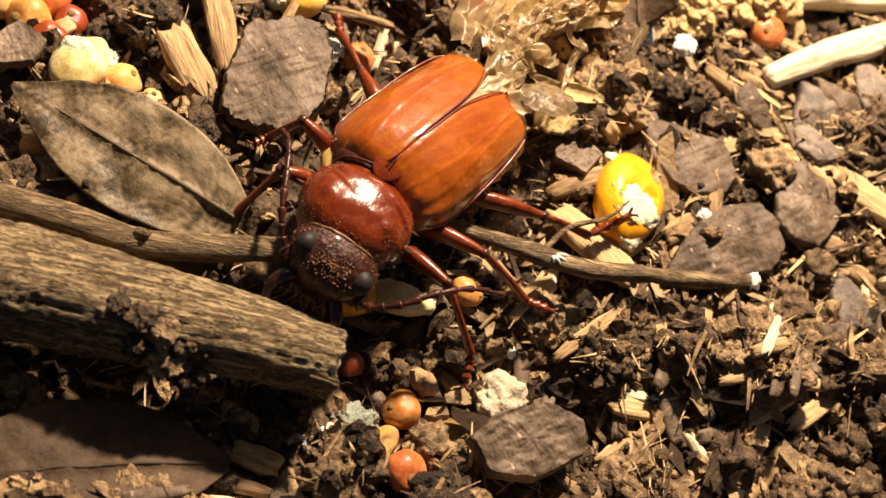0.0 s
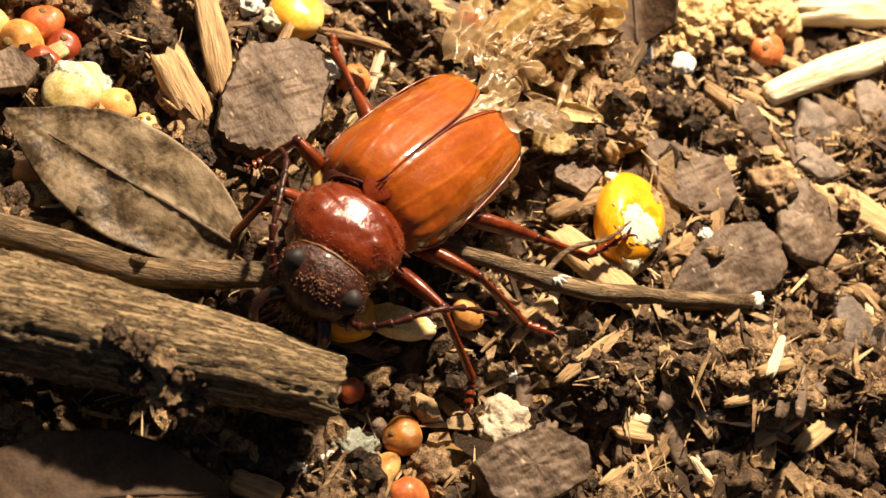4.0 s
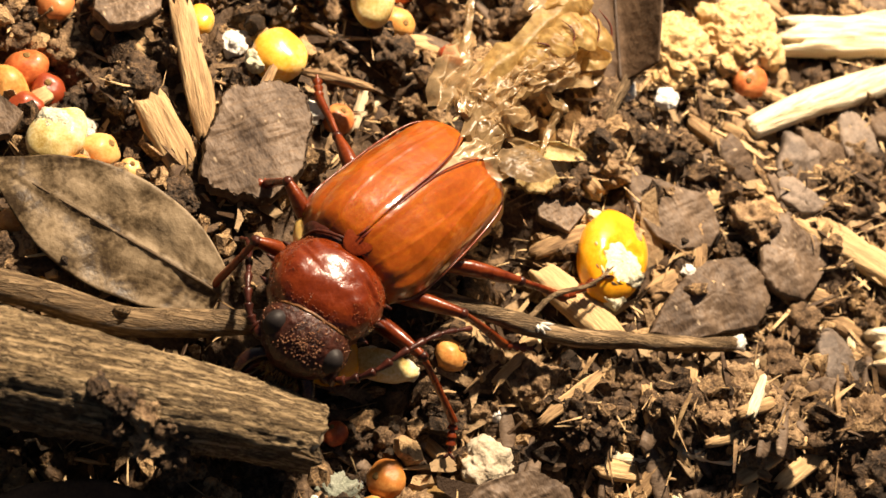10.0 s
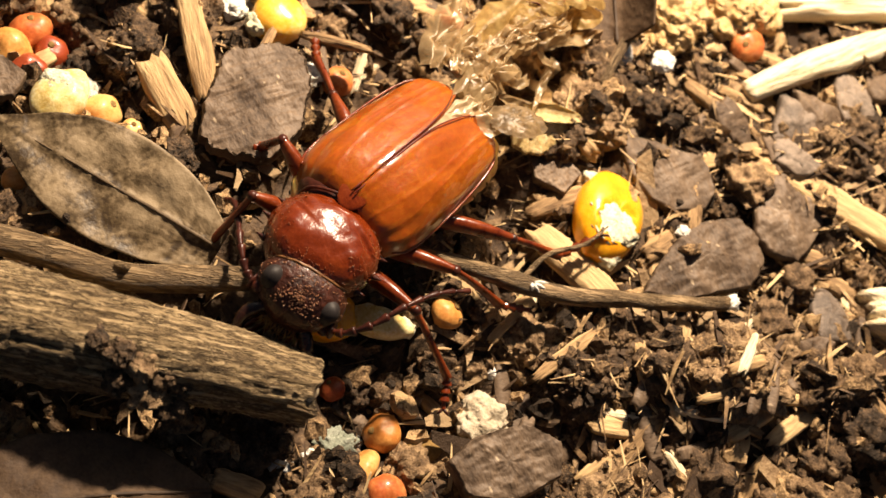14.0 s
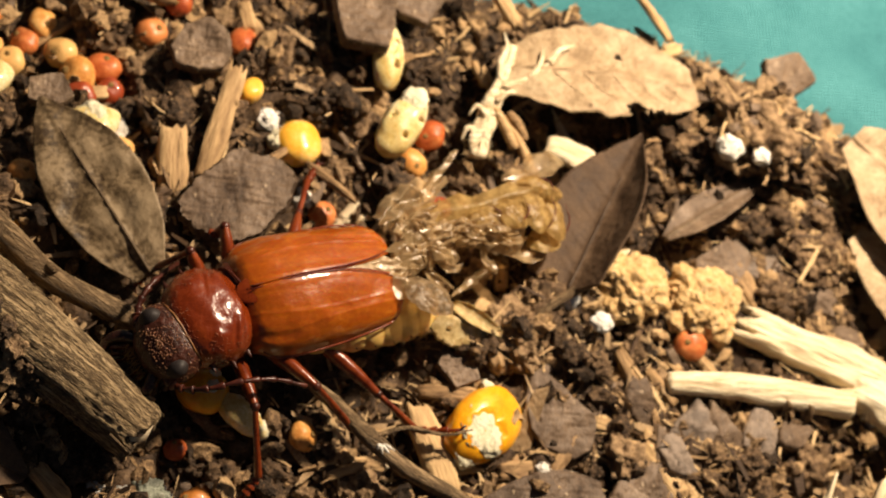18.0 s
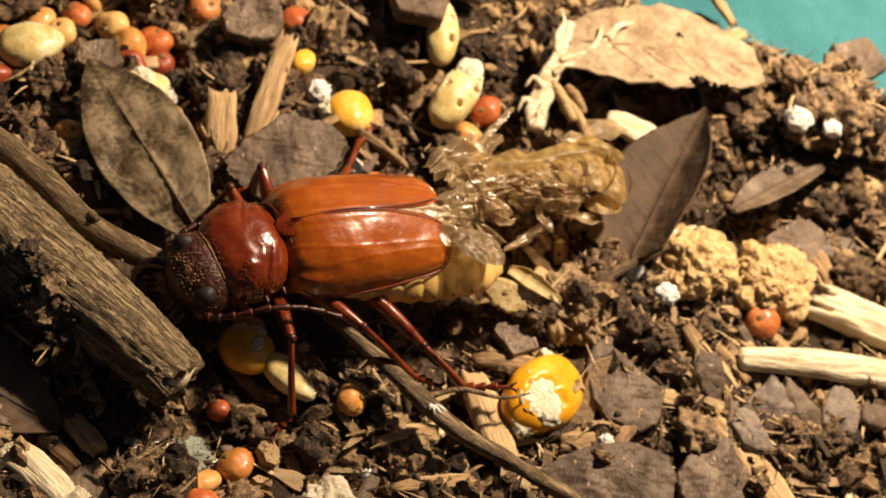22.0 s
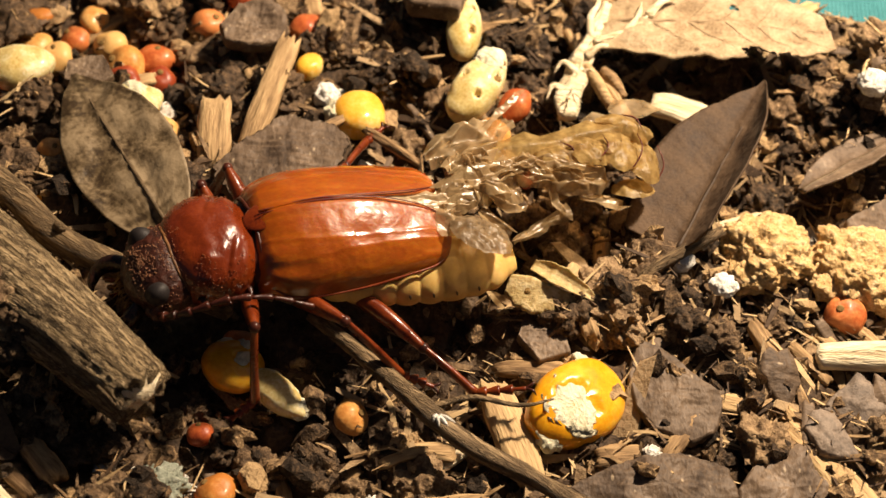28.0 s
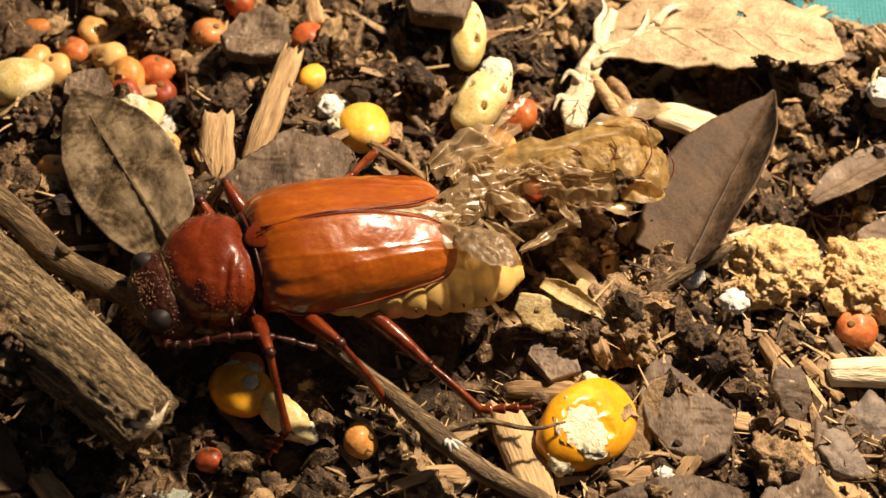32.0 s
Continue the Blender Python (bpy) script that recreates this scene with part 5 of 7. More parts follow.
lump("feed_crumb", "golden crumbly lump of feed on the soil", "crumb", -11.5, -31.0, 3.2, CRUMB, 9.5, None, 0.4, 0.7, group="golden feed crumbs")
lump("wood_pulp", "torn fluffy tan wood pulp at the end of a white strip", "wood pulp", 57.6, -1.4, 3.0, PALE, 4.4, -0.4, 0.55, 0.6, 6)
lump("stone", "pale beige rough pebble in the soil", "pebble", -6.0, -19.2, 2.3, STONE, 2.2, None, 0.35, 0.7)
lump("stone", "pale beige broken pebble with holes", "pebble", -27.6, -22.6, 2.0, STONE, 6.2, None, 0.35, 0.7)
lump("lichen_scrap", "grey-green scrap of lichen on dark soil", "lichen", -18.6, -16.0, 1.6, LICHEN, 3.4, None, 0.6, 0.5, 5)
lump("stone", "black smooth pebble in the soil", "pebble", 0.6, -32.6, 2.2, GREYST, 7.7, None, 0.15, 0.8)
for k, (x, y, r, z) in enumerate([(40.0, 23.7, 1.45, 6.1), (43.6, 23.0, 1.05, 6.3), (22.6, 6.4, 1.1, 0.2), (26.0, 4.0, 1.15, 0.3)]):
    lump("perlite_grain", "white grain of perlite in the soil", "perlite", x, y, r, PERLITE, k * 2.3 + 8, z, group="perlite grains", sub=4, rough=0.3)
for k, (x, y, r) in enumerate([(-18.6, 25.2, 0.9), (-34, 30.5, 1.0), (-8.2, 33.4, 1.0), (-9.6, 23.8, 1.2), (19.4, -11.6, 0.7), (-17.5, -15.2, 0.6), (-16.7, -16.2, 0.75), (-20.8, -16.4, 0.9), (-23.4, -15.0, 0.8), (-15.2, 18.2, 0.9), (-10.6, 15.4, 0.6), (-24.6, 21.2, 1.2), (-5.4, 15.8, 1.1), (-42.4, -5.4, 1.3), (-22.4, -16.6, 0.8), (-8.2, 24.6, 0.9), (13.4, -39.4, 0.8), (35.5, 12.6, 1.0), (-2.4, -15.6, 0.6), (20.6, -15.2, 0.5), (-38.6, -9.2, 0.9), (30.4, -12.8, 0.6)]):
    lump("perlite_grain", "white grain of perlite in the soil", "perlite", x, y, r, PERLITE, k * 2.9 + 3, group="perlite grains", sub=4, rough=0.4)
for k, (x, y, r, yaw) in enumerate([(36.2, -6.6, 2.9, 60), (39.6, -6.8, 2.8, 110), (43.6, -6.4, 2.6, 80), (47.6, -6.0, 2.2, 30), (33.4, -9.6, 2.2, 120), (30.4, -3.4, 2.3, 95), (46.6, 13.4, 2.8, 20), (52.6, 10.0, 2.4, 140), (28.6, -24.6, 2.6, 70), (24.5, -26.8, 2.2, 20), (63, -16, 2.8, 60), (56, 5.5, 2.2, 10)]):
    bm = flake([(r * 1.15 * math.cos(a) * (1 + 0.20 * math.sin(3 * a + k) + 0.12 * math.sin(5 * a + 2 * k)), r * 0.76 * math.sin(a) * (1 + 0.16 * math.sin(4 * a + 3 * k))) for a in [i * math.pi / 6 for i in range(12)]], r * 0.45, 0, rings=9, n=60, rough=0.4, dome=r * 0.2, seed=k * 5.1, sharp=True, jag=0.4, ridges=0.12)
    ob = part("seed_hull", bm, (GREYST, BARK)[k % 2])
    ob.matrix_basis = mm(x, y, level(x, y, r) + 0.3, RNG.gauss(0, 10), RNG.gauss(0, 10), yaw)
    tagged(ob, "dull grey-brown empty seed hull on the soil", "seed hull", "empty seed hulls")

# ---- the beetle; its own space: x ahead, y to its left, z up, in mm ----
HIND = mm(-12.5, 1.45, 0, 0, 0, 199.3).inverted()   # places on its left side


def own(m, *p):
    return (m @ (Vector(p) * S)) / S


beetle = new("beetle")
tagged(beetle, "glossy red-brown longhorn beetle with crumpled wings and a cream abdomen", "beetle")


def elytron(side):
    """One wing case, curved over the back, with a rounded shoulder and tip and a raised rim."""
    bm = bmesh.new()
    nu, nv = 130, 56
    layers = []
    for lay in (0, 1):
        rows = []
        for i in range(nu + 1):
            u = i / nu
            w = along([4.5, 5.6, 5.95, 6.0, 5.95, 5.85, 5.75, 5.6, 5.4, 5.1, 4.7], u)
            w *= min(1.0, math.sqrt(max(0.0, 1 - max(0, (u - 0.90) / 0.10) ** 2.4)) * 0.45 + 0.55)
            y0 = 0.04 + 1.15 * max(0, (u - 0.55) / 0.45) ** 2.2 + 0.5 * max(0, (0.10 - u) / 0.10) ** 2
            row = []
            for j in range(nv + 1):
                v = j / nv
                x = 0.9 - 15.4 * u + 0.7 * v * max(0, 1 - u * 6) + 2.6 * max(0, v - 0.60) ** 2 * max(0, (u - 0.85) / 0.15) - 0.5 * v * max(0, (u - 0.8) / 0.2)
                y = y0 + (w - y0) * math.sin(v * math.pi / 2 * 0.93) / math.sin(math.pi / 2 * 0.93)
                top = along([8.6, 9.15, 9.35, 9.3, 9.1, 8.8, 8.4, 7.9, 7.3, 6.7, 6.0], u)
                drop = along([3.4, 4.3, 4.7, 4.8, 4.7, 4.5, 4.2, 3.8, 3.3, 2.7, 2.0], u)
                z = top - drop * (0.34 * v + 0.66 * v ** 3.0)
                z -= (0.35 + 0.9 * v) * max(0, (0.07 - u) / 0.07) ** 2
                z += 0.07 * math.exp(-((v - 0.05) / 0.035) ** 2) * min(1, u * 8)
                z += 0.30 * max(0, (v - 0.93) / 0.07)
                z += 0.02 * math.sin(v * 17 + 1.2 * nz(u * 3, side)) * math.sin(math.pi * v) * min(1, u * 4)
                z += 0.11 * nz(u * 3.4, v * 2.2, side * 2.0)
                z += 0.17 * nz(u * 8 + side, v * 4.2) * math.sin(math.pi * v) + 0.016 * nz(u * 30, v * 12, side) + 0.010 * nz(u * 60, v * 26, side) * (0.4 + 0.6 * math.exp(-((v - 0.5) / 0.25) ** 2))
                z += 0.05 * math.exp(-((v - 0.30 - 0.10 * math.sin(u * 3)) / 0.02) ** 2) + 0.05 * math.exp(-((v - 0.58 + 0.12 * u) / 0.02) ** 2)
                z -= 0.35 * math.exp(-((v - 0.62) / 0.10) ** 2) * math.exp(-((u - 0.12) / 0.13) ** 2)
                row.append(bm.verts.new((x, side * y, z - 0.28 * lay)))
            rows.append(row)
        layers.append(rows)
    a, b = layers
    for i in range(nu):
        for j in range(nv):
            bm.faces.new((a[i][j], a[i + 1][j], a[i + 1][j + 1], a[i][j + 1]))
            bm.faces.new((b[i][j], b[i][j + 1], b[i + 1][j + 1], b[i + 1][j]))
        for j in (0, nv):
            bm.faces.new((a[i][j], b[i][j], b[i + 1][j], a[i + 1][j]))
    for j in range(nv):
        for i in (0, nu):
            bm.faces.new((a[i][j], b[i][j], b[i][j + 1], a[i][j + 1]))
    bmesh.ops.recalc_face_normals(bm, faces=bm.faces)
    ob = part("elytron", bm, ELYTRON, beetle, "glossy amber-red wing case")
    seam = tube([(0.4, side * 0.16, 9.0), (-4, side * 0.12, 9.35), (-9, side * 0.20, 8.45), (-12.4, side * 0.75, 7.2), (-14.3, side * 1.5, 6.15)], [0.035, 0.04, 0.04, 0.04, 0.03], n=30, sides=6, flat=1.6)
    part("seam", seam, SEAM, ob, "dark purple-red seam")
    rim = tube([(0.3, side * 5.2, 5.6), (-1.4, side * 5.92, 5.0), (-6, side * 5.98, 4.65), (-10, side * 5.7, 4.75), (-12.8, side * 5.2, 4.6), (-14.1, side * 4.3, 4.6)], [0.08, 0.11, 0.11, 0.11, 0.10, 0.07], n=30, sides=6)
    part("rim", rim, LEGM, ob, "raised outer rim")
    return ob


for s in (1, -1):
    elytron(s)

part("scutellum", ball(1.7, 1.3, 0.26, 28, 16), PRONOT, beetle, "small dark red shield between the wing cases").matrix_basis = mm(0.1, 0.05, 8.5, 0, 15, 0)
part("waist", ball(2.0, 4.4, 2.8, 24, 14, (0.9, 0, 5.05), 0.9), DARKLEG, beetle, "dark membrane between pronotum and wing cases")
part("breast", ball(6.0, 4.9, 2.5, 24, 14, (-3.4, 0, 3.6), 0.9), LEGM, beetle)


def bow(u):
    """The abdomen bends to its left towards the tip."""
    return 3.6 * u ** 1.2


def abdomen():
    bm = bmesh.new()
    n, sides = 150, 40
    rings = []
    for i in range(n + 1):
        u = i / n
        x = -1.5 - 18.6 * u
        seg = abs(math.sin(u * math.pi * 9.5)) ** 0.55
        r = along([3.0, 4.6, 5.0, 5.1, 5.0, 4.8, 4.5, 4.0, 3.2, 1.4], u) * (0.94 + 0.06 * seg)
        zc = along([4.0, 3.4, 2.9, 2.5, 2.2, 1.9, 1.7, 1.5], u)
        ring = []
        for k in range(sides):
            a = 2 * math.pi * k / sides
            rr = r * (1 + 0.015 * nz(math.cos(a) * 3, math.sin(a) * 3, u * 20))
            ring.append(bm.verts.new((x, rr * math.cos(a) * 1.05 + bow(u), zc + rr * math.sin(a) * 0.62)))
        rings.append(ring)
    for p, q in zip(rings, rings[1:]):
        for k in range(sides):
            bm.faces.new((p[k], p[(k + 1) % sides], q[(k + 1) % sides], q[k]))
    bm.faces.new(rings[0])
    bm.faces.new(rings[-1][::-1])
    bmesh.ops.recalc_face_normals(bm, faces=bm.faces)
    ob = part("abdomen", bm, ABDOMEN, beetle, "soft cream segmented abdomen")
    for k in range(4):
        u = (k + 4.5) / 9.5
        x = -1.5 - 18.6 * u
        r = along([3.0, 4.6, 5.0, 5.1, 5.0, 4.8, 4.5, 4.0, 3.2, 1.4], u)
        zc = along([4.0, 3.4, 2.9, 2.5, 2.2, 1.9, 1.7, 1.5], u)
        part("spiracle", ball(0.10, 0.12, 0.34, 10, 6), TWIG, ob, "small brown slit").matrix_basis = mm(x, r * 1.05 * math.cos(math.asin(0.5 / (0.62 * r))) + bow(u), zc + 0.5, 0, 12, 0)

    return ob


abdomen_ob = abdomen()


def pronotum():
    bm = ball(4.0, 4.7, 3.4, 96, 60, (0, 0, 0), 0.84)
    for v in bm.verts:
        x, y, z = v.co
        v.co.y *= 1 - 0.10 * max(0, x / 3.5) - 0.05 * max(0, -x / 3.5)
        if abs(y) > 3.9:
            v.co.y += math.copysign(0.16 * max(0, nz(x * 4.2, y, z * 2.2)), y)
        v.co.z += 0.09 * nz(x * 0.9, y * 0.9) + 0.018 * nz(x * 2.6, y * 2.6) + 0.05 * nz(x * 6, y * 3, z) * min(1, max(0, abs(y) - 2.4)) - 0.25 * math.exp(-((x + 2.9) / 0.5) ** 2)
        if z > 0:
            for cx, cy in ((-1.6, 3.3), (-1.0, 2.7), (-0.4, 3.8), (-1.6, -3.3), (-0.8, -3.0), (0.4, 4.2)):
                v.co.z -= 0.24 * math.exp(-(((x - cx) - 0.5 * (y - cy)) / 0.22) ** 2 - ((y - cy) / 1.0) ** 2)
        if z > 0:
            v.co.z += 0.20 * math.exp(-((x - 0.75) / 0.55) ** 2 - ((abs(y) - 2.75) / 0.6) ** 2) - 0.10 * math.exp(-((x + 0.3) / 0.6) ** 2 - ((abs(y) - 1.6) / 0.6) ** 2)
    for v in bm.verts:
        v.co += Vector((4.55, 0, 5.7))
    ob = part("pronotum", bm, PRONOT, beetle, "domed dark red pronotum with pitted sides")
    rim = tube([(1.7, 4.1, 4.6), (1.15, 3.3, 7.0), (0.95, 1.6, 8.0), (0.9, 0, 8.25), (0.95, -1.6, 8.0), (1.15, -3.3, 7.0), (1.7, -4.1, 4.6)], [0.12, 0.14, 0.14, 0.13, 0.14, 0.14, 0.12], n=40, sides=8)
    part("hind_rim", rim, DARKLEG, ob)
    for s in (1, -1):
        for x, y, z, l in ((6.3, 4.4, 5.6, 0.5), (4.4, 4.85, 5.6, 0.6), (2.6, 4.55, 5.4, 0.5)):
            part("spine", tube([(x, s * (y - 0.3), z), (x, s * (y + l), z + 0.15)], [0.34, 0.04], n=4, sides=7), DARKLEG, ob, "short dark side spine")
    return ob


def head():
    bm = ball(3.0, 3.75, 2.7, 72, 44, (0, 0, 0), 0.92)
    for v in bm.verts:
        x, y, z = v.co
        v.co.y *= 1 - 0.30 * max(0, x / 3.0) ** 1.5
        v.co.z += 0.05 * nz(x * 2.1, y * 2.1, z) + 0.05 * nz(x * 5, y * 5, z * 5)
        v.co.z -= 0.32 * math.exp(-(y / 0.5) ** 2) * max(0, x / 3.0)
    for v in bm.verts:
        v.co = Matrix.Rotation(radians(30), 3, "Y") @ v.co + Vector((8.7, 0, 5.25))
    ob = part("head", bm, HEADM, beetle, "dark granulated head")
    for s in (1, -1):
        part("eye", ball(1.16, 0.98, 1.50, 30, 20), EYEM, ob, "matt black bulging oval eye").matrix_basis = mm(9.3, s * 2.28, 6.35, s * -22, 22, s * 18)
        socket = tube([(8.5, s * 2.0, 7.2), (9.0, s * 1.42, 7.3), (9.9, s * 1.38, 6.9), (10.4, s * 1.75, 6.05)], [0.10, 0.2, 0.2, 0.1], n=18, sides=8)
        part("eye_ridge", socket, HEADM, ob)
        bm = tube([(10.5, s * 1.5, 4.3), (11.7, s * 2.55, 4.1), (12.9, s * 2.75, 3.5), (13.7, s * 2.0, 3.0), (13.9, s * 1.2, 2.7)], [0.85, 0.86, 0.66, 0.42, 0.06], n=26, sides=14, flat=0.72, rough=0.07)
        part("mandible", bm, JAW, ob, "glossy black curved jaw")
        for k in range(3):
            y = s * (0.6 + k * 0.5)
            part("palp", tube([(10.9, y, 3.2), (11.9, y * 1.2, 2.6), (12.5, y * 1.4 + s * 0.3, 1.8)], [0.24, 0.2, 0.24], n=12, sides=7), LEGM, ob)
        part("antenna_socket", ball(0.66, 0.6, 0.55, 16, 10, (10.0, s * 3.0, 5.1)), DARKLEG, ob)
    part("upper_lip", ball(0.7, 1.25, 0.45, 18, 10, (11.3, 0, 3.7)), HEADM, ob)
    rs = random.Random(3)
    for k in range(60):
        x, y = rs.uniform(10.7, 11.7), rs.uniform(-1.7, 1.7)
        part("bristle", tube([(x, y, 4.2), (x + rs.uniform(0.3, 0.7), y + rs.uniform(-0.3, 0.3), 4.2), (x + rs.uniform(0.6, 1.2), y + rs.uniform(-0.5, 0.5), rs.uniform(3.2, 3.9))], [0.035, 0.03, 0.012], n=5, sides=4), HAIR, ob)
    return ob


pronotum_ob, head_ob = pronotum(), head()
# the head leans a little to its left in the collar
LEAN = mm(8.7, 0.5, 5) @ pose(0, 0, 0, -6, 0, 0) @ mm(-8.7, 0, -5)


def collar():
    """A pale rim along the line where the head slips under the pronotum."""
    trees = []
    for ob, m in ((head_ob, LEAN), (pronotum_ob, Matrix.Identity(4))):
        trees.append(BVHTree.FromPolygons([(m @ v.co) / S for v in ob.data.vertices], [tuple(p.vertices) for p in ob.data.polygons]))
    line = []
    for k in range(41):
        y = lerp(-3.5, 4.2, k / 40)
        for i in range(80):
            x = 9.6 - 0.05 * i
            h, p = (t.ray_cast(Vector((x, y, 20)), Vector((0, 0, -1)))[0] for t in trees)
            if p and h and p.z > h.z:
                line.append((x, y, p.z + 0.02))
                break
    part("front_rim", tube(line[::2], [0.07, 0.09, 0.10, 0.10, 0.09, 0.07], n=60, sides=8, flat=1.5), RIMM, pronotum_ob, "pale brown front rim")


collar()


def granules(ob, count, r, ok, mat, label, sd):
    """Tiny raised grains on the upper side of a part."""
    rs = random.Random(sd)
    spots = [p for p in ob.data.polygons if p.normal.z > 0.15 and ok(p.center / S)]
    bm = bmesh.new()
    for k in range(count):
        p = rs.choice(spots)
        c = p.center / S + Vector((rs.uniform(-0.12, 0.12), rs.uniform(-0.12, 0.12), 0))
        bmesh.ops.create_icosphere(bm, subdivisions=1, radius=r * rs.uniform(0.6, 1.3), matrix=Matrix.Translation(c))
    tagged(part("granulation", bm, mat, ob, label), kind="stuff")


granules(head_ob, 520, 0.072, lambda c: c.x < 11.0 and math.hypot(c.x - 9.3, abs(c.y) - 2.28) > 1.0, GRAINM, "fine raised grains on the head, coloured pale for their glints", 5)
granules(pronotum_ob, 600, 0.050, lambda c: abs(c.y) > 3.1 + 0.6 * math.sin(c.x * 2) or c.x > 6.9 + 0.3 * math.sin(c.y * 3), GRAINP, "fine raised grains on the sides", 6)


def antenna(pts, label):
    """The scape is the part, hinged in its socket; each further joint is a piece under it."""
    c = spline(pts, 110)
    ob = None
    for k in range(10):
        i, j = 11 * k, 11 * (k + 1)
        r = 0.62 if k == 0 else lerp(0.38, 0.21, k / 10)
        bm = tube(c[i:j + 1:5] + [c[j]], [r * 0.62, r * 0.8, r * 1.18, r * 0.7], n=8, sides=9)
        if ob is None:
            ob = part("antenna", bm, DARKLEG, beetle, label)
        else:
            part("antenna_joint", bm, DARKLEG, ob)
    return ob


SOCK_L, SOCK_R = Vector((10.0, 3.5, 4.9)), Vector((9.9, -2.5, 5.2))
ant_l = antenna([SOCK_L, (9.6, 4.9, 5.4), (8.0, 6.3, 6.6), (5.2, 7.3, 7.1), (2.2, 8.4, 6.2), (-0.4, 10.0, 4.8)], "dark beaded antenna swept back")
ant_r = antenna([SOCK_R, (9.3, -3.7, 5.7), (7.6, -4.8, 6.6), (4.6, -6.0, 6.6), (1.6, -7.2, 5.6), (0.4, -8.2, 4.6)], "dark beaded antenna swept back")


def leg(base, knee, ankle, claw, fat=0.86):
    """Femur mesh with tibia and foot under it, all in the beetle's space."""
    base, knee, ankle, claw = (Vector(p) for p in (base, knee, ankle, claw))
    up = Vector((0, 0, 0.3))
    low = []
    ob = part("leg", tube([base, lerp(base, knee, 0.5) + up, knee], [0.75 * fat, 1.0 * fat, 0.88 * fat, 0.52 * fat], n=22, sides=14, flat=0.8), LEGM, beetle, "glossy red-brown leg")
    part("knee", ball(0.55 * fat, 0.55 * fat, 0.55 * fat, 14, 9, knee), DARKLEG, ob, "dark knee joint")
    low.append(part("tibia", tube([knee, lerp(knee, ankle, 0.5) + up * 0.6, ankle], [0.42 * fat, 0.46 * fat, 0.5 * fat, 0.62 * fat], n=22, sides=12, flat=0.75), LEGM, ob))
    for s in (-1, 1):
        q = (ankle - knee).normalized()
        w = q.cross(Vector((0, 0, 1))).normalized() * s
        low.append(part("spur", tube([ankle + w * 0.25, ankle + w * 0.55 + q * 0.5], [0.14, 0.03], n=4, sides=6), DARKLEG, ob))
    d = claw - ankle
    for k in range(4):
        a, b = ankle + d * (k * 0.21), ankle + d * (k * 0.21 + 0.20)
        bm = tube([a, lerp(a, b, 0.6), b], [0.18 * fat, 0.36 * fat, 0.44 * fat] if k < 3 else [0.16 * fat, 0.18 * fat, 0.22 * fat], n=8, sides=9, flat=1.25)
        low.append(part("tarsus", bm, LEGM, ob))
    e = ankle + d * 0.83
    w = d.normalized().cross(Vector((0, 0, 1))).normalized()
    for s in (-1, 1):
        low.append(part("claw", tube([e, e + d * 0.12 + w * s * 0.35 + Vector((0, 0, 0.15)), claw + w * s * 0.6 - Vector((0, 0, 0.2))], [0.14, 0.12, 0.03], n=10, sides=6), DARKLEG, ob))
    return ob, low, base, knee, ankle


LEGS = {}
LEGS["front_left"] = leg((2.2, 3.4, 3.0), (0.5, 9.6, 4.7), (1.8, 14.9, -0.5), (4.2, 16.8, -1.2))
LEGS["mid_left"] = leg((-0.6, 3.8, 2.9), (-3.8, 9.4, 3.6), (-7.3, 14.0, -0.3), (-9.8, 16.4, -0.6))
LEGS["hind_left"] = leg((-5.6, 4.2, 2.6), (-10.7, 10.5, 2.6), (-13.6, 14.2, 0.1), (-18.3, 15.8, 0.6))
LEGS["front_right"] = leg((3.2, -3.2, 3.4), (4.3, -7.0, 5.0), (9.6, -6.6, 0.4), (12.0, -5.6, 0.0))
LEGS["mid_right"] = leg((0.4, -4.0, 3.4), (-0.1, -7.9, 5.4), (1.2, -10.0, 1.6), (2.8, -11.4, 1.2))
LEGS["hind_right"] = leg((-5.6, -4.0, 2.8), (-7.1, -9.4, 3.2), (-9.6, -12.8, 1.2), (-12.0, -14.9, 0.5))


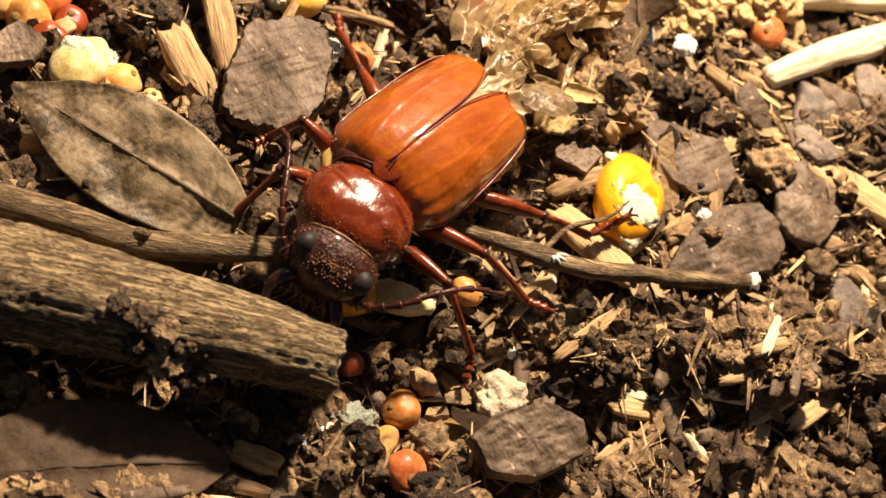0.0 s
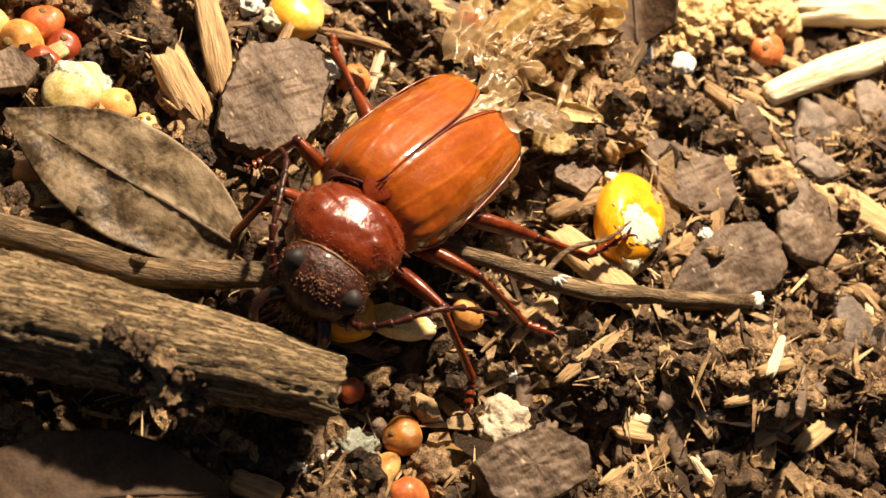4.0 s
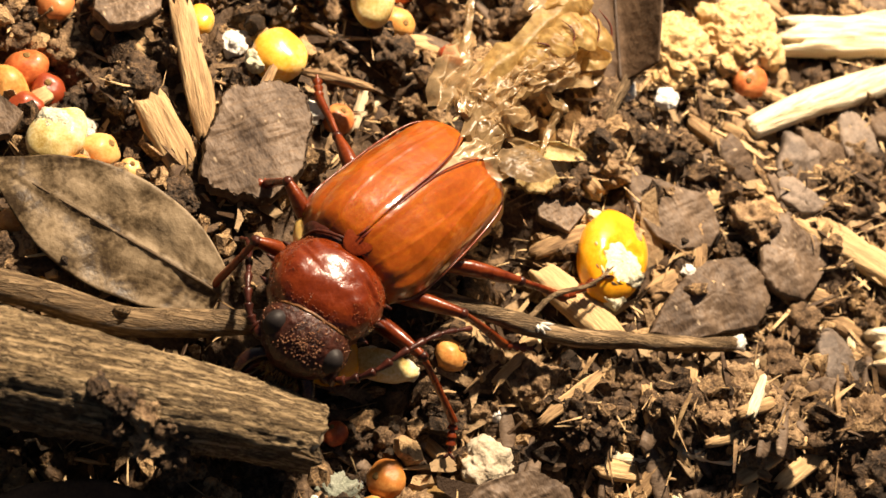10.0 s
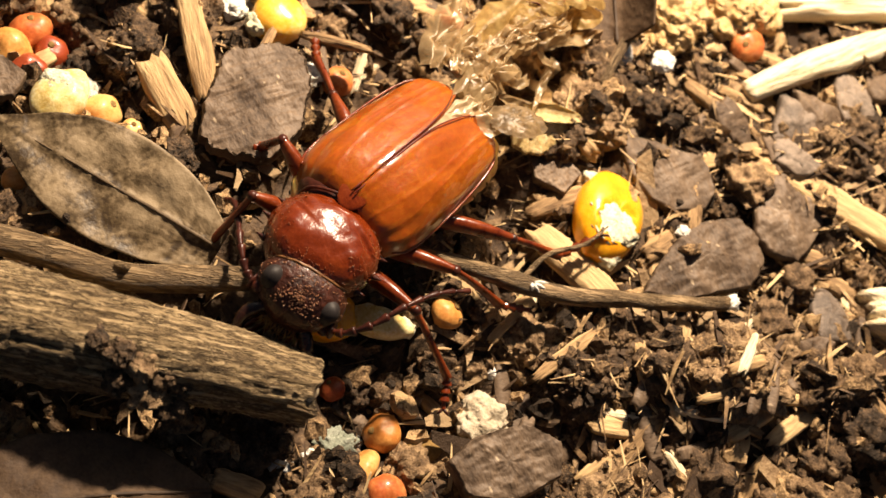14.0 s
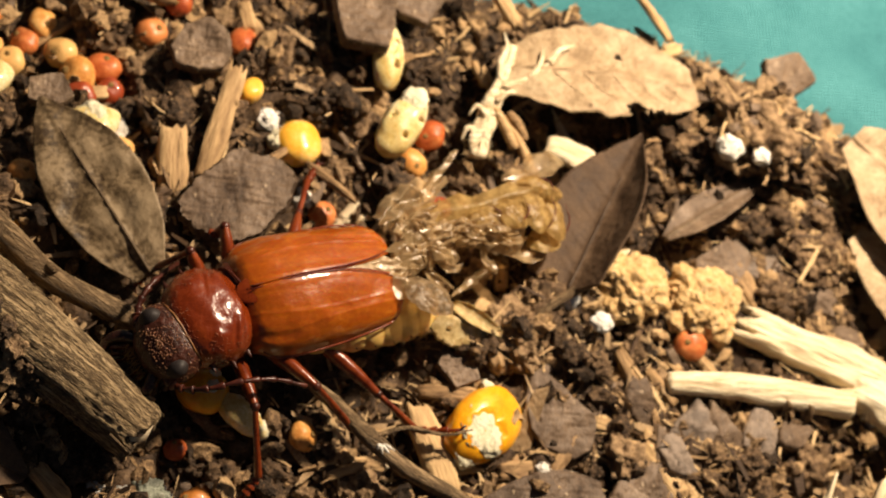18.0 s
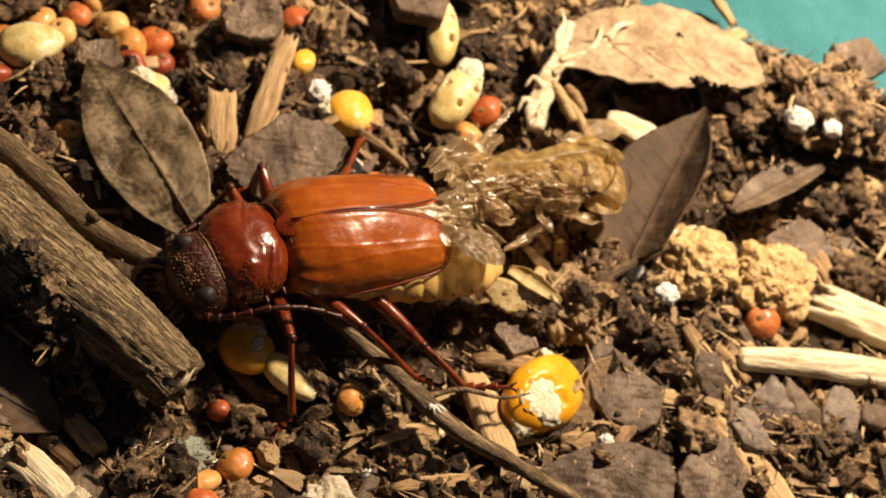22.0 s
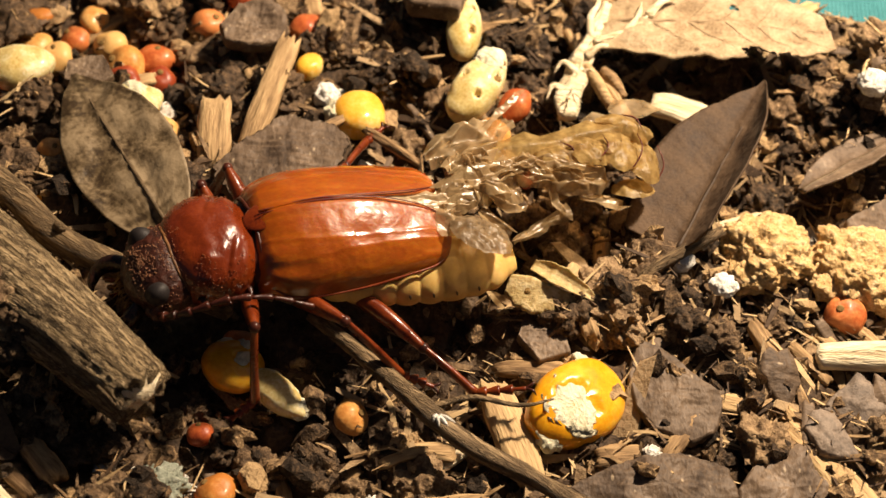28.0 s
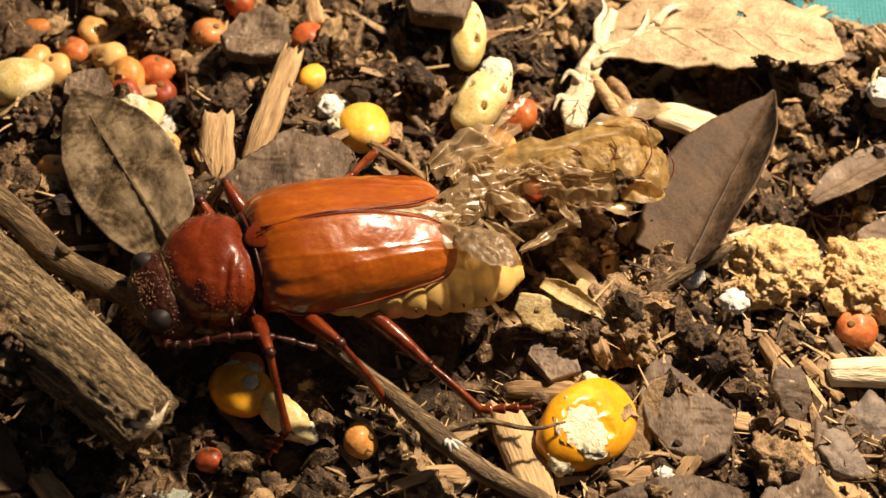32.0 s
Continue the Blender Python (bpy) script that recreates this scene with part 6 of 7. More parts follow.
# ---- crumpled wings ----
def film_sheet(path, widths, seed, crumple=0.6, cell=1.3, roll=0.0, twist=0.0, cup=0.0, fine=5):
    """A thin crushed membrane along a curve: flat facets that meet in creases."""
    rs = random.Random(seed)
    c0 = [Vector(p) for p in path]
    length = sum((b - a).length for a, b in zip(c0, c0[1:]))
    nu = max(3, int(length / cell))
    nv = max(2, int(2 * max(widths) / cell) + 1)
    c = spline(path, nu)
    node = []
    for i, p in enumerate(c):
        d = (c[min(i + 1, nu)] - c[max(i - 1, 0)]).normalized()
        w = d.cross(Vector((0, 0, 1))).normalized()
        up = w.cross(d)
        a = radians(roll + twist * i / nu)
        e, f = w * math.cos(a) + up * math.sin(a), up * math.cos(a) - w * math.sin(a)
        half = along(widths, i / nu) * rs.uniform(0.75, 1.2)
        row = []
        for j in range(nv + 1):
            v = j / nv * 2 - 1 + rs.uniform(-0.35, 0.35) * 2 / nv * (0 < j < nv)
            q = p + e * v * half + f * cup * v * v * half + d * rs.uniform(-0.35, 0.35) * cell
            q = q + f * crumple * ((0.55 if (i * 2 + j) % 2 else -0.55) + rs.uniform(-0.7, 0.7)) + e * rs.uniform(-0.3, 0.3) * crumple
            row.append(q)
        node.append(row)
    flip = [[rs.random() < 0.5 for j in range(nv)] for i in range(nu)]
    grid = []
    for ii in range(nu * fine + 1):
        i = min(ii // fine, nu - 1)
        s = ii / fine - i
        row = []
        for jj in range(nv * fine + 1):
            j = min(jj // fine, nv - 1)
            t = jj / fine - j
            a, b, g, h = node[i][j], node[i + 1][j], node[i][j + 1], node[i + 1][j + 1]
            if flip[i][j]:
                q = a + (b - a) * s + (h - b) * t if s > t else a + (g - a) * t + (h - g) * s
            else:
                q = a + (b - a) * s + (g - a) * t if s + t < 1 else h + (g - h) * (1 - s) + (b - h) * (1 - t)
            row.append(q)
        grid.append(row)
    bm = bmesh.new()
    out = []
    for ii, row in enumerate(grid):
        r = []
        for jj, q in enumerate(row):
            if 0 < ii < len(grid) - 1 and 0 < jj < len(row) - 1:
                q = q * 0.4 + (grid[ii - 1][jj] + grid[ii + 1][jj] + row[jj - 1] + row[jj + 1]) * 0.15
            q = q + Vector((0, 0, 0.06 * nz(q.x * 2.2 + seed, q.y * 2.2, q.z)))
            r.append(bm.verts.new(own(HIND, *q)))
        out.append(r)
    for a, b in zip(out, out[1:]):
        for j in range(len(a) - 1):
            bm.faces.new((a[j], b[j], b[j + 1], a[j + 1]))
    return bm


def lobe(c, rx, ry, yaw, high, seed, tilt=(0, 0), ribs=0.0, rough=0.12):
    """A domed scallop of folded membrane with its rim turned down."""
    bm = bmesh.new()
    m = mm(0, 0, 0, tilt[0], tilt[1], yaw).to_3x3()
    c = Vector(c)
    rings, n = 16, 56
    old = None
    for k in range(rings + 1):
        r = max(0.02, k / rings)
        row = []
        for j in range(n):
            a = 2 * math.pi * j / n
            edge = 1 + 0.16 * nz(math.cos(a) * 1.3 + seed, math.sin(a) * 1.3) + 0.05 * nz(math.cos(a) * 5, math.sin(a) * 5, seed)
            x, y = rx * r * edge * math.cos(a), ry * r * edge * math.sin(a)
            z = high * (1 - r ** 2.6) + rough * (1.6 * (0.2 - abs(nz(x * 0.8 + seed, y * 0.8))) + 0.8 * (0.2 - abs(nz(x * 2.0, y * 1.2, seed))))
            z += ribs * math.sin((math.atan2(y, x + rx * 1.3)) * 46 + 1.5 * nz(x, y, seed)) * min(1, r * 2)
            q = c + m @ Vector((x, y, z))
            row.append(bm.verts.new(own(HIND, *q)))
        if old:
            for j in range(n):
                bm.faces.new((old[j], old[(j + 1) % n], row[(j + 1) % n], row[j]))
        else:
            bm.faces.new(row)
        old = row
    return bm


def wings():
    left = part("hind_wing", film_sheet([(3.0, 10.4, 5.6), (6.7, 11.8, 6.0), (10.2, 13.2, 6.0), (13.8, 14.7, 6.0), (16.6, 15.4, 6.0)], [1.4, 1.8, 1.7, 1.8, 1.5], 3, 0.32, 1.7, roll=-14, cup=-0.35), WINGO, beetle, "crumpled amber wing fold curled over at its tip")
    for k, (c, rx, ry, yaw, high, tilt) in enumerate((((18.0, 11.6, 3.0), 2.0, 1.7, 30, 0.7, (-22, 14)), ((18.4, 14.0, 4.3), 2.1, 3.0, 8, 0.9, (-8, 22)), ((16.3, 14.0, 5.3), 2.1, 2.7, 0, 0.9, (-12, 12)), ((13.8, 13.2, 5.7), 2.0, 1.9, -10, 0.8, (-16, 8)), ((10.6, 12.4, 5.6), 2.2, 1.4, 20, 0.7, (-16, 0)), ((17.0, 16.2, 5.6), 2.6, 1.1, -14, 0.6, (14, 8)))):
        part("fold", lobe(c, rx, ry, yaw, high, 3.1 * k + 2, tilt, 0.012, 0.22), WINGO, left, "amber scallop of the curled wing tip")
    for pts in ([(14.9, 14.6, 6.4), (15.3, 13.2, 6.5), (14.4, 12.0, 6.2), (13.0, 11.8, 5.9)], [(17.9, 15.2, 6.3), (18.3, 13.6, 6.2), (17.6, 12.0, 5.6), (16.2, 11.3, 5.0)], [(16.6, 17.2, 6.3), (17.8, 16.8, 6.4), (18.4, 15.8, 6.2)], [(19.9, 15.2, 5.0), (20.5, 13.4, 4.4), (19.7, 11.6, 3.6)], [(11.2, 13.4, 6.4), (12.3, 12.7, 6.4), (12.2, 11.6, 5.9)]):
        part("vein", tube([own(HIND, *p) for p in pts], [0.03, 0.10, 0.10, 0.03], n=16, sides=6, flat=0.6), SEAM, left, "dark red crease of the folded wing")
    clear = "crumpled clear brownish wing membrane"
    right = part("hind_wing", film_sheet([(1.4, 6.4, 6.2), (3.4, 8.0, 6.3), (5.6, 9.2, 6.0), (7.9, 10.4, 5.9)], [1.6, 2.4, 2.0, 1.2], 8, 0.5, 1.3, roll=-8), WINGD, beetle, clear)
    for k, (c, rx, ry, yaw, high, tilt) in enumerate((((3.3, 9.9, 5.9), 2.1, 1.7, 20, 0.9, (-10, 5)), ((5.4, 8.7, 5.5), 1.9, 1.4, -20, 0.9, (-14, 0)), ((2.6, 7.4, 5.9), 1.7, 1.5, 40, 0.8, (-8, 0)), ((7.0, 8.0, 4.7), 1.4, 1.1, 50, 0.8, (-14, 10)), ((6.6, 10.4, 5.7), 1.8, 1.2, 10, 0.7, (-10, 0)))):
        part("fold", lobe(c, rx, ry, yaw, high, 5.3 * k + 1, tilt, 0.0, 0.30), WINGD, right, "clear brown bulge of the crushed wing")
    part("fold", lobe((4.7, 3.2, 5.9), 2.8, 2.2, -14, 0.6, 21.0, (-20, 10), 0.055, 0.30), FANF, right, "brown fan lobe with fine ribs")
    for path, widths, sd, cr, cell, roll, mat in (
            ([(0.0, 10.4, 6.0), (2.0, 12.6, 6.0), (4.6, 14.6, 5.4), (6.8, 17.4, 4.4)], [0.9, 1.8, 1.8, 0.8], 12, 0.7, 1.0, -10, WING),
            ([(2.4, 12.2, 5.6), (4.0, 11.4, 6.0), (6.2, 12.8, 5.6)], [1.0, 1.5, 0.7], 14, 0.6, 0.9, 10, WING),
            ([(7.2, 9.8, 6.0), (10.2, 10.3, 5.9), (13.2, 10.6, 5.4), (15.6, 11.4, 4.6)], [1.0, 1.5, 1.5, 0.8], 16, 0.75, 0.9, -14, WING),
            ([(8.6, 11.4, 6.0), (11.4, 11.4, 5.8), (14.0, 11.6, 5.2)], [0.8, 1.2, 0.8], 17, 0.6, 1.1, 10, WINGD),
            ([(13.2, 9.6, 4.0), (15.2, 9.6, 3.6), (17.4, 10.0, 2.8)], [0.7, 1.1, 0.6], 19, 0.5, 1.0, 10, WING),
            ([(10.8, 9.9, 5.4), (11.0, 8.2, 4.5), (12.0, 7.6, 4.0)], [0.5, 0.8, 0.5], 20, 0.35, 0.7, 20, WING),
            ([(12.4, 7.9, 4.0), (10.8, 7.0, 3.7), (9.2, 5.6, 3.6), (7.6, 4.2, 4.2)], [0.7, 0.5, 0.45, 0.3], 23, 0.25, 0.6, 20, WINGD),
            ([(1.0, 4.2, 6.4), (2.6, 3.6, 6.2), (4.2, 3.8, 5.9)], [0.8, 1.2, 0.8], 24, 0.35, 0.8, -10, WING),
            ([(4.6, 6.4, 5.4), (6.0, 5.6, 4.9), (7.4, 4.6, 4.2)], [0.9, 1.1, 0.6], 26, 0.5, 0.9, 10, WINGD),
            ([(16.4, 18.8, 4.4), (18.6, 20.6, 4.0), (20.4, 21.8, 2.8)], [1.4, 1.9, 1.1], 25, 0.28, 1.5, 10, WING),
            ([(13.4, 17.2, 4.6), (15.4, 18.0, 4.6), (17.2, 18.6, 4.2)], [0.8, 1.1, 0.9], 27, 0.4, 1.1, 10, WING),
            ([(1.6, 9.0, 6.6), (3.6, 10.8, 6.6), (5.2, 11.2, 6.3)], [0.7, 1.1, 0.6], 41, 0.55, 0.6, 0, WINGD),
            ([(3.2, 7.4, 6.4), (5.0, 8.4, 6.4), (7.0, 9.4, 6.2)], [0.6, 0.9, 0.6], 42, 0.5, 0.6, 0, WING),
            ([(5.2, 10.2, 6.4), (7.6, 10.8, 6.4), (9.8, 11.2, 6.4)], [0.5, 0.9, 0.6], 43, 0.5, 0.6, 0, WING),
            ([(8.8, 9.6, 5.8), (11.4, 9.9, 5.8), (14.2, 10.2, 5.2)], [0.6, 1.0, 0.6], 45, 0.6, 0.6, -8, WINGD),
            ([(1.8, 5.0, 6.3), (3.0, 6.2, 6.2), (4.6, 6.8, 5.9)], [0.6, 1.0, 0.6], 46, 0.45, 0.6, 0, WINGD),
            ([(5.4, 7.2, 5.8), (7.2, 6.8, 5.2), (8.6, 7.2, 4.8)], [0.5, 0.8, 0.4], 47, 0.5, 0.6, 0, WING),
            ([(10.2, 12.0, 6.2), (12.6, 12.2, 6.2), (14.6, 11.8, 5.8)], [0.5, 0.8, 0.4], 48, 0.5, 0.6, 0, WING),
            ([(4.4, 14.4, 5.6), (6.2, 17.0, 6.2), (8.0, 19.6, 6.0)], [0.5, 0.35, 0.45], 29, 0.3, 0.6, 30, WING)):
        part("pleat", film_sheet(path, widths, sd, cr, cell, roll), mat, right if path[0][1] < 10 else left, clear)
    rs = random.Random(77)
    for k in range(16):
        u = rs.random()
        c = Vector((lerp(1.8, 15.0, u), lerp(7.6, 12.0, u) + rs.uniform(-1.8, 2.2) * (1 - 0.3 * u), lerp(6.4, 5.6, u) + rs.uniform(-0.3, 0.4)))
        if 7.0 < c.x < 10.5 and c.y < 9.4:
            c.y = 10.6
        a, r = rs.uniform(0, math.pi), rs.uniform(0.8, 1.4)
        d = Vector((math.cos(a), math.sin(a), rs.uniform(-0.25, 0.25))) * r
        part("pleat", film_sheet([c - d, c + Vector((0, 0, 0.3)), c + d], [0.4, rs.uniform(0.6, 1.0), 0.3], 100 + k, 0.45, 0.5, rs.uniform(-30, 30)), (WING, WINGD)[k % 2], right if c.y < 10 else left, "small crumpled fold of membrane")
    part("wing_root", film_sheet([(-1.6, 5.3, 6.7), (0.8, 5.7, 6.5), (2.4, 6.0, 6.2), (3.2, 7.0, 5.8)], [0.7, 1.0, 1.2, 0.8], 31, 0.2, 0.6, roll=-8), ROOTF, right, "pale folded root of the wing")


wings()
part("wing_base", tube([(-3, 0, 7.0), (-8, 0, 6.75), (-12, 0.1, 5.2), (-14.4, 0.3, 4.4), (-16, 0.6, 4.0)], [0.9, 1.5, 1.5, 1.3, 0.8], n=40, sides=18, rough=0.06), ROOTF, beetle, "pale folded wing base between the wing cases")

# ---- crumbly soil heaped in the gaps between the things ----
def loose_clumps():
    """Knobbly clumps of eight makes, laid only where bare soil lies open from above."""
    bpy.context.view_layer.update()
    graph = bpy.context.evaluated_depsgraph_get()
    rs = random.Random(63)
    makes, spots = [], []

    def bare(x, y):
        hit, _, _, _, ob, _ = scene.ray_cast(graph, Vector((x * S, y * S, 0.06)), Vector((0, 0, -1)))
        return hit and ob.name in ("ground", "soil_crumbs", "bark_fibres", "bark_shreds")
    for k in range(4000):
        x, y, r = rs.uniform(-48, 60), rs.uniform(-40, 40), rs.uniform(1.1, 2.5)
        if y > np.interp(x, EDGE_X, EDGE_Y) - 5 or (((x + 9) * 0.94 + (y - 2) * 0.34) / 18) ** 2 + ((-(x + 9) * 0.34 + (y - 2) * 0.94) / 8.5) ** 2 < 1:
            continue
        if any(math.hypot(x - a, y - b) < 0.72 * (r + c) for a, b, c in spots):
            continue
        if all(bare(x + r * 0.9 * math.cos(q), y + r * 0.9 * math.sin(q)) for q in (0, 1.05, 2.1, 3.14, 4.2, 5.25)):
            spots.append((x, y, r))
        if len(spots) == 190:
            break
    for k, (x, y, r) in enumerate(spots):
        m = mm(x, y, level(x, y, r) + r * 0.22, rs.uniform(-25, 25), rs.uniform(-25, 25), rs.uniform(0, 360)) @ Matrix.Scale(r / 2, 4)
        if k < 8:
            ob = part("soil_clump", clod(2.0, 90 + k * 7.7, 4, 0.62, 0.8, 0.8, 2.2, 0.8), CLOD)
            tagged(ob, "small dark crumbly clump of soil", "soil clump", "soil clumps")
            makes.append(ob)
        else:
            ob = makes[k % 8].copy()
            scene.collection.objects.link(ob)
        ob.matrix_basis = m


loose_clumps()

# ---- motion of the beetle: seconds, place in mm, roll, pitch and yaw ----
def body_rows():
    return [(t, mm(x, y, z, rx, ry, rz)) for t, x, y, z, rx, ry, rz in (
    (0, -10.65, -0.47, 0.01, -1.5, -1.5, 199.8), (0.5, -10.69, -0.41, 0.01, -1.3, -1.4, 199.7), (1, -10.70, -0.45, 0.00, -1.3, -1.4, 199.5), (1.5, -10.77, -0.44, -0.01, -1.1, -1.4, 199.5),
    (2, -10.90, -0.31, -0.02, -0.4, -1.2, 199.5), (2.5, -10.95, -0.28, -0.03, 0.1, -1.1, 199.4), (4.5, -10.95, -0.21, -0.05, 0.4, -0.9, 199.2), (5, -10.98, -0.22, -0.07, 0.3, -1.0, 198.8),
    (5.5, -11.02, -0.18, -0.06, 0.5, -1.1, 199.3), (6, -11.04, -0.19, -0.06, 0.9, -1.0, 199.1), (6.5, -11.06, -0.22, -0.06, 1.1, -1.1, 199.2), (7, -11.05, -0.23, -0.05, 1.0, -1.1, 199.2),
    (7.5, -11.06, -0.21, -0.05, 0.9, -1.0, 199.1), (8, -11.10, -0.41, -0.02, 0.3, -0.4, 200.3), (8.5, -11.11, -0.35, 0.00, -0.4, 0.1, 200.0), (9, -11.16, -0.35, -0.00, -0.6, 0.0, 198.8),
    (9.5, -11.15, -0.44, -0.01, -0.7, -0.2, 198.6), (10, -11.21, -0.42, -0.01, -0.6, -0.3, 198.6), (10.5, -11.20, -0.43, -0.01, -0.6, -0.4, 198.8), (11, -11.21, -0.41, -0.01, -0.6, -0.5, 198.8),
    (11.5, -11.17, -0.42, -0.02, -0.6, -0.6, 198.7), (12, -11.17, -0.35, -0.02, -0.6, -0.6, 198.6), (12.5, -11.19, -0.28, -0.02, -0.5, -0.6, 199.0), (13, -11.22, -0.32, -0.04, -0.5, -0.7, 198.8),
    (13.5, -11.21, -0.28, -0.05, -0.5, -0.7, 199.1), (15.5, -11.43, 0.19, -0.03, -0.1, -0.4, 199.7), (16, -11.53, 0.11, -0.06, -0.2, -0.2, 200.5), (16.5, -11.54, 0.38, -0.06, -0.1, -0.1, 200.1),
    (17, -11.49, 0.47, -0.07, -0.0, -0.1, 200.1), (17.5, -11.54, 0.44, -0.08, -0.1, 0.1, 200.2), (18, -11.52, 0.44, -0.09, -0.3, 0.2, 200.4), (18.5, -11.42, 0.35, -0.11, -0.6, 0.4, 201.1),
    (19, -11.53, 0.96, -0.05, -0.5, 0.5, 201.1), (19.5, -11.56, 1.08, -0.07, -0.2, -0.2, 200.5), (20, -11.61, 0.93, -0.08, -0.4, -0.6, 200.4), (20.5, -11.59, 0.92, -0.06, -0.4, -0.6, 200.2),
    (21, -11.61, 0.82, -0.05, -0.6, -0.4, 200.3), (21.5, -11.64, 0.84, -0.02, -0.7, 0.1, 200.0), (22, -12.00, 1.50, 0.06, -0.4, 0.7, 198.6), (22.5, -12.14, 1.96, 0.08, -0.1, 0.4, 199.7),
    (23, -12.43, 1.88, 0.02, -0.1, -0.1, 199.0), (23.5, -12.49, 1.95, -0.01, 0.1, -0.6, 198.6), (24, -12.62, 1.91, -0.04, 0.2, -0.7, 198.4), (24.5, -12.62, 1.75, -0.06, 0.2, -0.5, 198.8),
    (25, -12.57, 1.67, -0.05, 0.0, -0.2, 198.8), (25.5, -12.56, 1.60, -0.05, -0.1, -0.1, 198.7), (27.5, -12.52, 1.51, -0.06, -0.2, -0.1, 199.2), (28, -12.48, 1.45, -0.07, -0.3, -0.1, 199.3),
    (28.5, -12.48, 1.43, -0.07, -0.3, -0.2, 199.2), (29, -12.46, 1.41, -0.08, -0.3, -0.2, 199.4), (29.5, -12.41, 1.38, -0.07, -0.2, -0.1, 199.3), (30, -12.47, 1.23, -0.07, -0.3, 0.0, 199.4),
    (30.5, -12.81, 2.11, 0.10, 0.3, 0.7, 199.9), (31, -12.65, 2.68, 0.23, 0.5, 1.1, 197.7), (31.5, -12.44, 2.85, 0.29, 0.4, 1.2, 197.4), (32, -12.68, 2.06, 0.20, -0.7, 1.6, 198.7),
    )]


# pitch and yaw of head and pronotum about the waist
def front_rows():
    return [(t, mm(0.5, 0, 6) @ pose(0, 0, 0, 0, 0, rz) @ pose(0, 0, 0, 0, ry, 0) @ mm(-0.5, 0, -6)) for t, ry, rz in (
    (0, -1.5, 13.7), (0.5, -1.7, 14.4), (1, -2.2, 14.4), (1.5, -2.6, 14.3), (2, -3.3, 13.8), (2.5, -4.3, 13.0),
    (4.5, -4.3, 12.2), (5, -4.2, 12.2), (5.5, -3.9, 12.4), (6, -3.6, 12.7), (6.5, -3.5, 12.7), (7, -3.7, 12.8),
    (7.5, -4.2, 12.7), (8, -4.8, 13.6), (8.5, -3.3, 14.6), (9, -2.7, 14.5), (9.5, -2.0, 14.4), (10, -1.6, 14.4),
    (10.5, -1.2, 14.5), (11, -0.9, 14.6), (11.5, -0.6, 14.7), (12, -0.3, 15.0), (12.5, -0.0, 15.1), (13, -0.0, 15.4),
    (13.5, -0.7, 15.5), (15.5, -3.3, 12.5), (16, -4.2, 11.5), (16.5, -4.1, 13.1), (17, -3.9, 12.7), (17.5, -3.8, 12.4),
    (18, -3.7, 12.1), (18.5, -3.1, 12.1), (19, 0.5, 13.2), (19.5, 1.3, 13.2), (20, 1.8, 13.4), (20.5, 2.2, 13.6),
    (21, 1.8, 12.7), (21.5, 1.8, 12.2), (22, -0.0, 9.0), (22.5, -0.1, 5.0), (23, 0.3, 4.9), (23.5, 1.7, 5.4),
    (24, 1.7, 5.6), (24.5, 1.3, 5.3), (25, 1.0, 4.7), (25.5, 1.1, 5.7), (27.5, -0.2, 5.0), (28, -0.5, 4.9),
    (28.5, -0.4, 5.2), (29, -0.8, 4.9), (29.5, -0.3, 4.9), (30, 0.7, 4.5), (30.5, 5.3, 3.4), (31, 5.6, -0.2),
    (31.5, 6.2, -2.0), (32, 7.9, 3.1),
    )]

FEET = {
    "front_left": [(0, -7.9, -15.2, -0.6), (13.5, -8.1, -15.1, -0.6), (16, -8.5, -15.3, -0.6), (19, -9.3, -14.0, -0.6), (21.5, -9.5, -13.6, -0.6), (22.5, -10.8, -11.4, -0.6), (28, -12.1, -9.9, -0.6), (30.5, -12.1, -9.9, -0.6), (32, -10.3, -10.2, -0.6)],
    "mid_left": [(0, -1.3, -12.7, -0.6), (8, -1.8, -12.6, -0.6), (8.6, -0.8, -10.9, -0.6), (16, -0.8, -11.3, -0.6), (19, 0.1, -8.3, -0.4), (21.5, 0.2, -8.0, -0.4), (23, 0.6, -6.6, -0.4), (28, -0.9, -6.7, -0.4), (32, -2.9, -7.1, -0.4)],
    "hind_left": [(0, 7.0, -9.6, -0.3), (8, 6.3, -9.5, -0.3), (28, 6.4, -9.1, -0.3), (32, 5.5, -8.3, -0.3)],
    "front_right": [(0, -22.3, 2.3, 0.4), (14, -22.3, 2.4, 0.4), (17, -20.4, 4.6, 0.4), (32, -20.4, 4.6, 0.4)],
    "mid_right": [(0, -15.8, 7.6, 1.6), (8, -15.6, 7.8, 1.6), (8.6, -13.4, 9.0, 1.6), (19, -14.4, 8.6, 1.6), (28, -17.8, 8.9, 1.6), (32, -18.6, 9.6, 1.6)],
    "hind_right": [(0, -5.4, 16.8, 0.4), (32, -5.4, 16.8, 0.4)],
}
TIPS = {
    "left": [(0, -4.5, -13.5, 4.5), (6, -5.8, -12.7, 4.8), (8.0, -5.6, -12.8, 5.0), (8.7, -7.1, -9.8, 5.4), (13.5, -7.7, -10.5, 5.2), (19, -9.4, -7.0, 5.0), (21.5, -9.7, -7.6, 5.0), (22.5, -10.1, -4.6, 5.6), (28, -9.0, -5.0, 5.0), (31, -8.0, -5.4, 5.0), (32, -4.3, -6.3, 4.5)],
    "right": [(0, -16.2, 5.9, 5.0), (8.0, -15.7, 6.3, 5.0), (8.7, -19.0, 1.0, 3.0), (13.5, -19.7, 1.0, 3.0), (32, -20.0, 2.0, 3.0)],
}


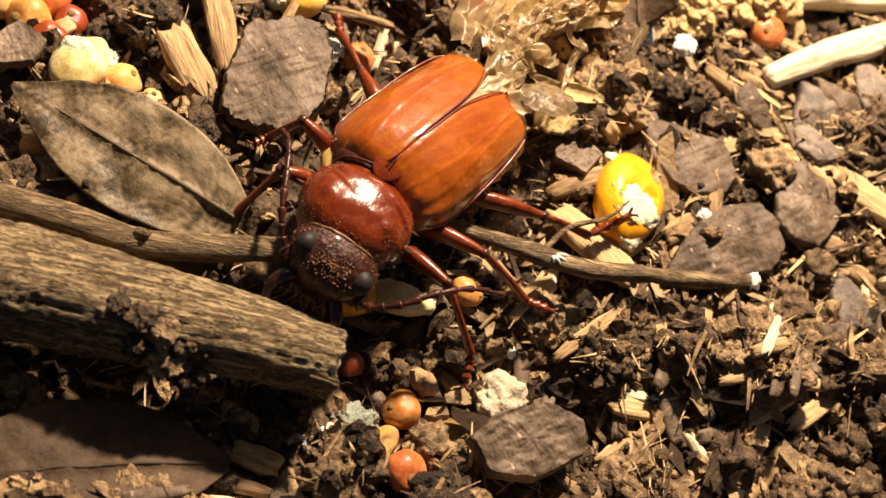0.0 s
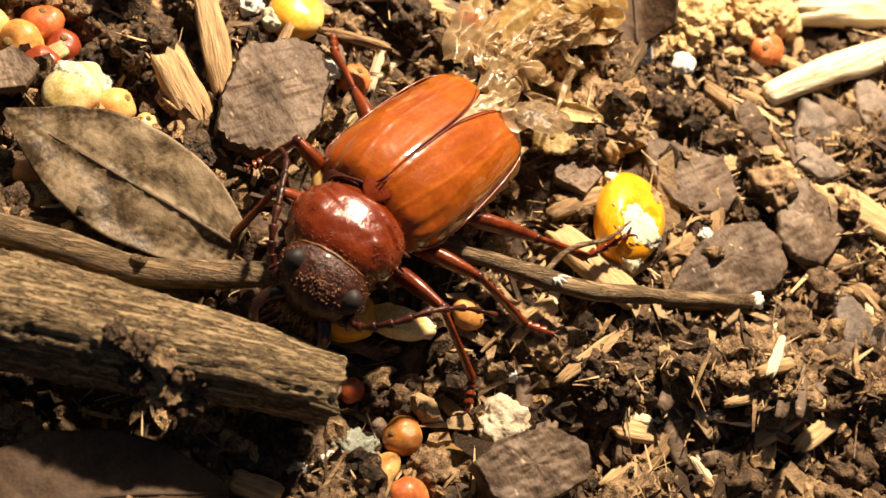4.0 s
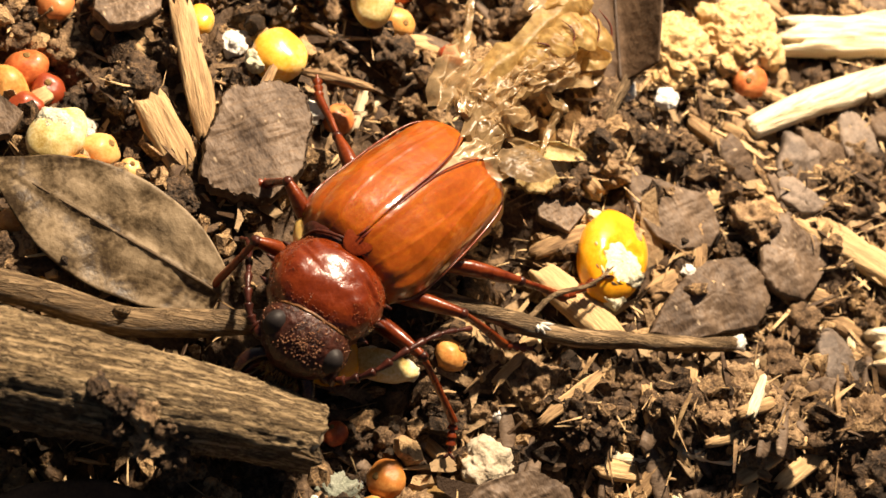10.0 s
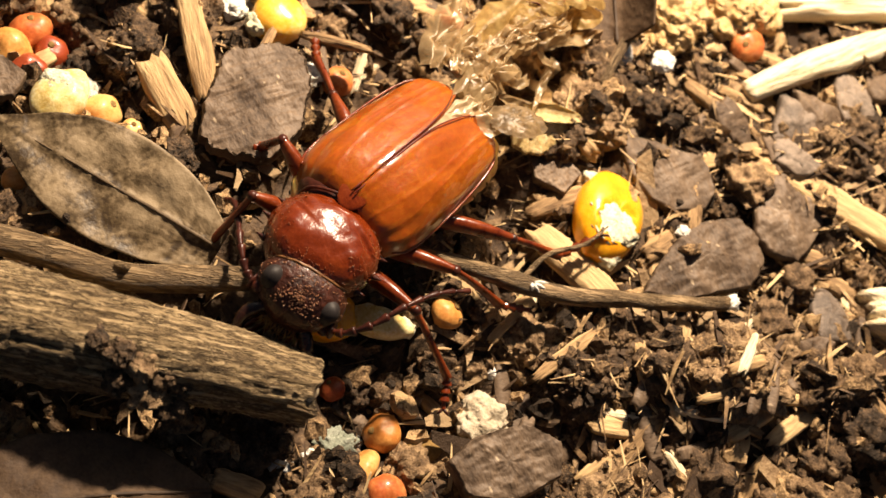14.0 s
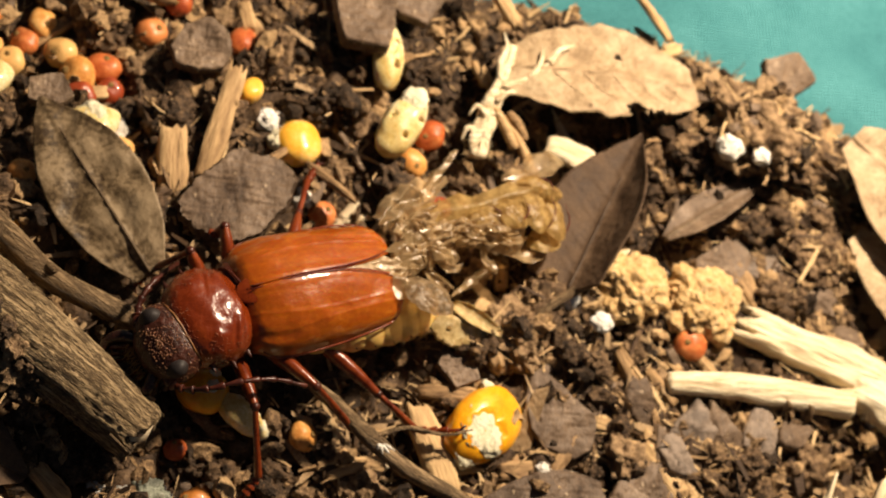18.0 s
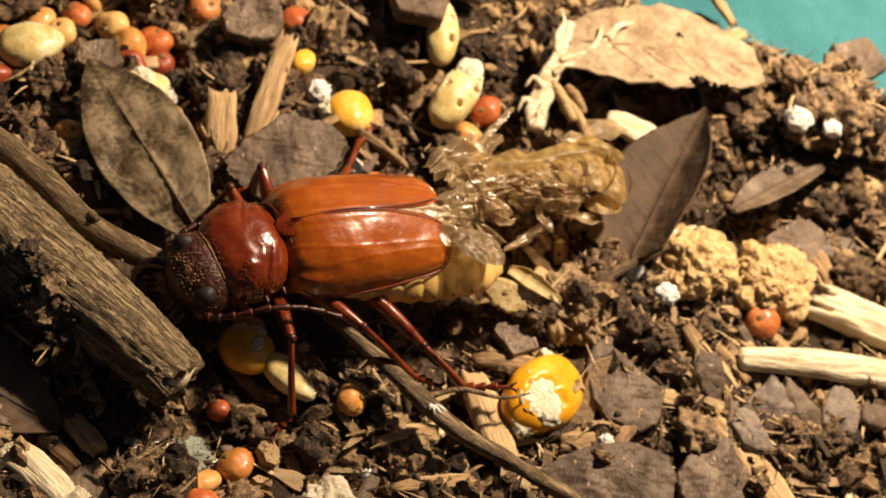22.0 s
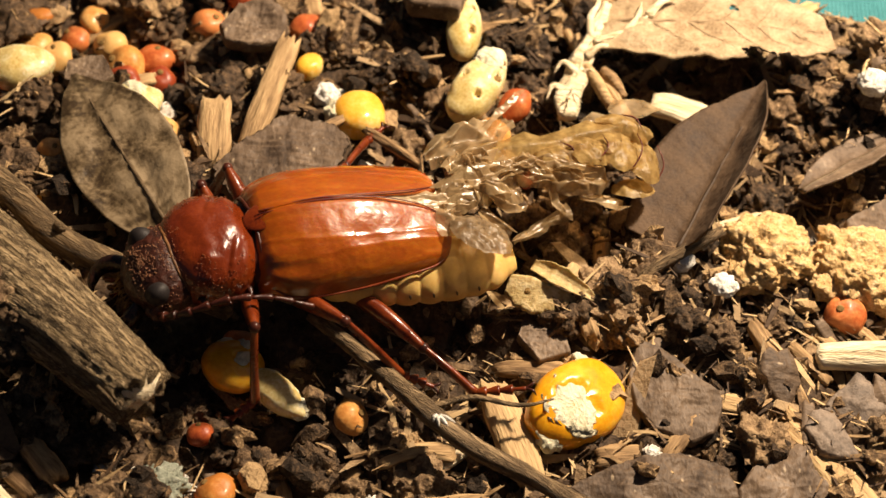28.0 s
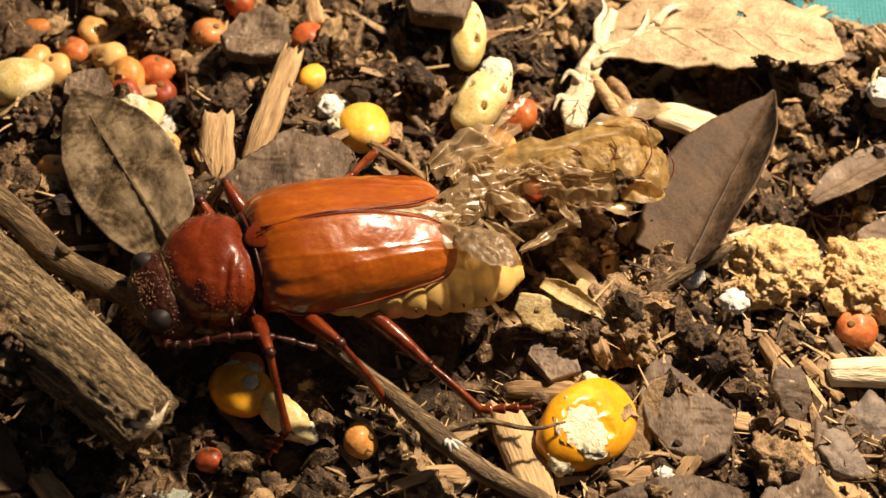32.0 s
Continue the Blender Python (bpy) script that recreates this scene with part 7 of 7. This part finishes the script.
def between(rows, t):
    for (a, *p), (b, *q) in zip(rows, rows[1:]):
        if t <= b:
            k = max(0.0, (t - a) / (b - a))
            return Vector([lerp(u, v, k) for u, v in zip(p, q)])
    return Vector(rows[-1][1:])


def aimed(rest_from, rest_to, goal):
    """The turn about rest_from that points rest_to at goal."""
    a, b = Vector(rest_to) - Vector(rest_from), Vector(goal) - Vector(rest_from)
    m = a.rotation_difference(b).to_matrix().to_4x4()
    return mm(*rest_from) @ m @ mm(*(-Vector(rest_from)))


def bent(base, knee, ankle, goal, side):
    """Poses of femur and shank that bring the ankle to goal; the knee bends up and outwards."""
    l1, l2 = (knee - base).length, (ankle - knee).length
    d = goal - base
    far = max(abs(l1 - l2) + 0.2, min(d.length, (l1 + l2) * 0.995))
    d.normalize()
    a = (l1 * l1 - l2 * l2 + far * far) / (2 * far)
    h = math.sqrt(max(0.0, l1 * l1 - a * a))
    pole = Vector((0, 0.35 * side, 1))
    pole = (pole - d * pole.dot(d)).normalized()
    bend, foot = base + d * a + pole * h, base + d * far
    r1 = (knee - base).rotation_difference(bend - base).to_matrix()
    r2 = (ankle - knee).rotation_difference(r1.inverted() @ (foot - bend)).to_matrix()

    def about(p, r):
        return mm(*p) @ r.to_4x4() @ mm(*(-p))
    return about(base, r1), about(knee, r2)


def motions():
    body, front = body_rows(), front_rows()
    walk(beetle, body)
    walk(pronotum_ob, front)
    walk(head_ob, [(t, f @ LEAN) for t, f in front])
    walk(abdomen_ob, [(0, mm(4.2, -1.0, 0.2)), (13.5, mm(4.0, -1.0, 0.2)), (17, mm(1.8, -0.4, 0.1)), (22.5, mm(0, 0, 0)), (32, mm(0, 0, 0))])
    for key, (ob, low, base, knee, ankle) in LEGS.items():
        upper, lower = [], []
        for t, m in body:
            a, b = bent(base, knee, ankle, own(m.inverted(), *between(FEET[key], t)), 1 if base.y > 0 else -1)
            upper.append((t, a))
            lower.append((t, b))
        walk(ob, upper)
        for piece in low:
            walk(piece, lower)
    for key, ob, sock, rest in (("left", ant_l, SOCK_L, (-0.4, 10.2, 4.4)), ("right", ant_r, SOCK_R, (0.4, -8.2, 4.6))):
        walk(ob, [(t, f @ aimed(sock, rest, own((m @ f).inverted(), *between(TIPS[key], t)))) for (t, m), (_, f) in zip(body, front)])
    # the dry leaf is shoved a little as the beetle shifts its weight
    still = moving["leaf"].matrix_basis.copy()
    walk(moving["leaf"], [(0, still), (13.5, still), (16.5, mm(1.0, 2.2, 0.3) @ still), (32, mm(1.0, 2.2, 0.3) @ still)])
    # the thin twig is pushed a little by a leg
    still = moving["twig"].matrix_basis.copy()
    walk(moving["twig"], [(0, mm(0, 0.4, 0.4) @ still), (8.0, mm(0, 0.4, 0.4) @ still), (8.6, still), (32, still)])


motions()
